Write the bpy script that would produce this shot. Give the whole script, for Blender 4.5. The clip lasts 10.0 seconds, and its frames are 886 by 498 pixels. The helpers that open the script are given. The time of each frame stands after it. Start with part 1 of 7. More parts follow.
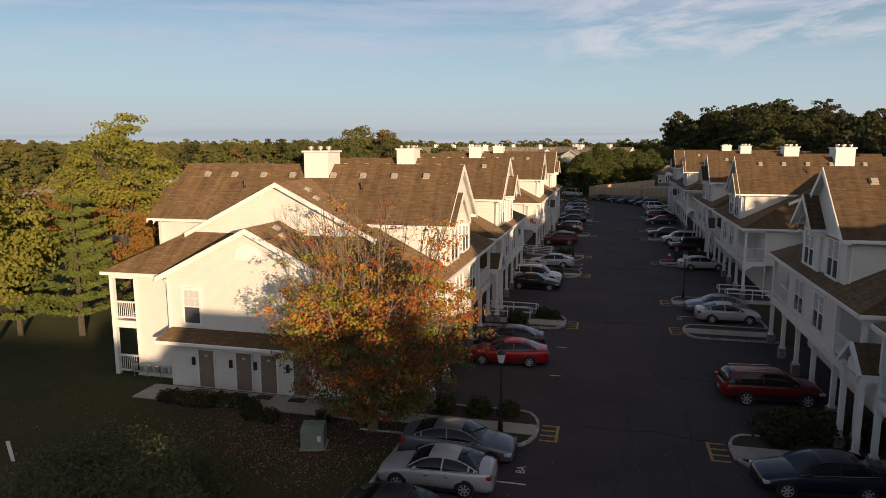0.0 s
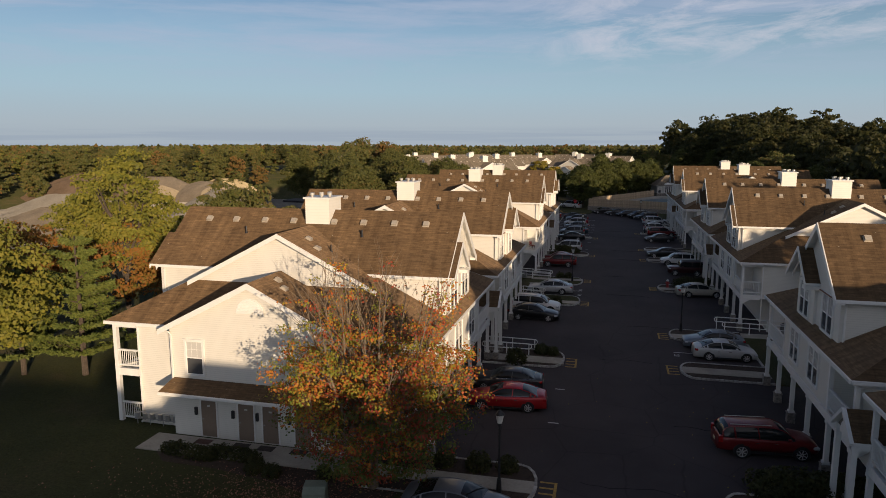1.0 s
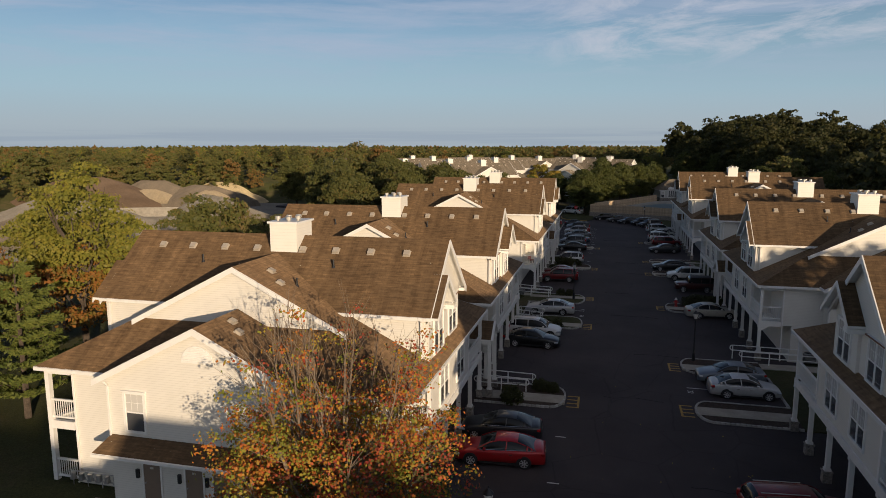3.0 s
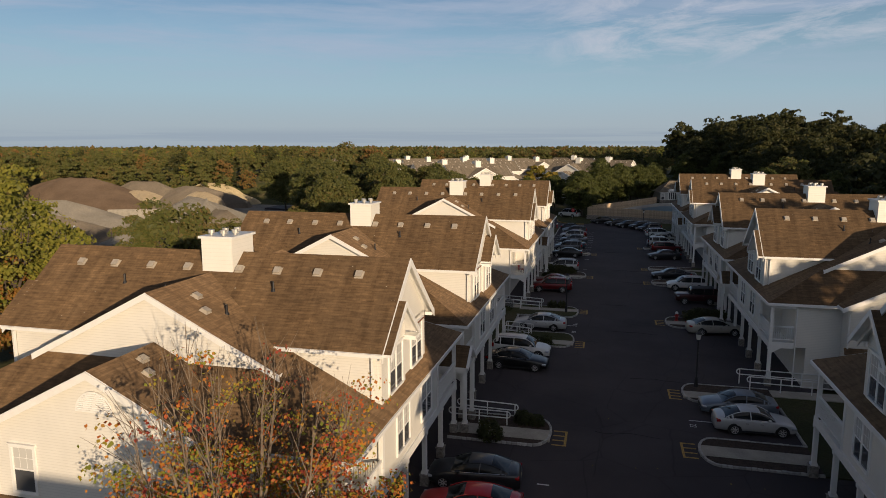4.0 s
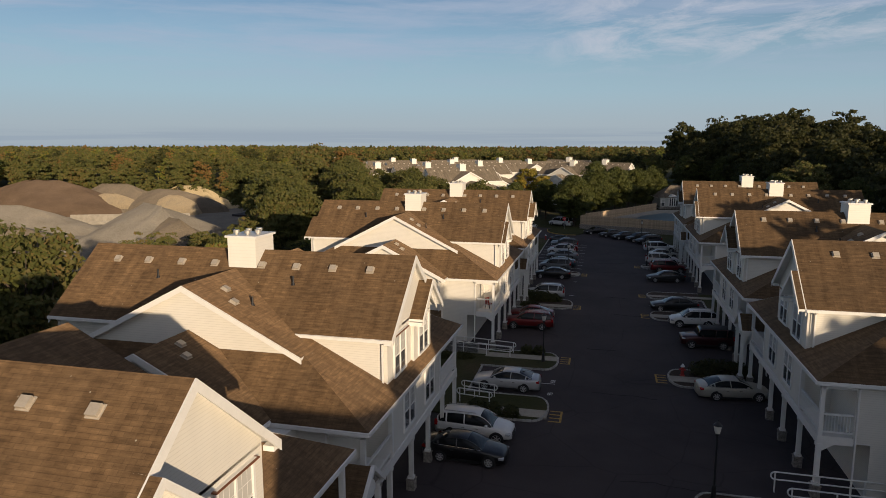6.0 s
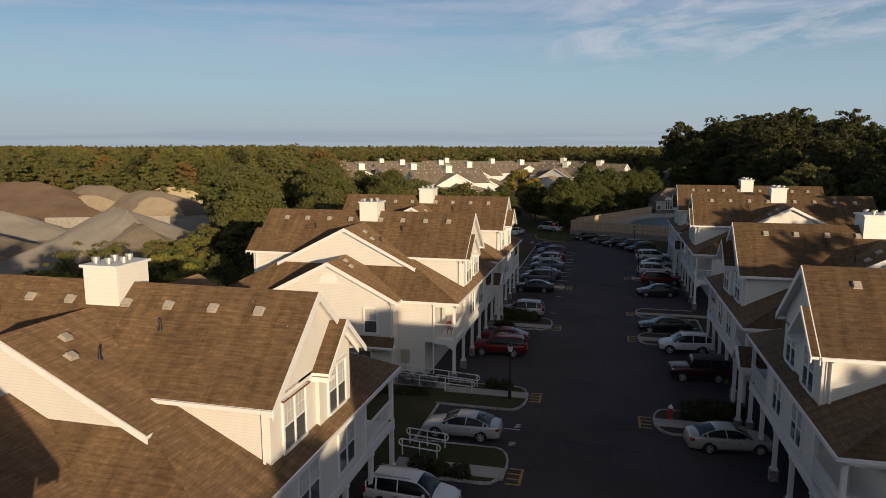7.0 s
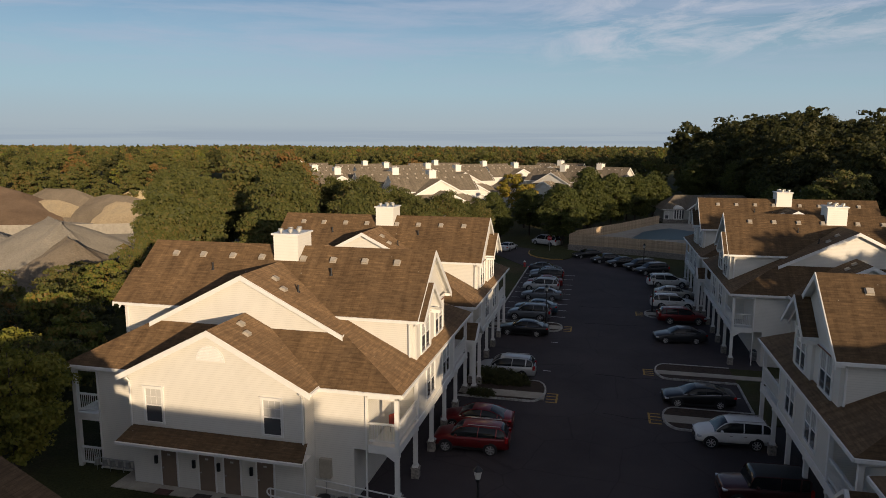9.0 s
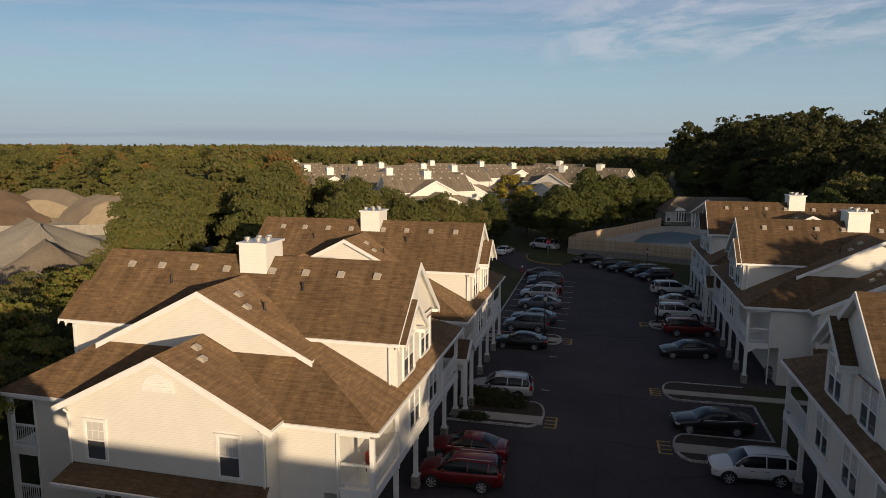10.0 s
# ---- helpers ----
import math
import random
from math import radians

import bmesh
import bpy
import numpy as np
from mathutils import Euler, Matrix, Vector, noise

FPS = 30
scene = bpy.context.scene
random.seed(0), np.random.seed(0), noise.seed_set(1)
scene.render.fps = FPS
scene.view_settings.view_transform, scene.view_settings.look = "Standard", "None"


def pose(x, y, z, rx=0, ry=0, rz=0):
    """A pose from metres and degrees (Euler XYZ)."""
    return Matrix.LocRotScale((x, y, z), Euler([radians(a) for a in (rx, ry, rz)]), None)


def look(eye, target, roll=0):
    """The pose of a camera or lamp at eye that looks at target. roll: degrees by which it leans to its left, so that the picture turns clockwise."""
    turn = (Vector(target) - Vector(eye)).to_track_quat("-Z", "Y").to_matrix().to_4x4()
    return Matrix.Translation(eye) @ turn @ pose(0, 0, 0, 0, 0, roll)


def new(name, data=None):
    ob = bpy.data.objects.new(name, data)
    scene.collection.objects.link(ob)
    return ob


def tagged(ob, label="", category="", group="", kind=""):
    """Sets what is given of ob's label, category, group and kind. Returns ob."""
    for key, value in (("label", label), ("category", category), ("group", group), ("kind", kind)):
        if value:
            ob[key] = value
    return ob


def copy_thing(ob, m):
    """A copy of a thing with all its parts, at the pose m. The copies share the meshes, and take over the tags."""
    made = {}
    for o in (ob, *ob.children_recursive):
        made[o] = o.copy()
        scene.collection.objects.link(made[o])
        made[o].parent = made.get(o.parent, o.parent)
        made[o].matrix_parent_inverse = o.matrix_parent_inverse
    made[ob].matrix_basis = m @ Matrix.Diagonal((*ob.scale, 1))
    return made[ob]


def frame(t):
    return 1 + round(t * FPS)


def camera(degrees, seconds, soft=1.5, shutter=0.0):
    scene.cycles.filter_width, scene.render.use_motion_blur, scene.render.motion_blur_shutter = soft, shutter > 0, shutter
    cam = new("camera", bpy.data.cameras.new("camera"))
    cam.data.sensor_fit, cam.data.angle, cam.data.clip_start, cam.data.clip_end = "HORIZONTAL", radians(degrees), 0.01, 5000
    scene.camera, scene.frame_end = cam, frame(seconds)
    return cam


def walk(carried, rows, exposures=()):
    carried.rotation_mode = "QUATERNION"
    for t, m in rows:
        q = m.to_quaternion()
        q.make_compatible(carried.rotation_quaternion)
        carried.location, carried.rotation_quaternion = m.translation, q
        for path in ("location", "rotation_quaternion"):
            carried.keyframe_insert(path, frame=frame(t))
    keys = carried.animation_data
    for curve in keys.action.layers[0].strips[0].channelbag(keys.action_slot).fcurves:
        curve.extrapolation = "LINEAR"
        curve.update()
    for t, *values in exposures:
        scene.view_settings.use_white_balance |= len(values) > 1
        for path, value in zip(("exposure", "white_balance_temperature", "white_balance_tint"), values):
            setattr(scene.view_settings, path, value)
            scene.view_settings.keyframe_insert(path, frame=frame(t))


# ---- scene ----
cam = camera(66.8, 10.0, soft=0.7)
METRES, EYE, TILT, LEAN, TURN = 60.0, 13.23, -1.05, 0.22, 13.7
ROWS = [
    (0.0, 0.0, 0.0, 0.0, -0.05, -7.85, -0.1),
    (0.5, -0.0001, -0.0004, 0.0239, -0.055, -7.81, -0.12),
    (1.0, 0.0001, -0.0014, 0.0475, -0.06, -7.8, -0.14),
    (1.5, 0.0008, 0.0034, 0.0602, -0.055, -7.8, -0.13),
    (2.0, 0.0016, 0.0212, 0.0621, -0.045, -7.77, -0.1),
    (2.5, 0.0037, 0.0517, 0.0628, -0.04, -7.76, -0.07),
    (4.0, 0.046, 0.1789, 0.0663, 0.0, -7.73, -0.09),
    (4.5, 0.0598, 0.2341, 0.069, -0.01, -7.73, -0.12),
    (5.0, 0.0742, 0.2939, 0.072, -0.03, -7.73, -0.13),
    (5.5, 0.0926, 0.3566, 0.0756, -0.04, -7.74, -0.16),
    (7.0, 0.1773, 0.5467, 0.0842, -0.045, -7.76, -0.18),
    (7.5, 0.1969, 0.6156, 0.0871, -0.09, -7.78, -0.22),
    (8.0, 0.209, 0.6857, 0.0905, -0.125, -7.81, -0.21),
    (8.5, 0.2185, 0.7601, 0.0942, -0.188, -7.82, -0.21),
    (9.0, 0.2272, 0.83, 0.098, -0.26, -7.78, -0.27),
    (9.5, 0.2336, 0.8786, 0.0989, -0.33, -7.79, -0.34),
    (10.0, 0.2383, 0.9044, 0.0982, -0.39, -7.77, -0.41),
]
walk(cam, [(t, pose(0, 0, EYE, TILT, LEAN, TURN) @ pose(METRES * x, METRES * y, METRES * z, 90 + pitch, roll, yaw)) for t, x, y, z, yaw, pitch, roll in ROWS],
     [(0.0, 0.53, 7150, 17), (0.5, 0.33, 6800, 16), (1.0, 0.28, 6620, 15), (2.0, 0.25, 6560, 14), (5.0, 0.20, 6560, 13), (7.0, 0.23, 6600, 13), (10.0, 0.24, 6650, 13)])

SUN_DIR = Vector((-0.785, 1.0, -0.178))          # the way the light travels

# ---- world, sun, exposure ----
world = bpy.data.worlds.new("world")
scene.world = world
world.use_nodes = True
wn, wl = world.node_tree.nodes, world.node_tree.links
wn.clear()
w_out = wn.new("ShaderNodeOutputWorld")
w_bg = wn.new("ShaderNodeBackground")
w_sky = wn.new("ShaderNodeTexSky")
w_sky.sky_type, w_sky.sun_disc = "NISHITA", False
w_sky.sun_elevation = radians(12.0)
w_sky.sun_rotation = math.atan2(-SUN_DIR.x, -SUN_DIR.y)
w_sky.air_density, w_sky.dust_density, w_sky.ozone_density = 1.0, 0.4, 3.5
w_tc = wn.new("ShaderNodeTexCoord")
w_sep = wn.new("ShaderNodeSeparateXYZ")
wl.new(w_tc.outputs["Generated"], w_sep.inputs[0])


def w_math(op, a, b):
    n = wn.new("ShaderNodeMath")
    n.operation = op
    for sock, v in zip(n.inputs, (a, b)):
        if isinstance(v, float):
            sock.default_value = v
        else:
            wl.new(v, sock)
    return n.outputs[0]


def w_ramp(fac, stops):
    r = wn.new("ShaderNodeValToRGB")
    while len(r.color_ramp.elements) < len(stops):
        r.color_ramp.elements.new(0.5)
    for e, (p, v) in zip(r.color_ramp.elements, stops):
        e.position, e.color = p, (v, v, v, 1)
    wl.new(fac, r.inputs[0])
    return r.outputs[0]


def w_mixed(fac, a, b):
    n = wn.new("ShaderNodeMixRGB")
    wl.new(fac, n.inputs[0])
    for sock, v in zip(n.inputs[1:], (a, b)):
        if isinstance(v, tuple):
            sock.default_value = (*v, 1)
        else:
            wl.new(v, sock)
    return n.outputs[0]


# haze low over the land, and thin high cloud in streaks and tufts
w_up = w_math("MAXIMUM", w_sep.outputs[2], 0.0)
w_az = w_math("ARCTAN2", w_sep.outputs[0], w_sep.outputs[1])


def w_clouds(scale, stretch, seed, stops, rough, bend):
    xy = wn.new("ShaderNodeCombineXYZ")
    wl.new(w_math("ADD", w_math("MULTIPLY", w_az, scale), w_math("MULTIPLY", w_up, scale * bend)), xy.inputs[0])
    wl.new(w_math("MULTIPLY", w_up, scale * stretch), xy.inputs[1])
    xy.inputs[2].default_value = seed
    nz = wn.new("ShaderNodeTexNoise")
    nz.inputs["Scale"].default_value, nz.inputs["Detail"].default_value = 1.0, 9.0
    nz.inputs["Roughness"].default_value, nz.inputs["Distortion"].default_value = rough, 0.5
    wl.new(xy.outputs[0], nz.inputs["Vector"])
    return w_ramp(nz.outputs[0], stops)


w_streak = w_math("MULTIPLY", w_clouds(2.6, 9.0, 2.7, [(0.47, 0.0), (0.58, 0.5), (0.72, 0.9)], 0.58, 1.2), w_ramp(w_up, [(0.065, 0.0), (0.14, 0.85), (0.25, 0.75), (0.5, 0.15)]))
w_tuft = w_math("MULTIPLY", w_clouds(6.5, 3.6, 5.3, [(0.46, 0.0), (0.58, 0.5), (0.72, 1.0)], 0.68, -1.0), w_ramp(w_up, [(0.095, 0.0), (0.135, 0.9), (0.25, 0.75), (0.5, 0.12)]))
w_tuft = w_math("MULTIPLY", w_tuft, w_ramp(w_math("ADD", w_math("MULTIPLY", w_az, 0.5), 0.5), [(0.42, 0.12), (0.50, 1.0)]))
w_bank = w_math("MULTIPLY", w_clouds(3.0, 40.0, 8.1, [(0.42, 0.35), (0.52, 1.0)], 0.5, 0.0), w_ramp(w_up, [(0.0, 0.75), (0.016, 0.75), (0.026, 0.0)]))
w_high = w_mixed(w_ramp(w_up, [(0.15, 0.0), (0.45, 0.45)]), w_sky.outputs[0], (0.50, 0.52, 0.80))
w_col = w_mixed(w_ramp(w_up, [(0.0, 0.95), (0.06, 0.85), (0.12, 0.52), (0.20, 0.13), (0.5, 0.0)]), w_high, (3.95, 5.7, 6.8))
w_col = w_mixed(w_ramp(w_up, [(0.0, 0.9), (0.03, 0.7), (0.075, 0.0)]), w_col, (4.25, 4.95, 5.4))
w_col = w_mixed(w_bank, w_col, (3.4, 4.25, 5.1))
w_col = w_mixed(w_streak, w_col, (4.3, 5.2, 6.7))
w_col = w_mixed(w_tuft, w_col, (6.3, 6.6, 7.4))
w_near = wn.new("ShaderNodeVectorMath")
w_near.operation = "DOT_PRODUCT"
w_near.inputs[1].default_value = -SUN_DIR.normalized()
wl.new(w_tc.outputs["Generated"], w_near.inputs[0])
w_col = w_mixed(w_ramp(w_near.outputs["Value"], [(0.25, 0.0), (0.6, 0.14), (0.88, 0.42), (1.0, 0.6)]), w_col, (9.9, 9.4, 9.1))     # brighter towards the low sun
w_bg.inputs[1].default_value = 0.075
wl.new(w_col, w_bg.inputs[0])
wl.new(w_bg.outputs[0], w_out.inputs[0])

sun_data = bpy.data.lights.new("sun", "SUN")
sun_data.energy, sun_data.angle, sun_data.color = 4.2, radians(0.6), (1.0, 0.79, 0.53)
sun = new("sun", sun_data)
sun.matrix_world = look((0, 0, 60), Vector((0, 0, 60)) + SUN_DIR)


# ---- materials ----
def material(name, rough=0.7, metal=0.0, spec=0.5):
    m = bpy.data.materials.new(name)
    m.use_nodes = True
    b = m.node_tree.nodes["Principled BSDF"]
    b.inputs["Roughness"].default_value, b.inputs["Metallic"].default_value = rough, metal
    b.inputs["Specular IOR Level"].default_value = spec
    b.inputs["Diffuse Roughness"].default_value = 1.0 if rough >= 0.8 else 0.0
    return m, m.node_tree.nodes, m.node_tree.links, b


def node(nodes, kind, **values):
    n = nodes.new(kind)
    for k, v in values.items():
        n.inputs[k.replace("_", " ")].default_value = v
    return n


def ramp(nodes, links, fac, stops):
    r = nodes.new("ShaderNodeValToRGB")
    els = r.color_ramp.elements
    while len(els) < len(stops):
        els.new(0.5)
    for e, (p, c) in zip(els, stops):
        e.position, e.color = p, (*c, 1)
    links.new(fac, r.inputs[0])
    return r.outputs[0]


def mix(nodes, links, fac, a, b, mode="MIX"):
    n = nodes.new("ShaderNodeMixRGB")
    n.blend_type = mode
    for sock, v in zip(n.inputs, (fac, a, b)):
        if isinstance(v, bpy.types.NodeSocket):
            links.new(v, sock)
        else:
            sock.default_value = v if isinstance(v, float) else (*v, 1)
    return n.outputs[0]


def bump(nodes, links, b, height, strength, distance):
    n = node(nodes, "ShaderNodeBump", Strength=strength, Distance=distance)
    links.new(height, n.inputs["Height"])
    links.new(n.outputs[0], b.inputs["Normal"])
    return n


def plain(name, colour, rough=0.6, metal=0.0, vary=0.12, scale=3.0, spec=0.5, grain=0.0, per_object=0.0):
    """A surface of one base colour with mottling at two scales and fine relief."""
    m, n, l, b = material(name, rough, metal, spec)
    tc = n.new("ShaderNodeTexCoord")
    big = node(n, "ShaderNodeTexNoise", Scale=scale, Detail=6.0, Roughness=0.65)
    fine = node(n, "ShaderNodeTexNoise", Scale=scale * 14, Detail=3.0)
    l.new(tc.outputs["Object"], big.inputs["Vector"])
    l.new(tc.outputs["Object"], fine.inputs["Vector"])
    lo = tuple(c * (1 - vary * 1.6) for c in colour)
    hi = tuple(min(1, c * (1 + vary)) for c in colour)
    col = ramp(n, l, big.outputs[0], [(0.3, lo), (0.7, hi)])
    col = mix(n, l, 0.25, col, ramp(n, l, fine.outputs[0], [(0.35, lo), (0.65, hi)]))
    if per_object:
        oi = n.new("ShaderNodeObjectInfo")
        col = mix(n, l, 1.0, col, ramp(n, l, oi.outputs["Random"], [(0, (1 - per_object,) * 3), (1, (1 + per_object,) * 3)]), "MULTIPLY")
    l.new(col, b.inputs["Base Color"])
    if grain:
        bump(n, l, b, fine.outputs[0], grain, 0.02)
    return m


def siding_material(name, colour, pitch=0.115, lap_shade=0.80):
    """Lapped vinyl boards: a saw-tooth relief every pitch metres of height, with streaks."""
    m, n, l, b = material(name, 0.55)
    tc = n.new("ShaderNodeTexCoord")
    sep = n.new("ShaderNodeSeparateXYZ")
    l.new(tc.outputs["Object"], sep.inputs[0])
    div = n.new("ShaderNodeMath")
    div.operation = "DIVIDE"
    div.inputs[1].default_value = pitch
    l.new(sep.outputs[2], div.inputs[0])
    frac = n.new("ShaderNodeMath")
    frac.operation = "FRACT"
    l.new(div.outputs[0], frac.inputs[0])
    inv = n.new("ShaderNodeMath")
    inv.operation = "SUBTRACT"
    inv.inputs[0].default_value = 1.0
    l.new(frac.outputs[0], inv.inputs[1])
    noise_a = node(n, "ShaderNodeTexNoise", Scale=0.7, Detail=6.0)
    stretch = n.new("ShaderNodeMapping")
    stretch.inputs["Scale"].default_value = (2.0, 2.0, 1.2)
    l.new(tc.outputs["Object"], stretch.inputs[0])
    l.new(stretch.outputs[0], noise_a.inputs["Vector"])
    col = ramp(n, l, noise_a.outputs[0], [(0.3, tuple(c * 0.95 for c in colour)), (0.65, colour)])
    # shade under each lap edge, painted as a darker band
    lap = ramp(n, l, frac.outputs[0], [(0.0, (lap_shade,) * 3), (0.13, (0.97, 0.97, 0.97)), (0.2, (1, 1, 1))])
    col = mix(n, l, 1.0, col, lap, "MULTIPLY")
    l.new(col, b.inputs["Base Color"])
    bump(n, l, b, inv.outputs[0], 0.35, 0.025)
    return m


def shingle_material(name, dark, light, stain):
    """Asphalt shingles in courses along the slope (UV in metres), mottled and streaked by weather."""
    m, n, l, b = material(name, 0.9, 0.0, 0.25)
    uv = n.new("ShaderNodeTexCoord")
    brick = n.new("ShaderNodeTexBrick")
    brick.offset, brick.squash = 0.43, 1.0
    for k, v in (("Scale", 1.0), ("Mortar Size", 0.010), ("Mortar Smooth", 0.6), ("Bias", 0.0), ("Brick Width", 0.33), ("Row Height", 0.145)):
        brick.inputs[k].default_value = v
    brick.inputs["Color1"].default_value = (*dark, 1)
    brick.inputs["Color2"].default_value = (*light, 1)
    brick.inputs["Mortar"].default_value = (*(c * 0.78 for c in dark), 1)
    l.new(uv.outputs["UV"], brick.inputs["Vector"])

    def mottle(sx, sy, detail, rough=0.6):
        mp = n.new("ShaderNodeMapping")
        mp.inputs["Scale"].default_value = (sx, sy, 1)
        l.new(uv.outputs["UV"], mp.inputs[0])
        nz = node(n, "ShaderNodeTexNoise", Scale=1.0, Detail=detail, Roughness=rough)
        l.new(mp.outputs[0], nz.inputs["Vector"])
        return nz.outputs[0]

    col = mix(n, l, ramp(n, l, mottle(0.55, 0.55, 7.0), [(0.35, (0, 0, 0)), (0.7, (0.65,) * 3)]), brick.outputs["Color"], stain)
    col = mix(n, l, 1.0, col, ramp(n, l, mottle(2.2, 0.22, 5.0), [(0.3, (0.70, 0.68, 0.66)), (0.62, (1.10, 1.10, 1.10))]), "MULTIPLY")      # run-off streaks
    col = mix(n, l, 1.0, col, ramp(n, l, mottle(0.9, 7.0, 3.0), [(0.32, (0.78, 0.77, 0.76)), (0.66, (1.20, 1.20, 1.19))]), "MULTIPLY")      # courses
    col = mix(n, l, 1.0, col, ramp(n, l, mottle(3.1, 6.9, 2.0), [(0.3, (0.86,) * 3), (0.7, (1.12,) * 3)]), "MULTIPLY")                       # single tabs
    col = mix(n, l, 1.0, col, ramp(n, l, mottle(45.0, 45.0, 3.0), [(0.3, (0.82,) * 3), (0.7, (1.14,) * 3)]), "MULTIPLY")                     # granules
    for scale, size in ((1.3, 0.04), (0.8, 0.035)):
        spots = node(n, "ShaderNodeTexVoronoi", Scale=scale)
        l.new(uv.outputs["UV"], spots.inputs["Vector"])
        col = mix(n, l, ramp(n, l, spots.outputs["Distance"], [(0.0, (1, 1, 1)), (size, (0, 0, 0))]), col, (0.46, 0.44, 0.38))
    l.new(col, b.inputs["Base Color"])
    bump(n, l, b, brick.outputs["Color"], 0.4, 0.02)
    return m


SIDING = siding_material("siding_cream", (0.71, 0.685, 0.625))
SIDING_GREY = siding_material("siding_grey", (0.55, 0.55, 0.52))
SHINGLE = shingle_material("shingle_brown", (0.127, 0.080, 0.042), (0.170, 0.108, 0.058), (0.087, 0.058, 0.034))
# lighter copy for the side slopes: how light falls there, put into colour
SHINGLE_SIDE = shingle_material("shingle_brown_lit", (0.150, 0.094, 0.051), (0.194, 0.124, 0.068), (0.120, 0.080, 0.047))
SHINGLE_GREY = shingle_material("shingle_grey", (0.165, 0.140, 0.108), (0.215, 0.182, 0.142), (0.13, 0.112, 0.088))
TRIM = plain("white_trim", (0.78, 0.77, 0.74), 0.45, vary=0.05)
RAIL_W = plain("white_rail_paint", (0.74, 0.74, 0.72), 0.4, vary=0.06)
STONE = plain("stone_veneer", (0.30, 0.27, 0.24), 0.9, vary=0.5, scale=7.0, grain=0.9)
DOOR_M = plain("door_taupe", (0.23, 0.17, 0.125), 0.5, vary=0.06)
METAL_D = plain("dark_metal", (0.03, 0.03, 0.032), 0.45, 0.3, vary=0.2)
METAL_G = plain("grey_metal", (0.42, 0.42, 0.41), 0.4, 0.6, vary=0.15)
COPPER = plain("copper_header", (0.22, 0.085, 0.045), 0.5, 0.3, vary=0.2)
BLIND = plain("window_blind", (0.55, 0.54, 0.50), 0.8, vary=0.05)
CONCRETE = plain("concrete", (0.36, 0.33, 0.28), 0.9, vary=0.18, scale=0.8, grain=0.25)
KERB = plain("granite_kerb", (0.40, 0.39, 0.37), 0.9, vary=0.3, scale=4.0, grain=0.5, per_object=0.25)
MULCH = plain("mulch", (0.055, 0.035, 0.024), 1.0, vary=0.5, scale=6.0, grain=1.0)
PATCH = plain("tar_seal", (0.017, 0.015, 0.015), 0.8, vary=0.3, scale=2.0)
LINE_W = plain("white_line", (0.62, 0.62, 0.60), 0.8, vary=0.3, scale=8.0)
LINE_Y = plain("yellow_line", (0.42, 0.27, 0.07), 0.85, vary=0.45, scale=8.0)


def glass_material(name, tint, spec=0.9):
    m, n, l, b = material(name, 0.04, 0.0, spec)
    b.inputs["Base Color"].default_value = (*tint, 1)
    return m


PANE = glass_material("window_glass", (0.085, 0.088, 0.095))


def ground_material():
    """Lawn, thinner and browner in patches, with fallen leaves."""
    m, n, l, b = material("lawn", 0.95, 0.0, 0.2)
    tc = n.new("ShaderNodeTexCoord")
    a = node(n, "ShaderNodeTexNoise", Scale=0.09, Detail=8.0, Roughness=0.65)
    f = node(n, "ShaderNodeTexNoise", Scale=9.0, Detail=5.0, Roughness=0.7)
    for k in (a, f):
        l.new(tc.outputs["Object"], k.inputs["Vector"])
    col = ramp(n, l, a.outputs[0], [(0.33, (0.032, 0.040, 0.014)), (0.52, (0.050, 0.052, 0.019)), (0.68, (0.085, 0.066, 0.036))])
    col = mix(n, l, 1.0, col, ramp(n, l, f.outputs[0], [(0.3, (0.55,) * 3), (0.7, (1.4,) * 3)]), "MULTIPLY")
    l.new(col, b.inputs["Base Color"])
    bump(n, l, b, f.outputs[0], 0.8, 0.08)
    return m


def asphalt_material():
    m, n, l, b = material("asphalt", 0.85, 0.0, 0.3)
    tc = n.new("ShaderNodeTexCoord")
    a = node(n, "ShaderNodeTexNoise", Scale=0.16, Detail=7.0, Roughness=0.6)
    f = node(n, "ShaderNodeTexNoise", Scale=30.0, Detail=4.0)
    v = node(n, "ShaderNodeTexVoronoi", Scale=0.23)
    v.feature = "DISTANCE_TO_EDGE"
    wob = node(n, "ShaderNodeTexNoise", Scale=0.7, Detail=5.0)
    add = mix(n, l, 0.30, tc.outputs["Object"], wob.outputs["Color"], "ADD")
    l.new(tc.outputs["Object"], wob.inputs["Vector"])
    l.new(tc.outputs["Object"], a.inputs["Vector"])
    l.new(tc.outputs["Object"], f.inputs["Vector"])
    l.new(add, v.inputs["Vector"])
    col = ramp(n, l, a.outputs[0], [(0.35, (0.038, 0.0315, 0.034)), (0.62, (0.056, 0.0465, 0.049))])
    col = mix(n, l, 1.0, col, ramp(n, l, f.outputs[0], [(0.3, (0.8,) * 3), (0.7, (1.2,) * 3)]), "MULTIPLY")
    crack = ramp(n, l, v.outputs["Distance"], [(0.0, (0.72,) * 3), (0.006, (0.8,) * 3), (0.012, (1, 1, 1))])
    col = mix(n, l, 1.0, col, crack, "MULTIPLY")
    l.new(col, b.inputs["Base Color"])
    bump(n, l, b, f.outputs[0], 0.35, 0.01)
    return m


LAWN = ground_material()
ASPHALT = asphalt_material()


# ---- mesh helpers ----
def mesh_object(name, bm, mat):
    me = bpy.data.meshes.new(name)
    bm.to_mesh(me)
    bm.free()
    for mm in (mat if isinstance(mat, (list, tuple)) else [mat]):
        me.materials.append(mm)
    return new(name, me)


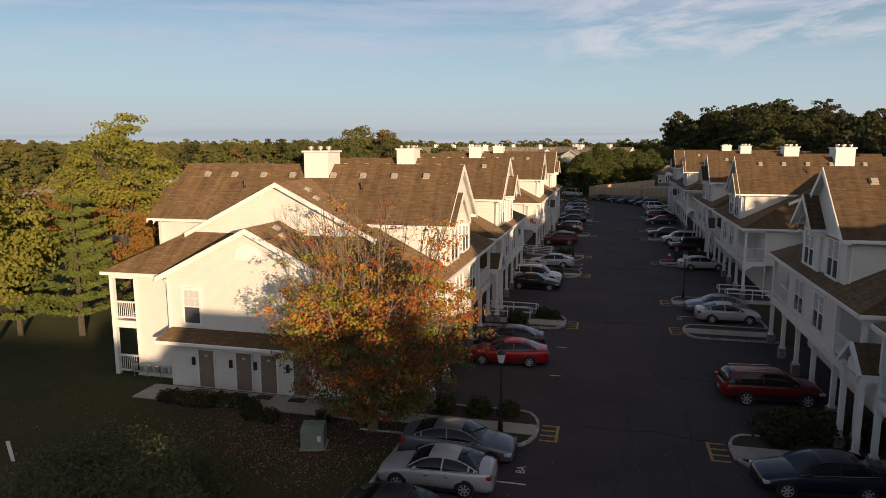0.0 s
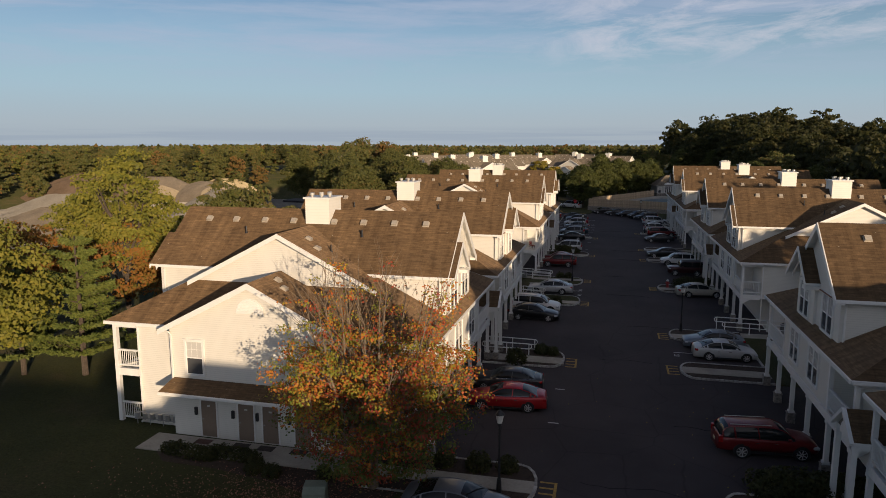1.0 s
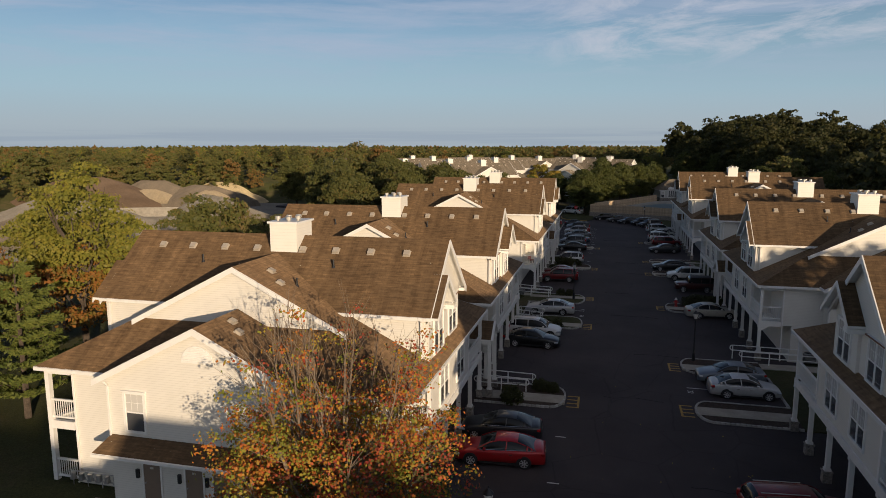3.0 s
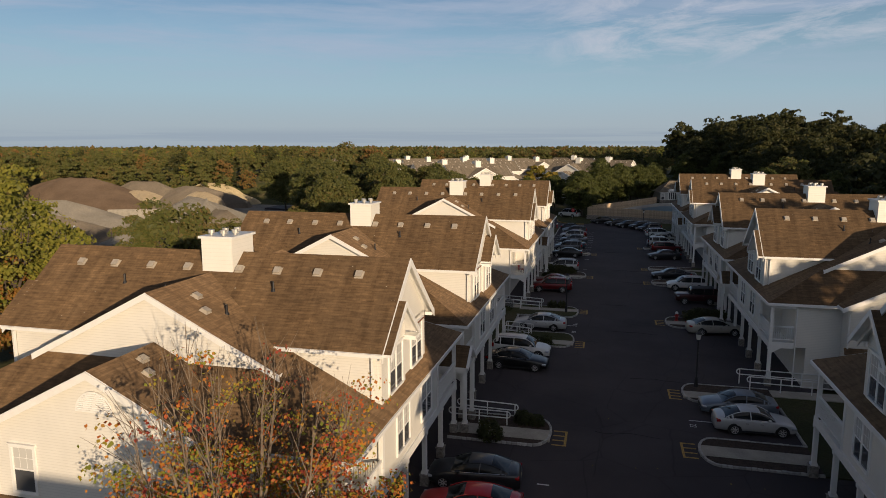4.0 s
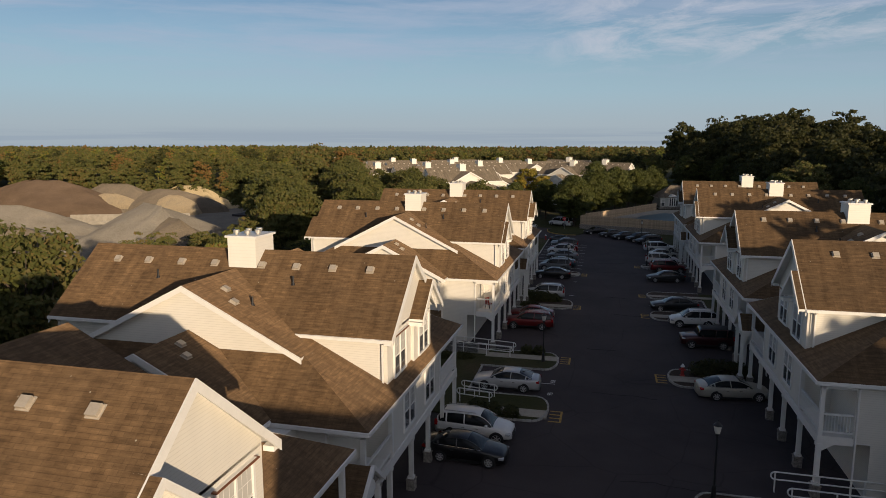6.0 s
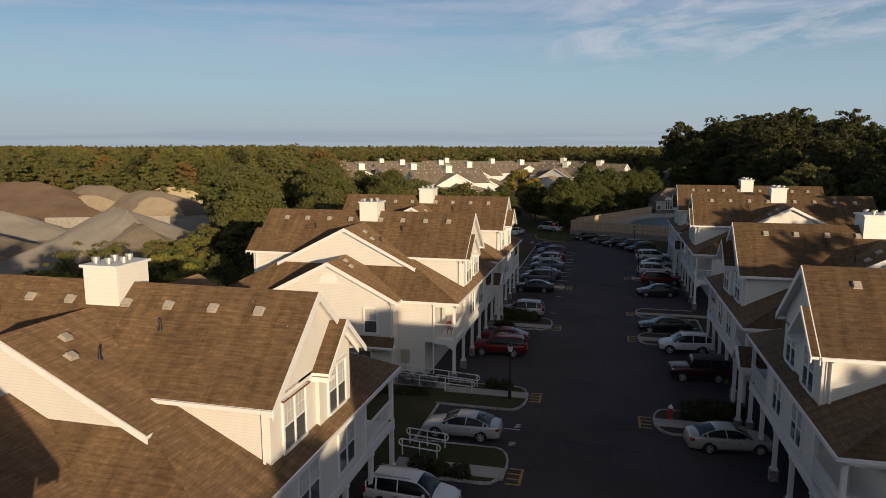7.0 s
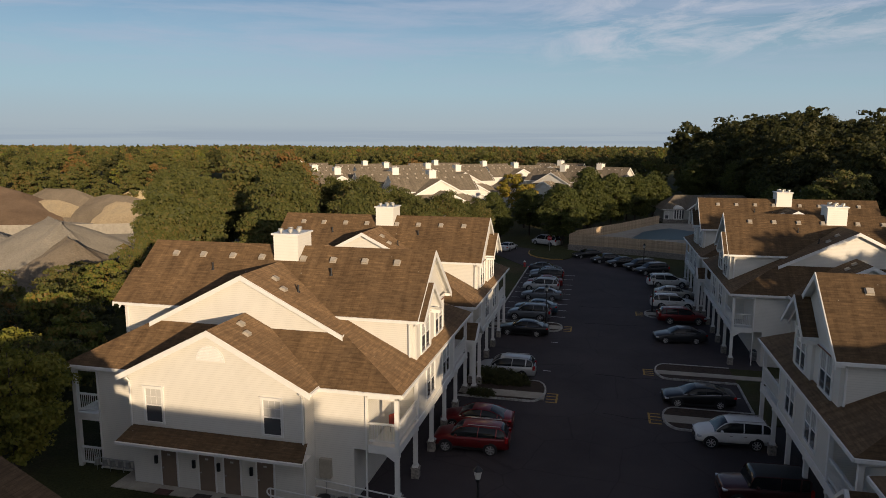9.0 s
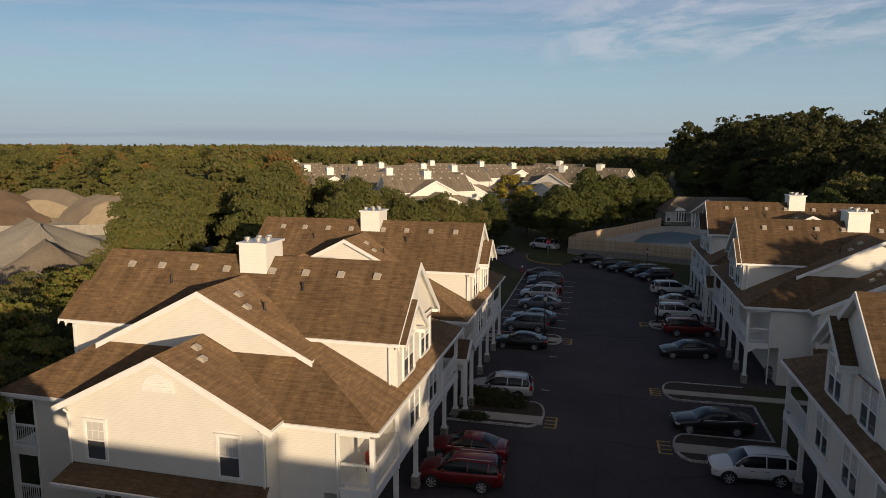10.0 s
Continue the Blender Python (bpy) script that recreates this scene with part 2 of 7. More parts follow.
def part(name, bm, mat, parent, label=""):
    ob = mesh_object(name, bm, [mat, TRIM] if name.endswith("roof") or name == "roof_plane" and mat.name.startswith("shingle") else mat)
    ob.parent = parent
    return tagged(ob, label)


def share(name, data, parent, m):
    """One more object on a mesh that is already there."""
    ob = new(name, data)
    ob.parent = parent
    ob.matrix_basis = m
    return ob


def box(bm, x0, x1, y0, y1, z0, z1, m=None):
    vs = [bm.verts.new((x, y, z)) for z in (z0, z1) for y in (y0, y1) for x in (x0, x1)]
    for f in ((0, 2, 3, 1), (4, 5, 7, 6), (0, 1, 5, 4), (2, 6, 7, 3), (0, 4, 6, 2), (1, 3, 7, 5)):
        bm.faces.new([vs[i] for i in f])
    if m is not None:
        bmesh.ops.transform(bm, matrix=m, verts=vs)
    return vs


def bevelled(bm, width=0.01, segments=1):
    bmesh.ops.bevel(bm, geom=list(bm.edges), offset=width, segments=segments, affect="EDGES", profile=0.5)
    return bm


def cyl(bm, x, y, z0, z1, r0, r1=None, n=12, cap=True):
    r1 = r0 if r1 is None else r1
    rings = [[bm.verts.new((x + r * math.cos(6.28319 * i / n), y + r * math.sin(6.28319 * i / n), z)) for i in range(n)] for r, z in ((r0, z0), (r1, z1))]
    for i in range(n):
        bm.faces.new((rings[0][i], rings[0][(i + 1) % n], rings[1][(i + 1) % n], rings[1][i]))
    if cap:
        bm.faces.new(rings[0][::-1])
        bm.faces.new(rings[1])


def rod(bm, a, b, r, n=6, square=False):
    """A straight bar from a to b."""
    a, b = Vector(a), Vector(b)
    q = (b - a).to_track_quat("Z", "Y").to_matrix().to_4x4()
    h = (b - a).length
    m = Matrix.Translation(a) @ q
    if square:
        box(bm, -r, r, -r, r, 0, h, m)
        return
    vs0 = len(bm.verts)
    cyl(bm, 0, 0, 0, h, r, n=n)
    bm.verts.ensure_lookup_table()
    bmesh.ops.transform(bm, matrix=m, verts=bm.verts[vs0:])


def prism(bm, pts, along, depth):
    """A polygon pushed along a vector by depth."""
    d = Vector(along) * depth
    a = [bm.verts.new(p) for p in pts]
    b = [bm.verts.new(Vector(p) + d) for p in pts]
    bm.faces.new(a)
    bm.faces.new(b[::-1])
    for i in range(len(pts)):
        j = (i + 1) % len(pts)
        bm.faces.new((a[j], a[i], b[i], b[j]))


def roof_slab(bm, pts, thick=0.12):
    """A sloping roof plane; its UV runs in metres along the eave and up the slope."""
    ps = [Vector(p) for p in pts]
    nrm = Vector((0, 0, 0))
    for i in range(len(ps)):
        nrm += ps[i].cross(ps[(i + 1) % len(ps)])
    nrm.normalize()
    if nrm.z < 0:
        ps.reverse()
        nrm.negate()
    uvl = bm.loops.layers.uv.verify()
    flat = Vector((0, 0, 1)).cross(nrm)
    flat = flat.normalized() if flat.length > 1e-5 else Vector((1, 0, 0))
    up = nrm.cross(flat)
    a = [bm.verts.new(p) for p in ps]
    b = [bm.verts.new(p - Vector((0, 0, thick))) for p in ps]
    faces = [bm.faces.new(a), bm.faces.new(b[::-1])]
    for i in range(len(ps)):
        j = (i + 1) % len(ps)
        faces.append(bm.faces.new((a[j], a[i], b[i], b[j])))
    for k, f in enumerate(faces):
        f.material_index = 0 if k == 0 else 1
        for lo in f.loops:
            lo[uvl].uv = (lo.vert.co.dot(flat), lo.vert.co.dot(up))


def thing(name, label, category, group="", kind="", m=None):
    ob = tagged(new(name), label, category, group, kind)
    ob.empty_display_size = 0.3
    if m is not None:
        ob.matrix_basis = m
    return ob


def at(x, y, z=0.0, turn=0.0, scale=1.0):
    return Matrix.Translation((x, y, z)) @ Matrix.Rotation(radians(turn), 4, "Z") @ Matrix.Diagonal((scale, scale, scale, 1))


# ---- apartment building ----
EAVE, RIDGE_Z, CROSS_Z = 6.1, 12.0, 11.13
FLOOR_2, BAY = 2.97, -0.70                          # upper floor, front plane of the gable bay
HIP_U, HIP_Z = 5.85, 8.15                           # where the dutch gable meets the hips
HALF, BLOCK_LEN, BLOCK_STEP = 9.87, 17.0, 18.46      # half width over the eaves, length of a block, from block to block
WALL_E = 9.55


def window(parent, m, w, h, twin=False, blind=0.45):
    """A double-hung window (or two side by side) in the plane y = 0 of m, facing -y, its sill's middle at the origin. Trim, sash, panes, blind, muntins."""
    bm = bmesh.new()
    t = 0.11
    W = w / 2
    box(bm, -W - t, -W, -0.06, 0.02, -t, h + t)
    box(bm, W, W + t, -0.06, 0.02, -t, h + t)
    box(bm, -W, W, -0.06, 0.02, h, h + t)
    box(bm, -W, W, -0.075, 0.02, -t, 0)
    box(bm, -W - t - 0.03, W + t + 0.03, -0.11, 0.02, h + t, h + t + 0.05)
    win = part("window", bm, TRIM, parent, "white-trimmed double-hung window")
    win.matrix_basis = m
    cols = [(-W, -0.04), (0.04, W)] if twin else [(-W, W)]
    bm = bmesh.new()
    if twin:
        box(bm, -0.04, 0.04, -0.05, 0.02, 0, h)
    for a, b in cols:
        box(bm, a, b, -0.035, 0.01, h * 0.5 - 0.03, h * 0.5 + 0.03)
        box(bm, a, a + 0.035, -0.03, 0.01, 0, h)
        box(bm, b - 0.035, b, -0.03, 0.01, 0, h)
        for i in (1, 2):
            x = a + (b - a) * i / 3
            box(bm, x - 0.009, x + 0.009, -0.014, 0.004, h * 0.53, h)
        box(bm, a, b, -0.014, 0.004, h * 0.76 - 0.009, h * 0.76 + 0.009)
    part("sash", bm, TRIM, win)
    for a, b in cols:
        for z0, z1 in ((0.0, h * 0.5), (h * 0.5, h)):
            bm = bmesh.new()
            box(bm, a, b, -0.012, -0.006, z0, z1)
            part("pane", bm, PANE_UP if z0 else PANE, win)
    return win


BALUSTER = {}


def balusters(parent, a, b, z0, z1, step=0.13):
    """A railing from a to b (plan points): two rails and thin balusters."""
    A, B = Vector((*a, 0)), Vector((*b, 0))
    up = Vector((0, 0, 1))
    bm = bmesh.new()
    rod(bm, A + up * z1, B + up * z1, 0.05, square=True)
    rail = part("railing", bm, RAIL_W, parent, "white porch railing with thin balusters")
    bm = bmesh.new()
    rod(bm, A + up * z0, B + up * z0, 0.045, square=True)
    part("bottom_rail", bm, RAIL_W, rail)
    key = round(z1 - z0, 2)
    if key not in BALUSTER:
        bm = bmesh.new()
        box(bm, -0.015, 0.015, -0.015, 0.015, 0, key)
        BALUSTER[key] = bpy.data.meshes.new("baluster")
        bm.to_mesh(BALUSTER[key])
        bm.free()
        BALUSTER[key].materials.append(RAIL_W)
    n = max(2, int((B - A).length / step))
    for i in range(1, n):
        share("baluster", BALUSTER[key], rail, Matrix.Translation(A.lerp(B, i / n) + up * z0))


def carport_post(parent, x, y, top=2.75):
    bm = bmesh.new()
    box(bm, x - 0.11, x + 0.11, y - 0.11, y + 0.11, 0.62, top)
    box(bm, x - 0.16, x + 0.16, y - 0.16, y + 0.16, 0.62, 0.74)
    box(bm, x - 0.15, x + 0.15, y - 0.15, y + 0.15, top - 0.14, top)
    p = part("post", bm, TRIM, parent, "white square carport post")
    bm = bmesh.new()
    box(bm, x - 0.21, x + 0.21, y - 0.21, y + 0.21, 0, 0.56)
    box(bm, x - 0.24, x + 0.24, y - 0.24, y + 0.24, 0.56, 0.62)
    part("stone_base", bm, STONE, p, "grey stone veneer base")


def downspout(parent, x, y, z0, z1, fx=0.0, fy=-1.0):
    bm = bmesh.new()
    ox, oy = fx * 0.06, fy * 0.06
    rod(bm, (x + ox, y + oy, z0 + 0.1), (x + ox, y + oy, z1 - 0.25), 0.04, square=True)
    rod(bm, (x + ox, y + oy, z1 - 0.25), (x + ox * 5, y + oy * 5, z1), 0.04, square=True)
    rod(bm, (x + ox, y + oy, z0 + 0.1), (x + ox * 4, y + oy * 4, z0 + 0.02), 0.04, square=True)
    part("downspout", bm, TRIM, parent, "white downspout")


def roof_vent(parent, u, q, on):
    """A low box vent on a slope; on(q) gives the roof's height."""
    bm = bmesh.new()
    z = on(u, q)
    e = 0.05
    gx, gy = (on(u + e, q) - on(u - e, q)) / (2 * e), (on(u, q + e) - on(u, q - e)) / (2 * e)
    n = Vector((-gx, -gy, 1)).normalized()
    m = Matrix.Translation((u, q, z)) @ n.to_track_quat("Z", "Y").to_matrix().to_4x4()
    box(bm, -0.2, 0.2, -0.2, 0.2, -0.02, 0.03, m)
    box(bm, -0.16, 0.16, -0.16, 0.16, 0.03, 0.14, m)
    part("roof_vent", bm, VENT, parent, "pale metal box roof vent")


def vent_pipe(parent, u, q, z):
    bm = bmesh.new()
    cyl(bm, u, q, z - 0.1, z + 0.4, 0.05, n=10)
    cyl(bm, u, q, z - 0.05, z + 0.08, 0.12, 0.06, n=10)
    part("vent_pipe", bm, METAL_D, parent, "dark plumbing vent pipe")


def main_z(u, q):
    return RIDGE_Z - 0.834 * abs(q - 8.0)


def cross_z(u, q):
    return CROSS_Z - 0.51 * abs(u)


def low_z(u, q):
    return 8.97 - 0.505 * abs(u)


def gable_face(bm, x, side, qs, zs, depth=0.25):
    prism(bm, [(x, q, z) for q, z in zip(qs, zs)], (-side, 0, 0), depth)


def block(parent, q0, dormer_at, near=True, north_bay=False):
    """One half of a building: two storeys under a broad roof, a third under a steep cross roof, porches and carport to the road (+x)."""
    off = Matrix.Translation((0, q0, 0))

    def place(ob):
        ob.matrix_basis = off @ ob.matrix_basis
        return ob

    start = set(parent.children)
    L = BLOCK_LEN
    # walls
    for w in ((-WALL_E, 7.2, 3.9, L - 0.35, 0, FLOOR_2), (-8.0, 7.2, 0.35, 3.9, 0, FLOOR_2),          # ground floor, set back under the carport
              (-WALL_E, WALL_E, 3.9, 12.6, FLOOR_2, EAVE - 0.1), (-8.0, 8.0, 0.35, 3.9, FLOOR_2, EAVE - 0.1), (-WALL_E, 8.0, 12.6, L - 0.35, FLOOR_2, EAVE - 0.1)):
        bm = bmesh.new()
        box(bm, *w)
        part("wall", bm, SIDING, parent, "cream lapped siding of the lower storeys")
    bm = bmesh.new()                                                    # gable bay to the south
    prism(bm, [(-5.05, BAY, 0), (5.05, BAY, 0), (5.05, BAY, EAVE + 0.18), (0, BAY, 8.77), (-5.05, BAY, EAVE + 0.18)], (0, 1, 0), 1.04)
    part("gable_wall", bm, SIDING, parent, "cream sided gable wall")
    bm = bmesh.new()                                                    # dutch gables of the broad roof
    prism(bm, [(-5.8, 2.7, 7.8), (5.8, 2.7, 7.8), (5.8, 2.7, 8.05), (0, 2.7, CROSS_Z - 0.1), (-5.8, 2.7, 8.05)], (0, 1, 0), 0.25)
    part("gable_wall", bm, SIDING, parent, "cream sided upper gable wall")
    bm = bmesh.new()
    prism(bm, [(-5.8, L - 3.4, 7.8), (5.8, L - 3.4, 7.8), (5.8, L - 3.4, 8.05), (0, L - 3.4, CROSS_Z - 0.1), (-5.8, L - 3.4, 8.05)], (0, 1, 0), 0.25)
    part("gable_wall", bm, SIDING, parent, "cream sided upper gable wall")
    bm = bmesh.new()                                                    # third storey
    box(bm, -9.15, 9.15, 4.5, 11.5, 5.75, 8.8)
    for s in (-1, 1):
        gable_face(bm, s * 9.15, s, (4.5, 11.5, 11.5, 8.0, 4.5), (8.7, 8.7, 8.9, RIDGE_Z - 0.12, 8.9))
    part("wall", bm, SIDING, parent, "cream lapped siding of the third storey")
    # broad lower roof
    ez = EAVE

    def plane(pts, label, mat=None):
        pm = bmesh.new()
        roof_slab(pm, pts)
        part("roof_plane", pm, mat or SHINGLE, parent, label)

    for s in (-1, 1):
        plane([(s * HALF, 0, ez), (s * HALF, L, ez), (s * HIP_U, L - 3.15, HIP_Z), (s * HIP_U, L - 2.8, HIP_Z), (0, L - 2.8, CROSS_Z), (0, 2.35, CROSS_Z), (s * HIP_U, 2.35, HIP_Z), (s * HIP_U, 2.7, HIP_Z)], "brown asphalt shingle roof slope, painted lighter as if lit", SHINGLE_SIDE)
    plane([(-HALF, 0, ez), (HALF, 0, ez), (HIP_U, 2.7, HIP_Z + 0.02), (-HIP_U, 2.7, HIP_Z + 0.02)], "weathered brown asphalt shingle roof slope, toned darker by facing")
    plane([(-HALF, L, ez), (HALF, L, ez), (HIP_U, L - 3.15, HIP_Z + 0.02), (-HIP_U, L - 3.15, HIP_Z + 0.02)], "weathered brown asphalt shingle roof slope, toned darker by facing")
    for s in (-1, 1):
        plane([(0, BAY - 0.35, 8.97), (s * 5.5, BAY - 0.35, 6.19), (s * 5.5, 0.12, 6.19), (s * 1.58, 2.7, 8.17), (0, 2.7, 8.97)], "brown asphalt shingle roof slope, painted lighter as if lit", SHINGLE_SIDE)
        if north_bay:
            plane([(0, L + 0.6, 8.9), (s * 5.5, L + 0.6, 6.12), (s * 5.5, L - 0.12, 6.12), (s * 1.5, L - 3.15, 8.14), (0, L - 3.15, 8.9)], "brown asphalt shingle roof slope, painted lighter as if lit", SHINGLE_SIDE)
    if north_bay:
        bm = bmesh.new()
        prism(bm, [(-5.05, L - 0.36, 0), (5.05, L - 0.36, 0), (5.05, L - 0.36, EAVE + 0.12), (0, L - 0.36, 8.70), (-5.05, L - 0.36, EAVE + 0.12)], (0, 1, 0), 0.62)
        part("gable_wall", bm, SIDING, parent, "cream sided gable wall")
    # steep upper roof
    XM, XD, XMW, XDW = 9.51, 9.88, 9.30, 9.76
    for d in (-1, 1):
        plane([(-XMW, 8.0, RIDGE_Z), (XM, 8.0, RIDGE_Z), (XM, 8 + d * 3.93, 8.72), (-XMW, 8 + d * 3.93, 8.72)], "weathered brown asphalt shingle roof slope, toned darker by facing")
    dq = 6.15 if dormer_at == "S" else 9.85
    d = -1 if dormer_at == "S" else 1
    dz = main_z(0, dq)
    for xd, xm, xw in ((XD, XM - 0.02, 9.1), (-XDW, -XMW + 0.02, -9.1)):
        plane([(xd, dq, dz), (xd, 8 + d * 3.93, 8.72), (xm, 8 + d * 3.93, 8.72), (xm, dq, dz)], "weathered brown asphalt shingle roof slope, toned darker by facing")
        plane([(xd, dq, dz), (xd, dq - d * 1.95, dz - 1.72), (xw, dq - d * 1.95, dz - 1.72), (xw, dq, dz)], "weathered brown asphalt shingle roof slope, toned darker by facing")
    # white fascia and rake boards
    bm = bmesh.new()

    def board(a, b, h=0.24, t=0.05):
        a, b = Vector(a), Vector(b)
        side = (b - a).cross(Vector((0, 0, 1))).normalized() * t / 2
        vs = [a - side, a + side, b + side, b - side]
        up = [v - Vector((0, 0, h)) for v in vs]
        f = [bm.verts.new(v) for v in vs + up]
        for k in ((0, 1, 2, 3), (7, 6, 5, 4), (0, 4, 5, 1), (1, 5, 6, 2), (2, 6, 7, 3), (3, 7, 4, 0)):
            bm.faces.new([f[i] for i in k])

    g = 0.02
    for s in (-1, 1):
        board((s * (HALF + g), 0, ez - 0.01), (s * (HALF + g), L, ez - 0.01), 0.17, 0.09)
        board((0, BAY - 0.38, 8.95), (s * 5.53, BAY - 0.38, 6.16), 0.30)
        board((0, 2.32, CROSS_Z - 0.01), (s * (HIP_U + 0.03), 2.32, HIP_Z), 0.27)
        board((0, L - 2.83, CROSS_Z - 0.07), (s * HIP_U, L - 2.83, HIP_Z - 0.07), 0.2)
        for e in (-1, 1):
            xm, xd = (XM + 0.03, XD + 0.03) if s > 0 else (-XMW + 0.03, -XDW + 0.03)
            dip = 0.0 if s > 0 else 0.07
            board((xm, 8, RIDGE_Z - dip), (xm, 8 + e * 3.96, 8.70 - dip), 0.34 - dip)
            if s > 0:
                board((-XMW, 8 + e * 3.96, 8.71), (XM, 8 + e * 3.96, 8.71), 0.15, 0.09)
        board((xd, dq, dz - dip), (xd, 8 + d * 3.96, 8.70 - dip), 0.26 - dip)
        board((xd, dq, dz - dip), (xd, dq - d * 1.98, dz - 1.74 - dip), 0.26 - dip)
        board((s * 5.5, -0.02, ez - 0.01), (s * HALF, -0.02, ez - 0.01), 0.17, 0.09)
        board((s * 5.53, BAY - 0.35, 6.16), (s * 5.53, 0.0, 6.16), 0.15, 0.08)
    board((-HALF, L + 0.02, ez - 0.01), (HALF, L + 0.02, ez - 0.01), 0.17, 0.09)
    # rake returns
    ra, rb = sorted((8 - d * 3.58, 8 - d * 3.98))
    box(bm, 9.15, XM, ra, rb, 8.47, 8.64)
    qa, qb = sorted((dq - d * 1.95, dq - d * 1.35))
    box(bm, 9.15, XD, qa, qb, dz - 2.09, dz - 1.89)
    part("fascia", bm, TRIM, parent, "white painted fascia, gutters and rake boards")
    # dormer bay under the small roof
    for x0 in (9.1, -9.3):
        bm = bmesh.new()
        prism(bm, [(x0, dq - 1.6, 6.0), (x0, dq + 1.6, 6.0), (x0, dq + 1.6, dz - 1.48), (x0, dq, dz - 0.13), (x0, dq - 1.6, dz - 1.48)], (1, 0, 0), 0.2)
        part("dormer_wall", bm, SIDING, parent, "cream dormer bay with a window")
    # carport beam, soffit and porch frame on the road side
    bm = bmesh.new()
    box(bm, WALL_E - 0.04, WALL_E + 0.07, 0.25, L - 0.25, 2.82, 3.24)
    box(bm, 8.0, WALL_E, 0.25, 0.36, 2.82, 3.24)
    box(bm, 7.2, WALL_E - 0.04, 0.36, L - 0.36, 2.90, 2.975)
    box(bm, 8.0, WALL_E, 0.36, 3.9, 2.975, 3.06)
    box(bm, 8.0, WALL_E, 12.6, L - 0.36, 2.975, 3.06)
    for q in (0.305,):                                                  # brackets under the porch corner
        prism(bm, [(WALL_E - 0.16, q, 2.83), (WALL_E - 0.78, q, 2.83), (WALL_E - 0.16, q, 2.42)], (0, 1, 0), 0.1)
    for (xa, qa, qb) in ((8.0, 0.25, 0.42), (WALL_E - 0.12, 0.25, 3.9), (WALL_E - 0.12, 12.6, L - 0.25)):
        box(bm, xa, WALL_E + 0.05, qa, qb, EAVE - 0.42, EAVE - 0.10)
    for q in (0.36, 3.86, 12.62, L - 0.42):
        box(bm, WALL_E - 0.16, WALL_E + 0.04, q - 0.10, q + 0.10, 3.24, EAVE - 0.4)
    part("porch_frame", bm, TRIM, parent, "white beams and posts of the upper porches")
    if near:
        balusters(parent, (WALL_E - 0.05, 0.5), (WALL_E - 0.05, 3.75), 3.45, 4.36)
        balusters(parent, (8.05, 0.34), (WALL_E - 0.15, 0.34), 3.45, 4.36)
        balusters(parent, (WALL_E - 0.05, 12.75), (WALL_E - 0.05, L - 0.5), 3.45, 4.36)
        for q in (0.36, 3.6, 7.0, 10.2, 13.4, L - 0.42):
            carport_post(parent, WALL_E - 0.06, q, 2.82)
    # two-level porch at the rear corner
    bm = bmesh.new()
    for q in (0.36, 3.8):
        box(bm, -WALL_E, -WALL_E + 0.24, q - 0.12, q + 0.12, 0, EAVE - 0.1)
    box(bm, -WALL_E, -8.0, 0.25, 0.45, 2.82, 3.24)
    box(bm, -WALL_E - 0.03, -WALL_E + 0.2, 0.3, 3.9, 2.82, 3.24)
    box(bm, -WALL_E, -8.0, 0.36, 3.9, 2.96, 3.08)
    box(bm, -WALL_E, -8.0, 0.25, 0.45, EAVE - 0.4, EAVE - 0.1)
    part("porch_frame", bm, TRIM, parent, "white two-level corner porch frame")
    if near:
        for z in (0.25, 3.42):
            balusters(parent, (-WALL_E + 0.2, 0.36), (-8.05, 0.36), z, z + 0.9)
    # windows
    for u in (-3.55, 3.28):
        window(parent, Matrix.Translation((u, BAY - 0.01, 3.69)), 0.99, 1.80)
    turn = Matrix.Rotation(radians(90), 4, "Z")
    for q in (6.55, 10.3):
        window(parent, Matrix.Translation((WALL_E + 0.01, q, 3.75)) @ turn, 1.75, 1.78, True)
    for q in (6.35, 10.0):
        x = 9.31 if abs(q - dq) < 0.5 else 9.16
        window(parent, Matrix.Translation((x, q, 6.55)) @ turn, 1.75, 1.85, True)
        if x < 9.2:
            bm = bmesh.new()
            box(bm, 9.15, 9.32, q - 1.1, q + 1.1, 8.50, 8.55)
            part("window_hood", bm, COPPER, parent, "rusty copper hood over a window")
    # half-round gable vent
    bm = bmesh.new()
    arc = [(0.82 * math.cos(math.pi * i / 20) - 0.05, BAY - 0.03, 7.26 + 0.82 * math.sin(math.pi * i / 20)) for i in range(21)]
    prism(bm, arc[::-1], (0, -1, 0), 0.04)
    for i in range(1, 10):
        z = 7.26 + 0.08 * i
        r = math.sqrt(max(0.01, 0.74 ** 2 - (0.08 * i) ** 2))
        box(bm, -r - 0.05, r - 0.05, BAY - 0.10, BAY - 0.065, z - 0.012, z + 0.012)
    part("gable_vent", bm, TRIM, parent, "white half-round louvred gable vent")
    # entry canopy, doors, mailboxes
    bm = bmesh.new()
    roof_slab(bm, [(-4.95, BAY + 0.02, 3.40), (5.15, BAY + 0.02, 3.40), (5.4, BAY - 1.15, 2.92), (-5.15, BAY - 1.15, 2.92)], 0.10)
    part("canopy_roof", bm, SHINGLE, parent, "brown shingled canopy over the doors")
    bm = bmesh.new()
    box(bm, -5.17, 5.42, BAY - 1.22, BAY - 1.14, 2.76, 2.90)
    box(bm, -5.1, 5.35, BAY - 1.14, BAY, 2.78, 2.81)
    part("canopy_gutter", bm, TRIM, parent, "white canopy gutter")
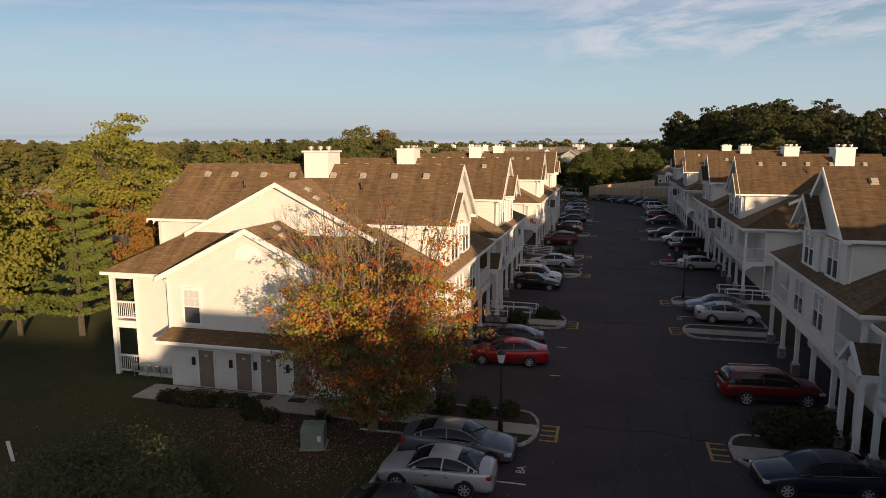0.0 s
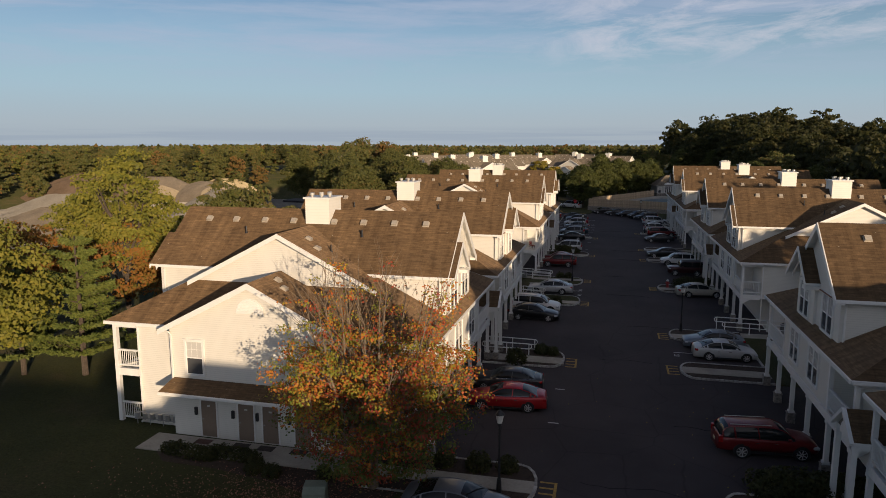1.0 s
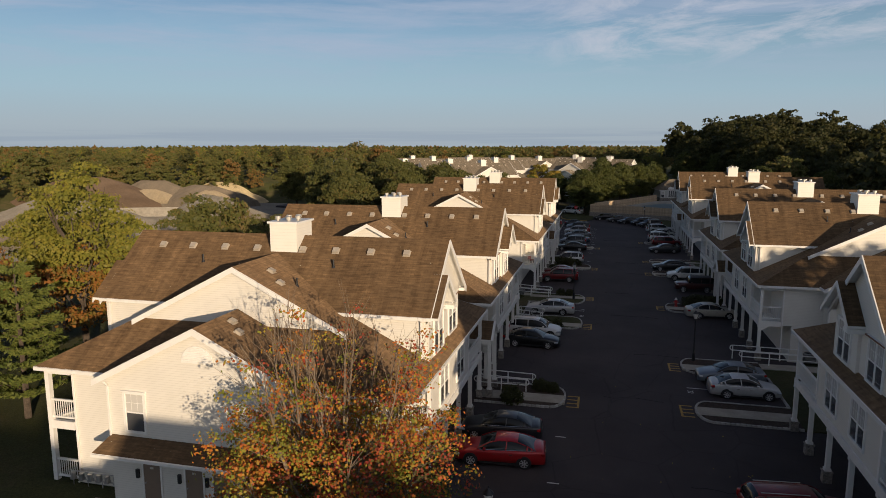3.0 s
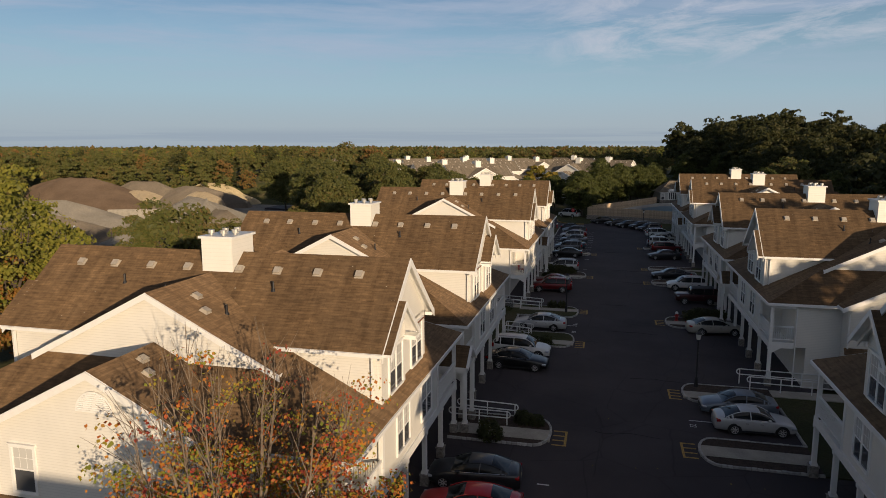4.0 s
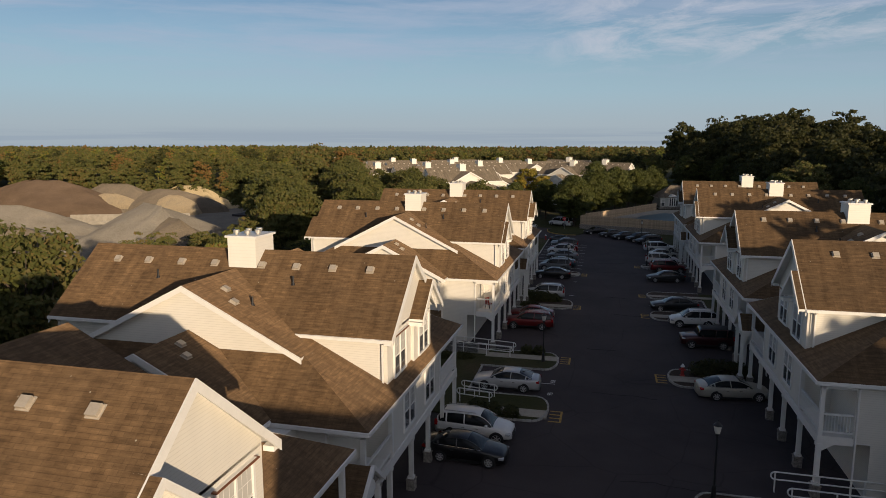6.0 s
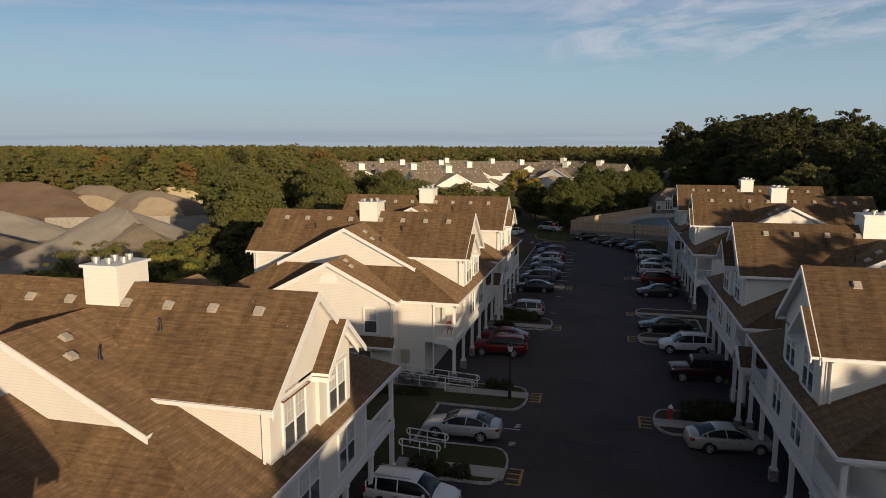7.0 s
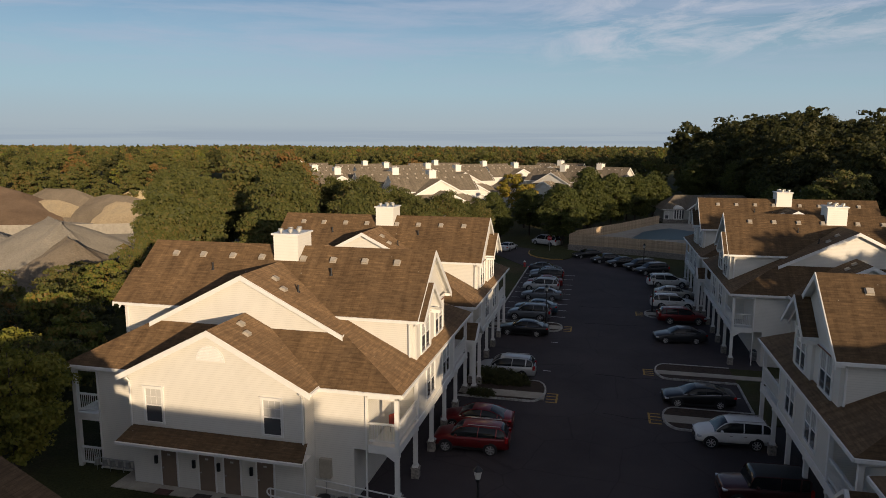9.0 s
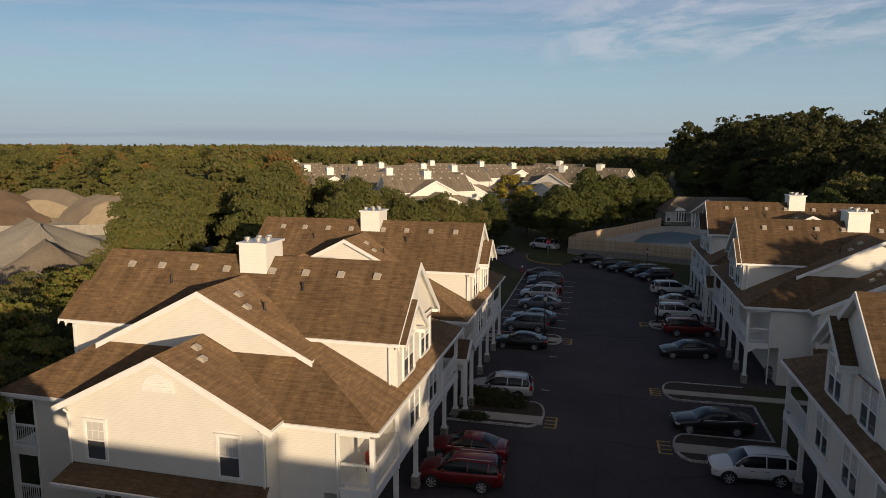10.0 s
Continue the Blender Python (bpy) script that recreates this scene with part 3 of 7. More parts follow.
    if near:
        for x in (-2.85, -0.58, 0.88, 2.77):
            bm = bmesh.new()
            box(bm, x - 0.45, x + 0.45, BAY - 0.035, BAY, 0.15, 2.2)
            dr = part("door", bm, DOOR_M, parent, "taupe flush entry door")
            bm = bmesh.new()
            for a, b in ((x - 0.54, x - 0.455), (x + 0.455, x + 0.54)):
                box(bm, a, b, BAY - 0.06, BAY, 0.12, 2.28)
            box(bm, x - 0.455, x + 0.455, BAY - 0.06, BAY, 2.205, 2.28)
            part("door_frame", bm, TRIM, dr)
            bm = bmesh.new()
            cyl(bm, 0, 0, 0, 0.07, 0.035, n=10)
            bmesh.ops.transform(bm, matrix=Matrix.Translation((x - 0.36, BAY - 0.035, 1.15)) @ Matrix.Rotation(radians(90), 4, "X"), verts=bm.verts)
            part("knob", bm, METAL_G, dr, "metal door knob")
            bm = bmesh.new()
            box(bm, x - 0.09, x + 0.09, BAY - 0.042, BAY - 0.034, 1.86, 1.96)
            part("door_plate", bm, BLIND, dr, "small pale plate on the door")
            bm = bmesh.new()
            box(bm, x - 0.85, x - 0.70, BAY - 0.12, BAY, 1.35, 1.78)
            part("mailbox", bm, METAL_D, parent, "black wall mailbox")
        bm = bmesh.new()
        box(bm, 5.35, 6.0, 0.13, 0.35, 1.2, 2.25)
        bevelled(bm, 0.02)
        cabinet = part("meter_cabinet", bm, CABINET, parent, "beige metal utility cabinet on the wall")
        bm = bmesh.new()
        box(bm, 5.40, 5.95, 0.115, 0.13, 1.26, 2.19)
        part("cabinet_door", bm, CABINET, cabinet)
        bm = bmesh.new()
        rod(bm, (5.68, 0.24, 0.05), (5.68, 0.24, 1.2), 0.03, n=8)
        part("conduit", bm, METAL_G, cabinet, "grey conduit into the ground")
        for s in (-1, 1):
            downspout(parent, s * 4.95, BAY, 3.2 if s < 0 else 0.1, EAVE - 0.05)
            downspout(parent, s * 7.9, 0.35, 0.1, EAVE - 0.1)
            downspout(parent, s * 8.95, 4.45, 6.4, 8.65)
    # ridge vents, pipes and chimney
    for u in (-7.3, -5.35, -3.3, -1.3, 1.45, 3.4, 5.4, 7.4):
        roof_vent(parent, u, 7.15, main_z)
    roof_vent(parent, 1.05, 4.3, cross_z)
    roof_vent(parent, 1.9, 3.6, cross_z)
    roof_vent(parent, 0.55, 1.3, low_z)
    roof_vent(parent, 1.2, 0.75, low_z)
    if near:
        vent_pipe(parent, -4.2, 6.3, main_z(0, 6.3))
        vent_pipe(parent, 3.6, 6.3, main_z(0, 6.3))
        vent_pipe(parent, 2.4, 4.4, cross_z(2.4, 0))
    bm = bmesh.new()
    box(bm, -0.42, 1.18, 7.0, 8.9, 10.3, 12.72)
    ch = part("chimney", bm, SIDING_W, parent, "white sided chimney chase")
    bm = bmesh.new()
    box(bm, -0.52, 1.28, 6.9, 9.0, 12.72, 12.83)
    part("chimney_cap", bm, TRIM, ch, "white metal chimney cap")
    for x, y in ((-0.12, 7.4), (0.2, 8.1), (0.55, 7.35), (0.6, 8.5), (0.9, 7.8)):
        bm = bmesh.new()
        cyl(bm, x, y, 12.83, 12.93, 0.09, n=12)
        cyl(bm, x, y, 12.93, 13.09, 0.16, n=12)
        part("flue", bm, FLUE, ch, "metal flue cap")
    for ob in set(parent.children) - start:
        place(ob)


SIDING_W = siding_material("siding_white", (0.80, 0.77, 0.70), 0.18, 0.94)
CABINET = plain("beige_cabinet", (0.42, 0.38, 0.31), 0.5, 0.1, vary=0.12)
VENT = plain("pale_vent", (0.50, 0.44, 0.36), 0.6, 0.2, vary=0.15)
FLUE = plain("galvanised", (0.55, 0.53, 0.48), 0.45, 0.5, vary=0.2)
PANE_UP = glass_material("window_glass_blind", (0.56, 0.55, 0.52))


def apartment_building(m):
    b = thing("apartment_building", "three-storey cream-sided apartment building with brown shingle roofs", "building", "apartment buildings along the lot")
    block(b, 0.0, "S")
    block(b, BLOCK_STEP, "N", north_bay=True)
    # breezeway between the halves: link, canopy gable and its posts
    c = (BLOCK_LEN + BLOCK_STEP) / 2
    bm = bmesh.new()
    box(bm, -8.5, 6.5, BLOCK_LEN - 0.36, BLOCK_STEP + 0.36, 0, 5.9)
    part("wall", bm, SIDING, b, "cream sided link between the halves")
    bm = bmesh.new()
    for s in (-1, 1):
        roof_slab(bm, [(10.3, c, 5.1), (10.3, c + s * 1.2, 4.1), (7.0, c + s * 1.2, 4.1), (7.0, c, 5.1)])
    part("entry_roof", bm, SHINGLE, b, "small brown gable roof over the entry")
    bm = bmesh.new()
    prism(bm, [(10.15, c - 1.05, 4.05), (10.15, c + 1.05, 4.05), (10.15, c, 4.92)], (-1, 0, 0), 0.1)
    part("entry_gable", bm, STONE, b, "stone-faced entry gable")
    bm = bmesh.new()
    fan = [(10.17, c + 0.52 * math.cos(math.pi * i / 16), 3.9 + 0.62 * math.sin(math.pi * i / 16)) for i in range(17)]
    prism(bm, fan, (1, 0, 0), 0.05)
    for s in (-1, 1):
        rod(bm, (10.32, c, 5.06), (10.32, c + s * 1.25, 4.02), 0.08, square=True)
        box(bm, 7.0, 10.28, c + s * 1.02 - 0.11, c + s * 1.02 + 0.11, 3.75, 4.06)
    part("entry_trim", bm, TRIM, b, "white rake boards and fan of the entry gable")
    for s in (-1, 1):
        carport_post(b, 10.13, c + s * 1.0, 3.9)
    b.matrix_basis = m
    return b

A1, A2 = (-17.93, 31.77), (-17.6, 81.62)
first = apartment_building(at(*A1, 0, -0.55))
copy_thing(first, at(*A2, 0, -0.48))
FLIP = Matrix.Diagonal((-1, 1, 1, 1))
# the building at y -38 is unseen, set by its shadow on A1
for x, y, turn in ((21.4, -38.0, -0.3), (20.26, 12.28, -0.34), (21.19, 60.9, 0.0), (21.71, 109.5, -0.27)):
    copy_thing(first, at(x, y, 0, turn) @ FLIP)


# ---- ground, road, islands ----
def hill(x, y):
    """The land's height: flat at the lot, a wooded rise to the north-east, a sunken gravel yard to the north-west."""
    d = math.hypot((x - 57) / 50, (y - 280) / 80)
    # e: second rise out of view, added so its woods shade the hill
    e = math.hypot((x - 150) / 62, (y - 185) / 75)
    if d < 1 or e < 1:
        return max(12.5 * max(0.0, 1 - d) ** 0.8, 17.0 * max(0.0, 1 - e) ** 0.8)
    pit = min((x + 240) / 25, (-58 - 0.12 * (y - 130) - x) / 22, (y - 78) / 25, (285 - y) / 22, 1.0)
    return -7.3 * max(0.0, pit)


bm = bmesh.new()
xs = [-4000, -1500, -600, -300, -240, -230, -220, -210, -190, -170, -150, -130, -110, -102, -96, -90, -84, -78, -72, -66, -60, -54, -45, -30, 0, 12, 24, 36, 48, 60, 72, 84, 96, 108, 120, 135, 150, 165, 180, 200, 215, 250, 500, 1500, 4000]
ys = [-1500, -300, -60, 0, 60, 78, 90, 104, 120, 135, 150, 170, 185, 200, 215, 230, 245, 260, 268, 275, 285, 292, 305, 320, 340, 360, 450, 700, 1500, 4500]
grid = [[bm.verts.new((x, y, hill(x, y) - 0.06)) for x in xs] for y in ys]
for j in range(len(ys) - 1):
    for i in range(len(xs) - 1):
        bm.faces.new((grid[j][i], grid[j][i + 1], grid[j + 1][i + 1], grid[j + 1][i]))
tagged(mesh_object("ground", bm, LAWN), "dark autumn lawn and forest floor", "ground", kind="structure")


def outline_slab(name, pts, z0, z1, mat, label, category, kind="structure"):
    bm = bmesh.new()
    prism(bm, [(x, y, z1) for x, y in pts], (0, 0, -1), z1 - z0)
    bmesh.ops.recalc_face_normals(bm, faces=bm.faces)
    return tagged(mesh_object(name, bm, mat), label, category, kind=kind)


outline_slab("road", [(-11.25, -73.47), (14.95, -73.03), (14.62, 146.49), (9.7, 152.49), (-3.88, 165.53), (-13.97, 171.14), (-91.71, 187.64), (-91.83, 179.68), (-16.03, 162.31), (-9.99, 152.32), (-10.51, 148.37)],
             -0.5, 0.0, ASPHALT, "dark cracked asphalt parking lot and drive", "road")

KERB_BM = {}


def kerb_line(pts, closed=False):
    """A run of pale granite kerb stones along plan points."""
    k = thing("kerb", "pale granite block kerb along the asphalt", "kerb", kind="structure")
    run = [Vector((*p, 0)) for p in pts]
    if closed:
        run.append(run[0])
    for a, b in zip(run, run[1:]):
        n = max(1, round((b - a).length / 0.30))
        key = round((b - a).length / n, 2)
        if key not in KERB_BM:
            bm = bmesh.new()
            box(bm, -key / 2 + 0.008, key / 2 - 0.008, -0.07, 0.07, -0.1, 0.13)
            bevelled(bm, 0.012)
            me = bpy.data.meshes.new("kerb_stone")
            bm.to_mesh(me)
            bm.free()
            me.materials.append(KERB)
            KERB_BM[key] = me
        ang = math.atan2(b.y - a.y, b.x - a.x)
        for i in range(n):
            p = a.lerp(b, (i + 0.5) / n)
            share("kerb_stone", KERB_BM[key], k, Matrix.Translation((p.x, p.y, random.uniform(-0.012, 0.012))) @ Matrix.Rotation(ang, 4, "Z"))


def arc_pts(cx, cy, rx, ry, a0, a1, n=7):
    return [(cx + rx * math.cos(radians(a0 + (a1 - a0) * i / n)), cy + ry * math.sin(radians(a0 + (a1 - a0) * i / n))) for i in range(n + 1)]


def island(x0, tip, y0, y1, walk0, walk1, fill, walk_from=None):
    """A planted kerbed tongue between stalls, from x0 to its round tip, with a concrete walk along it and a painted crossing bay before it."""
    s = 1 if tip > x0 else -1
    r = (y1 - y0) / 2
    cx = tip - s * 0.9
    tipline = arc_pts(cx, (y0 + y1) / 2, s * 0.9, r, -90, 90, 8)
    pts = [(x0, y0)] + tipline + [(x0, y1)]
    outline_slab("planting_bed", pts, -0.3, 0.09, fill, "planted island of the parking lot", "planting bed")
    kerb_line([(x, y) for x, y in pts])
    walk_from = x0 if walk_from is None else walk_from
    outline_slab("walkway", [(walk_from, walk0), (tip + s * 0.02, walk0), (tip + s * 0.02, walk1), (walk_from, walk1)], -0.2, 0.115, CONCRETE, "tan concrete walk across the island", "walkway")
    hx = tip + s * 0.15
    crossing_bay(hx, hx + s * 0.75, walk0 - 0.25, walk1 + 0.25)


def crossing_bay(x0, x1, y0, y1):
    bm = bmesh.new()
    a, b = min(x0, x1), max(x0, x1)
    w = 0.07
    for y in (y0, y0 + (y1 - y0) / 3, y0 + (y1 - y0) * 2 / 3, y1):
        box(bm, a, b, y - w, y + w, -0.01, 0.005)
    box(bm, x1 - w, x1 + w, y0 - w, y1 + w, -0.01, 0.006)
    tagged(mesh_object("bay_marking", bm, LINE_Y), "worn yellow painted crossing bay on asphalt", "road marking", "yellow bays", "structure")


GRASSBED = MULCH
#       x0,   tip,   y0,   y1,   walk,         fill
for a in ((-10.77, -2.73, 27.92, 31.81, 29.1, 30.23, MULCH), (-8.53, -2.63, 47.53, 51.39, 48.24, 49.66, MULCH), (-8.37, -2.26, 67.04, 71.28, 67.65, 68.86, LAWN),
          (-8.34, -2.34, 77.24, 81.57, 79.45, 80.56, LAWN), (-8.45, -2.22, 97.63, 101.84, 98.13, 99.33, MULCH), (-9.29, -2.12, 116.34, 119.43, 117.14, 118.43, GRASSBED),
          (11.69, 5.65, 28.09, 31.36, 28.81, 30.04, MULCH), (11.58, 5.67, 47.36, 50.81, 48.37, 49.69, MULCH), (11.51, 5.67, 56.66, 60.1, 57.27, 58.48, GRASSBED),
          (11.91, 6.05, 75.75, 79.67, 76.75, 77.96, MULCH), (11.91, 5.87, 95.05, 98.76, 96.05, 97.25, GRASSBED), (11.9, 6.03, 104.76, 108.47, 105.77, 106.67, GRASSBED),
          (12, 6.25, 124.22, 127.5, 125.11, 126.31, MULCH)):
    island(*a)

# lawns between the buildings, behind the stalls
for name, pts in (("lawn", [(-8.17, 67.08), (-8.13, 81.63), (-41.18, 81.97), (-41.3, 67.34)]), ("lawn", [(11.58, 47.31), (11.51, 60.07), (45.83, 59.85), (46.06, 47.03)]),
                  ("lawn", [(11.91, 97.1), (11.9, 108.42), (45.38, 108.13), (45.49, 96.79)]), ("lawn", [(-9.3, 116.41), (-9.18, 151.32), (-45.68, 151.91), (-45.97, 118.89), (-12.14, 118.54), (-12.15, 116.44)]),
                  ("lawn", [(-9.52, -62.85), (-8.49, 27.94), (-10.77, 31.85), (-62.88, 32.1), (-64.05, -63.65)]), ("lawn", [(14.42, 141.06), (9.79, 146.86), (10.4, 152.57), (-2.87, 166.01), (30.2, 165.37), (30.27, 140.83)])):
    outline_slab(name, pts, -0.3, 0.075, LAWN, "dim green lawn between buildings", "lawn")
kerb_line([(-8.16, 71.33), (-8.14, 77.29)])
kerb_line([(11.58, 50.76), (11.51, 56.63)])
kerb_line([(11.91, 98.7), (11.92, 104.69)])
kerb_line([(-9.29, 119.51), (-9.18, 151.32)])
kerb_line([(-9.35, -10.45), (-8.49, 27.94)])
kerb_line([(10.4, 152.57), (-2.87, 166.01)])
outline_slab("walkway", [(-23.92, 28.93), (-10.67, 28.88), (-10.67, 30.26), (-13.06, 30.84), (-23.91, 30.89)], -0.2, 0.13, CONCRETE, "concrete slab before the entry doors", "walkway")
outline_slab("walkway", [(-23.58, 80.17), (-8.23, 80.02), (-8.23, 81.13), (-12.85, 82.03), (-23.57, 82.14)], -0.2, 0.13, CONCRETE, "concrete slab before the entry doors", "walkway")
outline_slab("walkway", [(11.51, 58.65), (26.8, 58.56), (26.79, 60.48), (11.51, 59.87)], -0.2, 0.13, CONCRETE, "concrete slab before the entry doors", "walkway")
outline_slab("walkway", [(11.9, 105.72), (27.54, 105.79), (27.53, 110.87), (17.25, 110.96), (17.26, 106.58), (11.9, 106.62)], -0.2, 0.13, CONCRETE, "concrete walk to the entry doors", "walkway")


def stall_lines(x0, x1, ys):
    for y in ys:
        bm = bmesh.new()
        box(bm, x0, x1, y - 0.05, y + 0.05, -0.01, 0.005)
        tagged(mesh_object("stall_line", bm, LINE_W), "worn white stall line on asphalt", "road marking", "stall lines", "structure")


stall_lines(-8.83, -2.69, [24.69, 21.87, 19.1])
stall_lines(-8.05, -2.19, [74.31])
stall_lines(5.57, 11.3, [53.44])
stall_lines(6.03, 11.61, [101.8])
stall_lines(-8.93, -2.04, [122.32, 125.21, 128.1, 130.78, 133.76, 136.54, 139.32, 142.89, 145.86])
stall_lines(-2.82, -2.21, [37.64, 43.25, 104.64, 112.84])


def stall_number(x, y, chars, turn):
    cu = bpy.data.curves.new("stall_number", "FONT")
    cu.body, cu.size, cu.align_x, cu.align_y = chars, 0.55, "CENTER", "CENTER"
    cu.extrude = 0.002
    tmp = bpy.data.objects.new("t", cu)
    scene.collection.objects.link(tmp)
    me = bpy.data.meshes.new_from_object(tmp.evaluated_get(bpy.context.evaluated_depsgraph_get()))
    scene.collection.objects.unlink(tmp)
    me.materials.append(LINE_W)
    ob = tagged(new("stall_number", me), "white painted stall number on asphalt", "road marking", "stall numbers", "structure")
    ob.matrix_basis = Matrix.Translation((x, y, 0.006)) @ Matrix.Rotation(radians(turn), 4, "Z")


stall_number(-3, 25.87, "8A", 90)
stall_number(-3.11, 23.21, "8", 90)
stall_number(-2.36, 74.88, "9A", 90)
stall_number(-2.37, 72.23, "9B", 90)
stall_number(5.72, 52.64, "22", -90)

# sealed cracks and patches in the drive
for k in range(16):
    rng = random.Random(k)
    x, y = rng.uniform(-1.5, 4.5), 22 + k * 7.5 + rng.uniform(-2, 2)
    bm = bmesh.new()
    across = k % 3 != 0
    for i in range(rng.randint(5, 11)):
        nx, ny = (x + rng.uniform(0.3, 0.7), y + rng.uniform(-0.2, 0.2)) if across else (x + rng.uniform(-0.12, 0.12), y + rng.uniform(0.5, 1.1))
        rod(bm, (x, y, 0), (nx, ny, 0), 0.018, n=4)
        x, y = nx, ny
    tagged(mesh_object("sealed_crack", bm, PATCH), "black tar-sealed crack in the asphalt", "road crack", kind="structure")


# ---- cars ----
def lerp_table(tab, s):
    for (a, u), (b, v) in zip(tab, tab[1:]):
        if s <= b:
            f = (s - a) / (b - a)
            return u + (v - u) * f
    return tab[-1][1]


DECK = {"sedan": [(0, 0.60), (0.02, 0.70), (0.07, 0.79), (0.16, 0.87), (0.27, 0.95), (0.5, 0.97), (0.8, 1.02), (0.9, 1.04), (0.97, 1.0), (0.99, 0.9), (1, 0.72)],
        "suv": [(0, 0.66), (0.02, 0.80), (0.07, 0.93), (0.15, 1.0), (0.25, 1.07), (0.5, 1.08), (0.9, 1.12), (0.97, 1.10), (0.99, 1.0), (1, 0.75)],
        "jeep": [(0, 0.80), (0.02, 1.02), (0.06, 1.08), (0.28, 1.14), (0.5, 1.14), (0.96, 1.14), (0.99, 1.10), (1, 0.8)],
        "van": [(0, 0.70), (0.02, 0.85), (0.08, 1.0), (0.16, 1.12), (0.3, 1.2), (0.97, 1.2), (0.99, 1.1), (1, 0.75)]}
WIDE = [(0, 0.66), (0.015, 0.80), (0.05, 0.91), (0.12, 0.97), (0.28, 1.0), (0.75, 1.0), (0.9, 0.96), (0.97, 0.88), (1, 0.74)]
CABIN = {"sedan": (0.25, 0.90, 1.45), "suv": (0.225, 0.985, 1.68), "jeep": (0.29, 0.975, 1.82), "van": (0.15, 0.99, 1.95)}
ARCH = {"sedan": ([(0, 0), (0.06, 0.22), (0.14, 0.50), (0.22, 0.74), (0.29, 0.89), (0.37, 0.97), (0.48, 1.0), (0.60, 0.97), (0.70, 0.87), (0.80, 0.66), (0.90, 0.36), (0.96, 0.14), (1, 0)], 0.31, 0.68),
        "suv": ([(0, 0), (0.05, 0.24), (0.12, 0.58), (0.18, 0.80), (0.25, 0.93), (0.35, 0.99), (0.5, 1.0), (0.75, 0.97), (0.87, 0.91), (0.92, 0.80), (0.96, 0.50), (1, 0)], 0.24, 0.90),
        "jeep": ([(0, 0), (0.04, 0.5), (0.08, 0.88), (0.12, 0.98), (0.5, 1.0), (0.93, 0.98), (0.96, 0.9), (0.98, 0.5), (1, 0)], 0.11, 0.955),
        "van": ([(0, 0), (0.08, 0.4), (0.15, 0.75), (0.22, 0.93), (0.35, 1.0), (0.9, 0.99), (0.95, 0.9), (0.98, 0.5), (1, 0)], 0.21, 0.94)}
TYRE = plain("tyre_rubber", (0.016, 0.016, 0.017), 0.85, vary=0.2)
RIM = plain("alloy_rim", (0.58, 0.58, 0.59), 0.35, 0.35, vary=0.1)
BLACK_P = plain("black_plastic", (0.015, 0.015, 0.016), 0.55, vary=0.2)
CHROME = plain("chrome", (0.6, 0.6, 0.6), 0.15, 1.0, vary=0.05)
CARGLASS = glass_material("car_glass", (0.010, 0.012, 0.013), 0.4)
HEADLAMP = plain("headlamp", (0.55, 0.57, 0.60), 0.12, 0.2, vary=0.2, scale=9)
TAILLAMP = plain("taillamp", (0.36, 0.015, 0.015), 0.15, vary=0.15, scale=9)
PLATE = plain("plate", (0.55, 0.52, 0.36), 0.5, vary=0.1)


def paint(name, colour, metal=0.35):
    m, n, l, b = material("paint_" + name, 0.34, metal)
    tc = n.new("ShaderNodeTexCoord")
    dirt = node(n, "ShaderNodeTexNoise", Scale=2.2, Detail=6.0, Roughness=0.7)
    l.new(tc.outputs["Object"], dirt.inputs["Vector"])
    l.new(ramp(n, l, dirt.outputs[0], [(0.35, tuple(c * 0.88 for c in colour)), (0.7, colour)]), b.inputs["Base Color"])
    l.new(ramp(n, l, dirt.outputs[0], [(0.3, (0.28,) * 3), (0.75, (0.42,) * 3)]), b.inputs["Roughness"])
    b.inputs["Coat Weight"].default_value, b.inputs["Coat Roughness"].default_value = 0.45, 0.06
    return m


PAINTS = {"silver": (0.52, 0.525, 0.53), "grey": (0.13, 0.145, 0.165), "steel": (0.17, 0.20, 0.235), "red": (0.42, 0.012, 0.016), "darkred": (0.17, 0.010, 0.012), "black": (0.006, 0.006, 0.007),
          "navy": (0.010, 0.014, 0.030), "white": (0.74, 0.74, 0.73), "teal": (0.05, 0.09, 0.12), "beige": (0.50, 0.48, 0.42), "charcoal": (0.024, 0.025, 0.028), "maroon": (0.055, 0.008, 0.010)}
PAINTS = {k: paint(k, v, 0.0 if k in ("white", "black", "charcoal", "navy") else 0.3) for k, v in PAINTS.items()}
CAR_KIT = {}


def smooth(ob):
    ob.data.polygons.foreach_set("use_smooth", [True] * len(ob.data.polygons))
    return ob


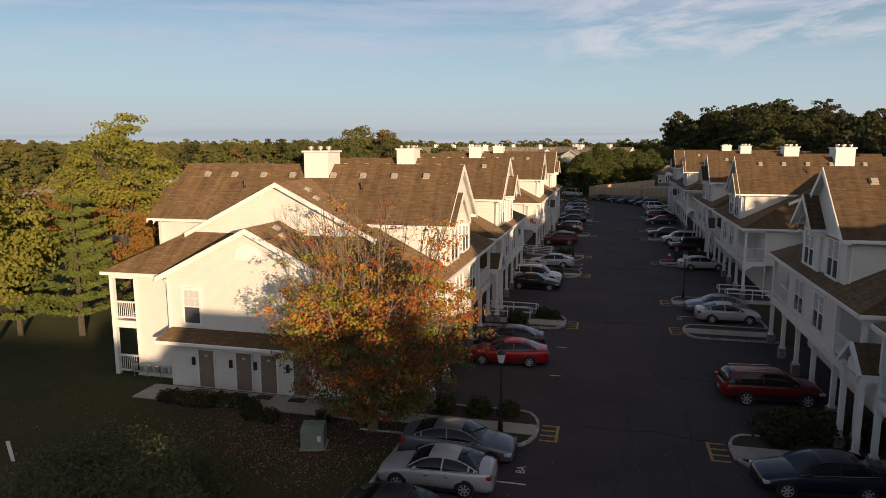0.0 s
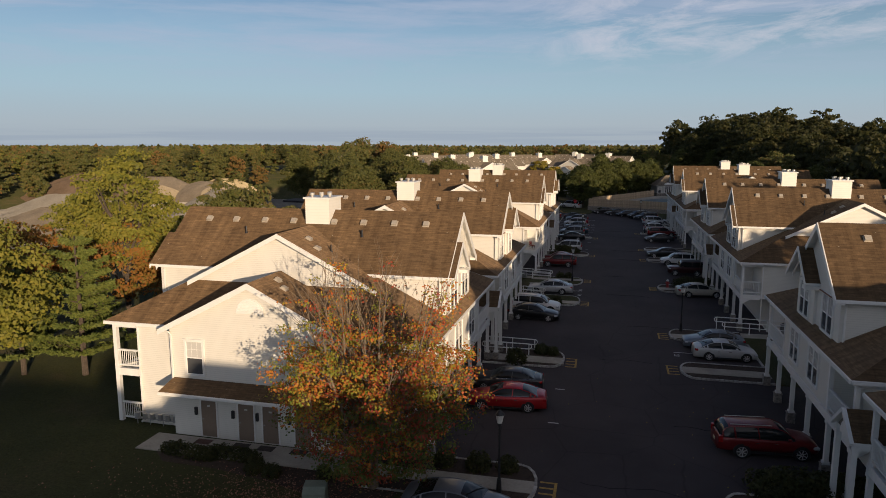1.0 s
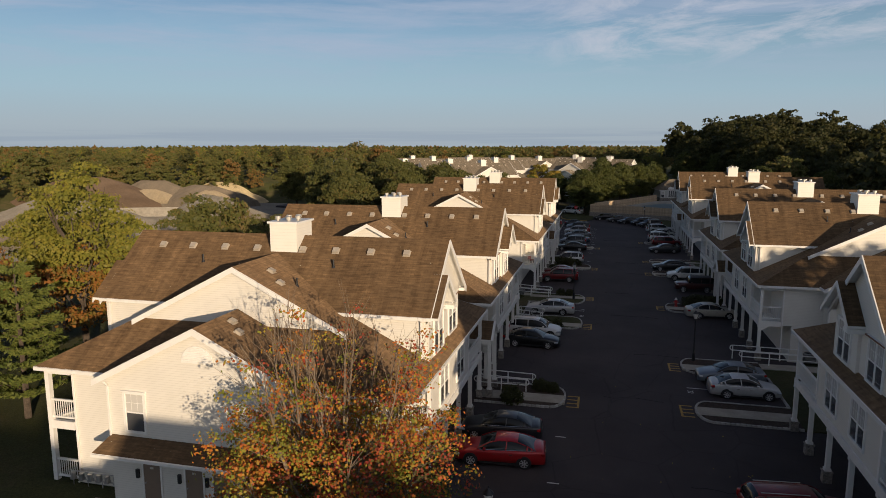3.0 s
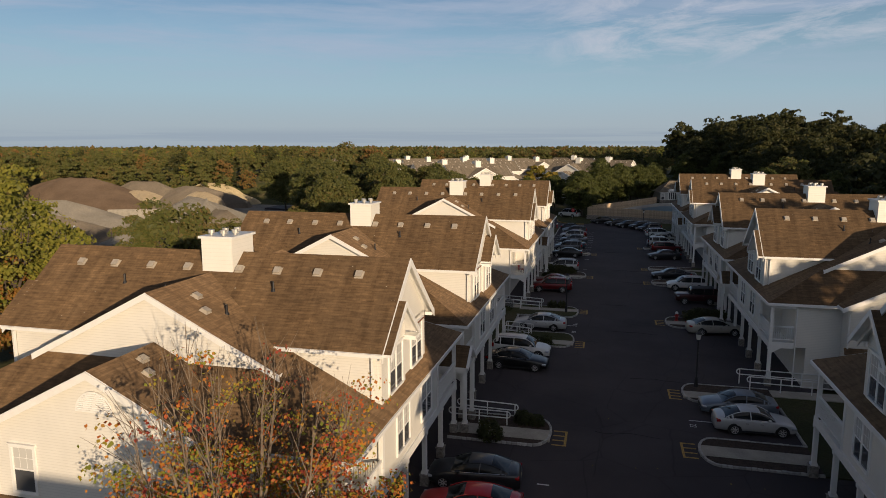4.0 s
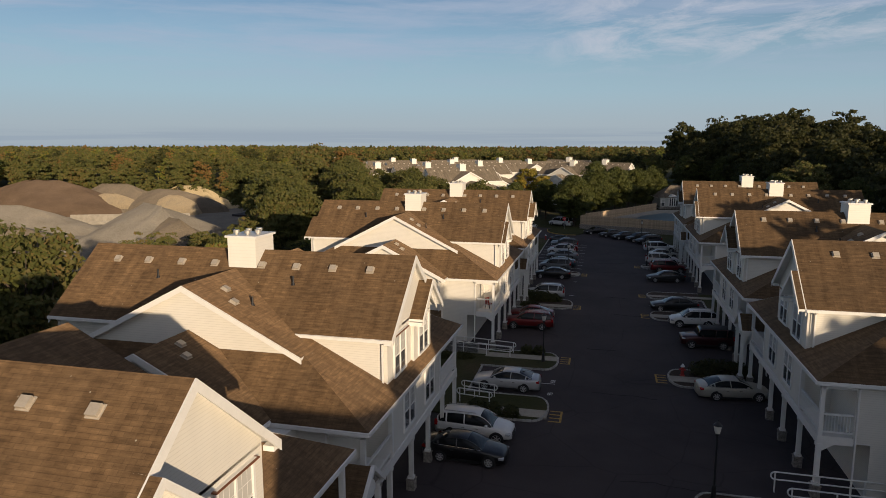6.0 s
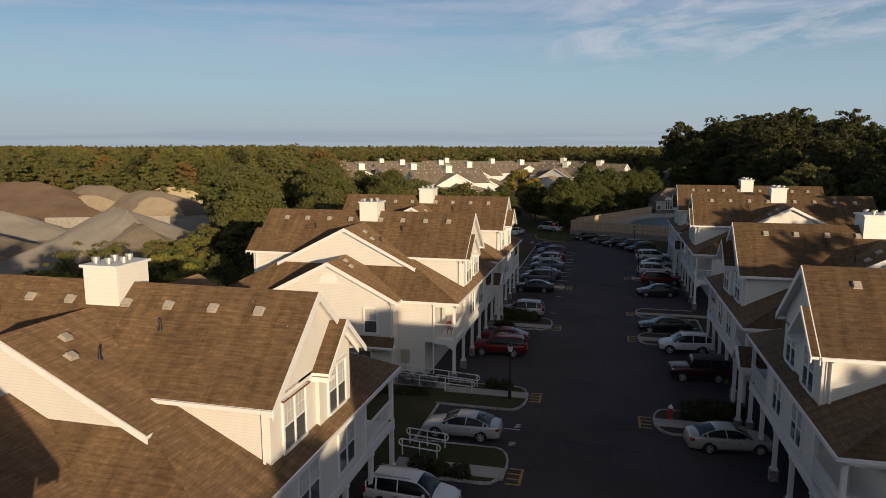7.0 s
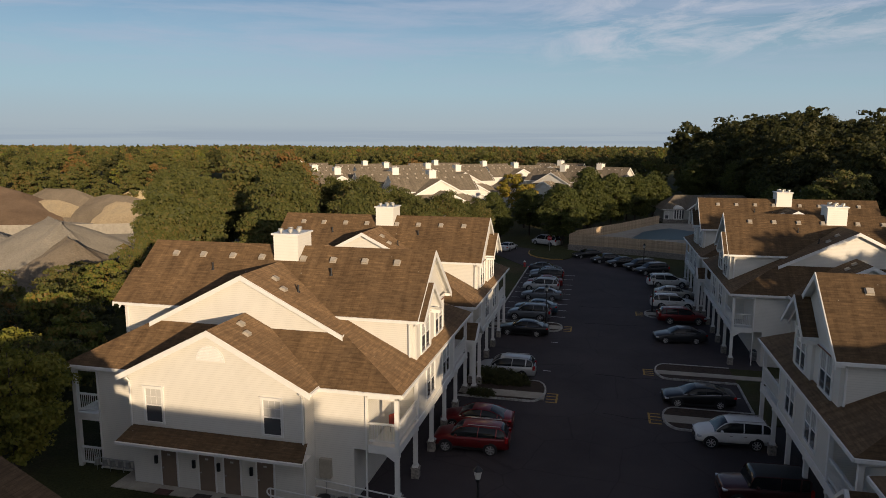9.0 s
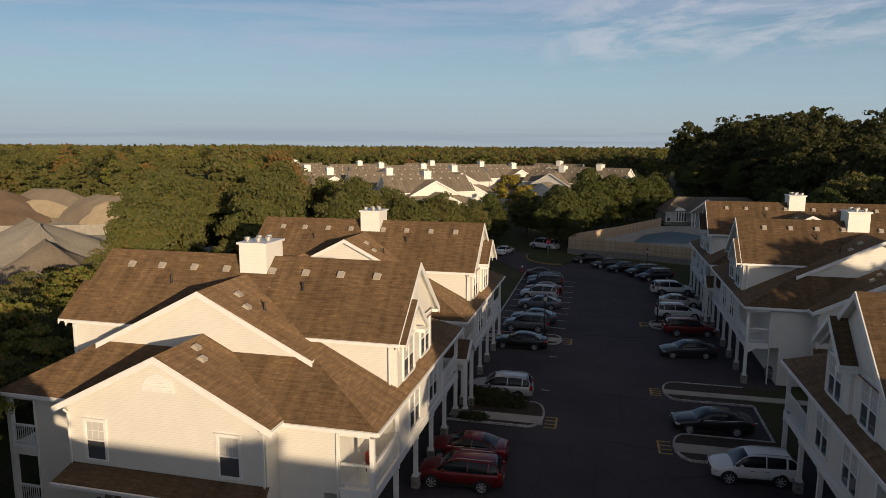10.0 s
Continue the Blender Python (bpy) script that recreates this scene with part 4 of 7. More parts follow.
def make_car(style, colour, L, W, label, m):
    """A parked car, nose to +x: lofted body, glasshouse, roof, pillars, four wheels, lamps, mirrors, trim."""
    car = thing("car", label, "car", "parked cars")
    deck, (c0, c3, H) = DECK[style], CABIN[style]
    h = W / 2
    X = lambda s: L * (0.5 - s)
    mat = PAINTS[colour]
    bm = bmesh.new()
    rows = []
    stations = [0, 0.008, 0.02, 0.04, 0.07, 0.11, 0.16, 0.22, 0.28, 0.34, 0.42, 0.5, 0.58, 0.66, 0.74, 0.80, 0.86, 0.91, 0.95, 0.975, 0.99, 1.0]
    low = 0.34 if style in ("suv", "jeep") else 0.22
    for s in stations:
        w, z = h * lerp_table(WIDE, s), lerp_table(deck, s)
        mid = low + (z - low) * 0.45
        sec = [(0, low), (0.80, low), (0.94, low + 0.05), (0.985, mid - 0.08), (1.0, mid + 0.05), (0.985, z - 0.13), (0.955, z - 0.06), (0.88, z - 0.012), (0.55, z + 0.025), (0, z + 0.04)]
        half = [(w * a, b) for a, b in sec]
        rows.append([bm.verts.new((X(s), -a, b)) for a, b in half] + [bm.verts.new((X(s), a, b)) for a, b in half[-2:0:-1]])
    n = len(rows[0])
    for a, b in zip(rows, rows[1:]):
        for i in range(n):
            bm.faces.new((a[i], b[i], b[(i + 1) % n], a[(i + 1) % n]))
    bm.faces.new(rows[0])
    bm.faces.new(rows[-1][::-1])
    bmesh.ops.recalc_face_normals(bm, faces=bm.faces)
    smooth(part("body", bm, mat, car))
    zb0 = lerp_table(deck, c0) - 0.02
    bw, rw = h * 0.92, h * (0.66 if style != "jeep" else 0.84)
    arch, t_ws, t_rw = ARCH[style]
    steps = 26

    def ring(k):
        t = k / steps
        s = c0 + (c3 - c0) * t
        zb = lerp_table(deck, s) - 0.03
        f = lerp_table(arch, t)
        top = zb + (H - zb) * f
        wb = min(bw, h * lerp_table(WIDE, s) * 0.95)
        wt = wb + (rw - wb) * f ** 0.8
        dz = top - zb
        return X(s), [(wb, zb), (wb * 0.985 + wt * 0.015, zb + dz * 0.22), (wb * 0.45 + wt * 0.55, zb + dz * 0.62), (wt * 1.0, zb + dz * 0.90), (wt * 0.86, zb + dz * 0.965), (wt * 0.5, top + 0.012 * f), (0, top + 0.02 * f)]

    rings = [ring(k) for k in range(steps + 1)]

    def shell(name, k0, k1, j0, j1, mat_, side=0, push=0.0):
        """A patch of the cabin: stations k0..k1, section points j0..j1; side +1 or -1, or 0 for right across."""
        bm = bmesh.new()
        grid_ = []
        for k in range(k0, k1 + 1):
            x, sec = rings[k]
            sec = sec[j0:j1 + 1]
            pts = [(x, y, z) for y, z in sec] if side >= 0 else [(x, -y, z) for y, z in sec]
            if side == 0:
                pts += [(x, -y, z) for y, z in sec[-2::-1]] if j1 == 6 else []
            grid_.append([bm.verts.new(p) for p in pts])
        for r0, r1 in zip(grid_, grid_[1:]):
            for i in range(len(r0) - 1):
                bm.faces.new((r0[i], r0[i + 1], r1[i + 1], r1[i]))
        bmesh.ops.recalc_face_normals(bm, faces=bm.faces)
        bmesh.ops.remove_doubles(bm, verts=bm.verts, dist=0.0005)
        return smooth(part(name, bm, mat_, car))

    kw, kr = round(t_ws * steps), round(t_rw * steps)
    top_mat = BLACK_P if style == "jeep" else mat
    shell("windscreen", 0, kw, 3, 6, CARGLASS)
    shell("rear_window", kr, steps, 3, 6, CARGLASS)
    shell("roof", kw, kr, 3, 6, top_mat)
    for s in (1, -1):
        shell("side_window", 1, steps - 1, 0, 3, CARGLASS, s)
        bm = bmesh.new()
        line = [Vector((x, s * (sec[3][0] + 0.004), sec[3][1] + 0.004)) for x, sec in rings]
        for p, q in zip(line[1:-1], line[2:-1]):
            rod(bm, p, q, 0.028, n=5)
        part("roof_edge", bm, mat, car)
        for t, r in ((0.50, 0.032), (0.80 if style != "sedan" else 0.86, 0.05), (0.965 if style != "sedan" else 0.93, 0.05)):
            bm = bmesh.new()
            x, sec = rings[round(t * steps)]
            pts = [Vector((x + 0.05 * (0.5 - i), s * (y + 0.006), z)) for i, (y, z) in zip((0, 0.33, 0.66, 1), sec[:4])]
            for p, q in zip(pts, pts[1:]):
                rod(bm, p, q, r, n=5)
            part("pillar", bm, mat, car)
        bm = bmesh.new()
        belt = [Vector((x, s * (sec[0][0] + 0.008), sec[0][1] + 0.03)) for x, sec in rings[1:-1]]
        for p, q in zip(belt, belt[1:]):
            rod(bm, p, q, 0.014, n=4)
        part("belt_trim", bm, CHROME if style == "sedan" else BLACK_P, car)
        # mirror, handles, lamps
        bm = bmesh.new()
        box(bm, X(c0) - 0.50, X(c0) - 0.34, s * (h - 0.0) - 0.09, s * (h - 0.0) + 0.09, zb0 + 0.02, zb0 + 0.15)
        bevelled(bm, 0.03)
        part("mirror", bm, mat, car)
        for t in (0.44, 0.62):
            bm = bmesh.new()
            box(bm, X(t) - 0.09, X(t) + 0.09, s * h * 0.99 - 0.02, s * h * 0.99 + 0.02, zb0 - 0.17, zb0 - 0.14)
            part("door_handle", bm, CHROME if colour != "black" else mat, car)
        zf = lerp_table(deck, 0.045)
        bm = bmesh.new()
        box(bm, X(0.075), X(0.012), s * h * 0.80 - 0.17, s * h * 0.80 + 0.10, zf - 0.22, zf - 0.08)
        bevelled(bm, 0.03)
        part("headlight", bm, HEADLAMP, car, "clear headlight")
        zr = lerp_table(deck, 0.96)
        bm = bmesh.new()
        if style == "sedan":
            box(bm, X(0.994), X(0.945), s * h * 0.76 - 0.2, s * h * 0.76 + 0.12, zr - 0.25, zr - 0.10)
        else:
            box(bm, X(0.998), X(0.955), s * h * 0.80 - 0.1, s * h * 0.80 + 0.10, zr - 0.3, zr + 0.05)
        bevelled(bm, 0.03)
        part("tail_light", bm, TAILLAMP, car, "red tail light")
        if style in ("suv", "van"):
            bm = bmesh.new()
            rod(bm, (X(c0 + (c3 - c0) * 0.32), s * rw * 0.90, H + 0.02), (X(c0 + (c3 - c0) * 0.86), s * rw * 0.90, H + 0.02), 0.022, n=6)
            part("roof_rail", bm, METAL_G, car)
    # grille, bumper slot, sill, plate
    bm = bmesh.new()
    zf = lerp_table(deck, 0.02)
    box(bm, X(0.022), X(-0.004), -h * 0.42, h * 0.42, zf - 0.28, zf - 0.10)
    box(bm, X(0.022), X(-0.004), -h * 0.5, h * 0.5, low + 0.02, low + 0.13)
    part("grille", bm, BLACK_P, car)
    bm = bmesh.new()
    box(bm, X(1.004), X(0.99), -0.16, 0.16, 0.62, 0.77)
    part("plate", bm, PLATE, car)
    for s in (1, -1):
        bm = bmesh.new()
        box(bm, X(0.70), X(0.28), s * h * 0.975 - 0.03, s * h * 0.975 + 0.03, low - 0.02, low + 0.09)
        part("sill", bm, BLACK_P, car)
    # wheels
    R = 0.33 if style == "sedan" else 0.37
    key = (style == "sedan")
    if key not in CAR_KIT:
        bm = bmesh.new()
        prof = [(R - 0.10, -0.1), (R - 0.02, -0.105), (R, -0.08), (R, 0.08), (R - 0.02, 0.105), (R - 0.10, 0.1)]
        ring = []
        for i in range(24):
            ang = 6.28319 * i / 24
            ring.append([bm.verts.new((r * math.cos(ang), y, r * math.sin(ang))) for r, y in prof])
        for i in range(24):
            for j in range(len(prof) - 1):
                bm.faces.new((ring[i][j], ring[i][j + 1], ring[(i + 1) % 24][j + 1], ring[(i + 1) % 24][j]))
        tyre = bpy.data.meshes.new("tyre")
        bm.to_mesh(tyre)
        bm.free()
        tyre.materials.append(TYRE)
        bm = bmesh.new()
        rr = R - 0.09
        outer = []
        for i in range(20):
            ang = 6.28319 * i / 20
            outer.append([bm.verts.new((q * math.cos(ang), y, q * math.sin(ang))) for q, y in ((rr, -0.09), (rr, 0.09), (rr - 0.025, 0.095), (rr - 0.03, -0.06))])
        for i in range(20):
            for j in range(3):
                bm.faces.new((outer[i][j], outer[i][j + 1], outer[(i + 1) % 20][j + 1], outer[(i + 1) % 20][j]))
        for s in (1, -1):
            for i in range(7):
                ang = 6.28319 * i / 7
                mm = Matrix.Rotation(ang, 4, "Y")
                box(bm, 0.03, rr - 0.01, s * 0.075 - 0.015, s * 0.075 + 0.015, -0.028, 0.028, mm)
        rim = bpy.data.meshes.new("rim")
        bm.to_mesh(rim)
        bm.free()
        rim.materials.append(RIM)
        bm = bmesh.new()
        n = 22
        vs = [[bm.verts.new((q * math.cos(6.28319 * i / n), y, q * math.sin(6.28319 * i / n))) for i in range(n)] for q, y in ((R + 0.07, -0.11), (R + 0.07, 0.085), (R + 0.02, 0.092))]
        for k in range(2):
            for i in range(n):
                bm.faces.new((vs[k][i], vs[k][(i + 1) % n], vs[k + 1][(i + 1) % n], vs[k + 1][i]))
        bm.faces.new([v for v in vs[2]])
        for v in list(bm.verts):
            if v.co.z < -R * 0.55:
                v.co.z = -R * 0.55
        arch = bpy.data.meshes.new("wheel_arch")
        bm.to_mesh(arch)
        bm.free()
        arch.materials.append(BLACK_P)
        CAR_KIT[key] = (tyre, rim, arch)
    tyre, rim, arch = CAR_KIT[key]
    for s in (1, -1):
        for x in (X(0.185), X(0.185) - 0.585 * L):
            flip = Matrix.Rotation(math.pi, 4, "Z") if s < 0 else Matrix.Identity(4)
            share("wheel_arch", arch, car, Matrix.Translation((x, s * (h - 0.095), R)) @ flip)
            wheel = share("wheel", tyre, car, Matrix.Translation((x, s * (h - 0.085), R)) @ flip)
            share("rim", rim, wheel, Matrix.Identity(4))
    car.matrix_basis = m
    return car


W_, E_ = 180.0, 0.0
LABELS = {"sedan": "%s four-door sedan parked in a stall", "suv": "%s sport utility vehicle parked in a stall", "jeep": "%s off-roader with a black soft top", "van": "%s passenger van at the kerb"}
CARS = [("sedan", "grey", 4.9, 1.87, -5.8, 26.65, E_), ("sedan", "silver", 4.55, 1.78, -6.06, 23.99, W_), ("sedan", "charcoal", 4.6, 1.8, -6.44, 20.55, E_),
        ("sedan", "red", 4.85, 1.84, -5.5, 39.54, W_ + 4), ("sedan", "charcoal", 4.7, 1.82, -5.91, 42.61, W_ + 2), ("sedan", "black", 4.75, 1.82, -6.18, 61.19, E_ - 3),
        ("suv", "white", 4.7, 1.84, -6.22, 64.13, E_ - 3), ("sedan", "silver", 4.8, 1.82, -5.53, 72.83, W_ - 1), ("suv", "darkred", 4.6, 1.85, -5.77, 89.47, W_ + 1),
        ("sedan", "darkred", 4.7, 1.8, -6.02, 92.64, W_), ("suv", "silver", 4.55, 1.84, -5.53, 102.82, W_ + 1), ("sedan", "black", 4.8, 1.83, -5.59, 114.97, W_),
        ("suv", "grey", 4.5, 1.85, -5.72, 120.87, W_), ("sedan", "teal", 4.7, 1.8, -5.31, 123.95, W_), ("sedan", "grey", 4.8, 1.84, -5.29, 130.33, W_), ("suv", "silver", 4.5, 1.8, -5.78, 135.1, W_),
        ("sedan", "darkred", 4.6, 1.8, -5.57, 138.08, W_), ("suv", "charcoal", 4.6, 1.85, -5.66, 141.55, W_), ("sedan", "steel", 4.7, 1.8, -5.86, 144.63, W_), ("sedan", "charcoal", 4.7, 1.8, -6.35, 147.91, E_),
        ("sedan", "navy", 4.85, 1.85, 8.39, 26.96, W_ + 7), ("suv", "darkred", 5.0, 1.94, 8.54, 36.45, E_ + 6), ("sedan", "silver", 4.5, 1.78, 9.11, 52.71, E_ + 3), ("sedan", "steel", 4.6, 1.8, 8.69, 55.38, W_ + 3),
        ("sedan", "beige", 4.8, 1.82, 10.03, 74.6, E_ + 8), ("jeep", "maroon", 4.4, 1.86, 9.93, 86.79, W_ + 4), ("suv", "white", 4.45, 1.82, 9.63, 93.71, W_ + 4), ("sedan", "black", 4.85, 1.84, 8.46, 100.03, W_ + 4),
        ("sedan", "charcoal", 4.7, 1.82, 8.82, 115.83, W_ + 8), ("suv", "darkred", 4.8, 1.85, 9.68, 122.89, E_ + 6), ("suv", "white", 4.7, 1.9, 9.38, 129.25, E_ + 4), ("sedan", "beige", 4.5, 1.78, 9.99, 134.79, E_ + 4),
        ("suv", "white", 5.1, 1.95, 9.89, 141.43, E_ + 8), ("sedan", "black", 4.7, 1.8, -0.76, 161.93, 205), ("sedan", "charcoal", 4.7, 1.8, 2.15, 158.23, 205), ("sedan", "black", 4.7, 1.8, 4.47, 155.43, 205),
        ("suv", "black", 4.7, 1.85, 6.98, 152.63, 205), ("suv", "charcoal", 4.6, 1.85, 8.49, 149.74, 205), ("sedan", "white", 4.6, 1.8, -14.39, 166.82, 75), ("van", "white", 5.4, 1.95, -8.5, 174.47, 150)]
WORDS = {"silver": "silver", "grey": "grey-blue", "steel": "steel-grey", "red": "bright red", "darkred": "dark red", "black": "glossy black", "navy": "navy blue", "white": "white", "teal": "dark teal", "beige": "pale beige", "charcoal": "charcoal", "maroon": "deep maroon"}
done_cars = {}
for style, colour, L, W, x, y, turn in CARS:
    m = Matrix.Translation((x, y, 0.0)) @ Matrix.Rotation(radians(turn), 4, "Z")
    k = (style, colour, L, W)
    if k in done_cars:
        copy_thing(done_cars[k], m)
    else:
        done_cars[k] = make_car(style, colour, L, W, LABELS[style] % WORDS[colour], m)


# ---- trees ----
def leaf_material(name, stops, rough=0.6, patch=0.35):
    """Leaves that differ piece by piece, partly letting light through."""
    m, n, l, b = material(name, rough, 0.0, 0.3)
    b.inputs["Diffuse Roughness"].default_value = 0.8
    geo = n.new("ShaderNodeNewGeometry")
    tc = n.new("ShaderNodeTexCoord")
    big = node(n, "ShaderNodeTexNoise", Scale=patch, Detail=3.0)
    l.new(tc.outputs["Object"], big.inputs["Vector"])
    add = n.new("ShaderNodeMath")
    add.operation = "MULTIPLY_ADD"
    add.inputs[1].default_value, add.inputs[2].default_value = 0.55, 0.0
    l.new(geo.outputs["Random Per Island"], add.inputs[0])
    fac = n.new("ShaderNodeMath")
    fac.operation = "MULTIPLY_ADD"
    fac.inputs[1].default_value = 0.9
    l.new(big.outputs[0], fac.inputs[0])
    sub = n.new("ShaderNodeMath")
    sub.operation = "SUBTRACT"
    sub.inputs[1].default_value = 0.2
    l.new(add.outputs[0], sub.inputs[0])
    l.new(sub.outputs[0], fac.inputs[2])
    col = ramp(n, l, fac.outputs[0], stops)
    l.new(col, b.inputs["Base Color"])
    tr = n.new("ShaderNodeBsdfTranslucent")
    l.new(col, tr.inputs[0])
    mx = n.new("ShaderNodeMixShader")
    mx.inputs[0].default_value = 0.35
    l.new(b.outputs[0], mx.inputs[1])
    l.new(tr.outputs[0], mx.inputs[2])
    l.new(mx.outputs[0], n["Material Output"].inputs[0])
    return m


G1, G2, G3 = (0.112, 0.122, 0.022), (0.205, 0.205, 0.034), (0.30, 0.26, 0.048)
LEAF_GREEN = leaf_material("leaf_green", [(0.15, G1), (0.5, G2), (0.85, G3)])
# dark enough to carry the wooded hill's shade in its colour
LEAF_DARK = leaf_material("leaf_dark", [(0.15, (0.032, 0.040, 0.013)), (0.5, (0.054, 0.060, 0.018)), (0.85, (0.090, 0.082, 0.026))])
LEAF_OLIVE = leaf_material("leaf_olive", [(0.1, (0.080, 0.105, 0.022)), (0.4, (0.140, 0.165, 0.034)), (0.62, (0.190, 0.185, 0.042)), (0.85, (0.27, 0.165, 0.045))])
LEAF_OLIVE_DARK = leaf_material("leaf_olive_dark", [(0.15, (0.060, 0.075, 0.020)), (0.5, (0.085, 0.100, 0.026)), (0.85, (0.125, 0.130, 0.034))])
LEAF_RUST = leaf_material("leaf_rust", [(0.1, (0.10, 0.12, 0.024)), (0.4, (0.24, 0.15, 0.036)), (0.65, (0.34, 0.13, 0.035)), (0.9, (0.25, 0.20, 0.045))])
LEAF_YELLOW = leaf_material("leaf_yellow", [(0.1, (0.11, 0.13, 0.020)), (0.5, (0.27, 0.22, 0.035)), (0.9, (0.40, 0.26, 0.045))])
LEAF_PINE = leaf_material("leaf_pine", [(0.15, (0.085, 0.118, 0.028)), (0.5, (0.145, 0.175, 0.042)), (0.9, (0.215, 0.235, 0.058))])
LEAF_WOODS = leaf_material("leaf_woods", [(0.1, (0.072, 0.082, 0.024)), (0.40, (0.104, 0.114, 0.032)), (0.66, (0.146, 0.138, 0.042)), (0.88, (0.20, 0.135, 0.050))], patch=0.10)
LEAF_TURNED = leaf_material("leaf_turned", [(0.1, (0.10, 0.105, 0.028)), (0.45, (0.19, 0.13, 0.040)), (0.7, (0.25, 0.125, 0.045)), (0.9, (0.20, 0.16, 0.05))])
LEAF_FALLEN = leaf_material("leaf_fallen", [(0.1, (0.16, 0.075, 0.05)), (0.4, (0.30, 0.13, 0.085)), (0.7, (0.40, 0.24, 0.17)), (0.9, (0.32, 0.085, 0.06))])
LEAF_MAPLE = leaf_material("leaf_maple_orange", [(0.12, (0.17, 0.21, 0.030)), (0.34, (0.30, 0.29, 0.040)), (0.47, (0.50, 0.25, 0.036)), (0.62, (0.52, 0.17, 0.036)), (0.78, (0.48, 0.10, 0.036)), (0.90, (0.42, 0.30, 0.05))])
LEAF_MAPLE_RED = leaf_material("leaf_maple_red", [(0.15, (0.08, 0.105, 0.024)), (0.38, (0.13, 0.11, 0.03)), (0.52, (0.30, 0.07, 0.038)), (0.75, (0.40, 0.065, 0.040)), (0.9, (0.40, 0.15, 0.040))])
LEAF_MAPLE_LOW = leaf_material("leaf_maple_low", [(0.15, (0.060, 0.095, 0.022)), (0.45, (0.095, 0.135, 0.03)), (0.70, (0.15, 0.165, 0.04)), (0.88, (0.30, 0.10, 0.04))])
LEAF_MAPLE_LIME = leaf_material("leaf_maple_lime", [(0.15, (0.15, 0.19, 0.030)), (0.45, (0.26, 0.27, 0.040)), (0.70, (0.40, 0.30, 0.045)), (0.88, (0.46, 0.20, 0.04))])
LEAF_BUSH = leaf_material("leaf_bush", [(0.15, (0.055, 0.064, 0.028)), (0.5, (0.10, 0.11, 0.046)), (0.9, (0.18, 0.19, 0.075))])
BARK_MAPLE = plain("bark_maple", (0.19, 0.145, 0.105), 0.9, vary=0.4, scale=5.0, grain=0.8)
BARK = plain("bark", (0.085, 0.065, 0.05), 0.95, vary=0.45, scale=5.0, grain=0.9)


def leaf_mesh(name, centres, normals, sizes, mat, rng, stretch=1.4, tri=False):
    """Many small folded leaves, facing roughly along the normals; far ones are single triangles."""
    n = len(centres)
    nr = normals + rng.normal(0, 0.55, (n, 3))
    nr /= np.linalg.norm(nr, axis=1, keepdims=True) + 1e-9
    t = rng.normal(0, 1, (n, 3))
    t -= nr * np.sum(t * nr, axis=1, keepdims=True)
    t /= np.linalg.norm(t, axis=1, keepdims=True) + 1e-9
    b = np.cross(nr, t)
    s = sizes[:, None]
    if tri:
        v = np.stack([centres - t * s * 0.6 - b * s * 0.62, centres - t * s * 0.6 + b * s * 0.62, centres + t * s * stretch * 0.7], 1)
        return facets_mesh(name, v.reshape(-1, 3), mat, 3)
    v = np.empty((n, 4, 3))
    v[:, 0] = centres - t * s * stretch * 0.5
    v[:, 1] = centres - b * s * 0.5 - nr * s * 0.12
    v[:, 2] = centres + t * s * stretch * 0.5
    v[:, 3] = centres + b * s * 0.5 - nr * s * 0.12
    return facets_mesh(name, v.reshape(-1, 3), mat, 4)


def facets_mesh(name, verts, mat, k):
    n = len(verts) // k
    me = bpy.data.meshes.new(name)
    me.vertices.add(n * k)
    me.vertices.foreach_set("co", verts.astype(np.float32).ravel())
    me.loops.add(n * k)
    me.loops.foreach_set("vertex_index", np.arange(n * k, dtype=np.int32))
    me.polygons.add(n)
    me.polygons.foreach_set("loop_start", np.arange(0, n * k, k, dtype=np.int32))
    me.update(calc_edges=True)
    me.materials.append(mat)
    return me


def crown_cloud(rng, height, base, radius, blobs, per, size, top=1.0, hollow=0.55):
    """Leaf places of a broad crown made of many clumps of uneven size."""
    cs, ns, ss = [], [], []
    mid, vr = (height + base) / 2, (height - base) / 2
    for _ in range(blobs):
        d = rng.normal(0, 1, 3)
        d /= np.linalg.norm(d)
        d[2] = d[2] * 0.9 + 0.12
        reach = rng.uniform(hollow, 1.0)
        wide = radius * (1.0 if d[2] < 0.2 else 1.0 - 0.25 * d[2] * top)
        c = np.array([d[0] * wide * reach, d[1] * wide * reach, mid + d[2] * vr * reach])
        r = radius * rng.uniform(0.13, 0.27)
        k = int(per * rng.uniform(0.6, 1.4))
        q = rng.normal(0, 1, (k, 3))
        q /= np.linalg.norm(q, axis=1, keepdims=True)
        q[:, 2] = np.where(q[:, 2] < -0.3, -q[:, 2], q[:, 2])
        rad = r * rng.uniform(0.55, 1.08, (k, 1))
        cs.append(c + q * rad * np.array([1.3, 1.3, 0.72]))
        ns.append(q)
        ss.append(size * rng.uniform(0.6, 1.35, k))
    return np.concatenate(cs), np.concatenate(ns), np.concatenate(ss)


def limb(bm, a, b, r0, r1, n=7):
    a, b = Vector(a), Vector(b)
    m = Matrix.Translation(a) @ (b - a).to_track_quat("Z", "Y").to_matrix().to_4x4()
    v0 = len(bm.verts)
    cyl(bm, 0, 0, 0, (b - a).length, r0, r1, n=n, cap=False)
    bm.verts.ensure_lookup_table()
    bmesh.ops.transform(bm, matrix=m, verts=bm.verts[v0:])


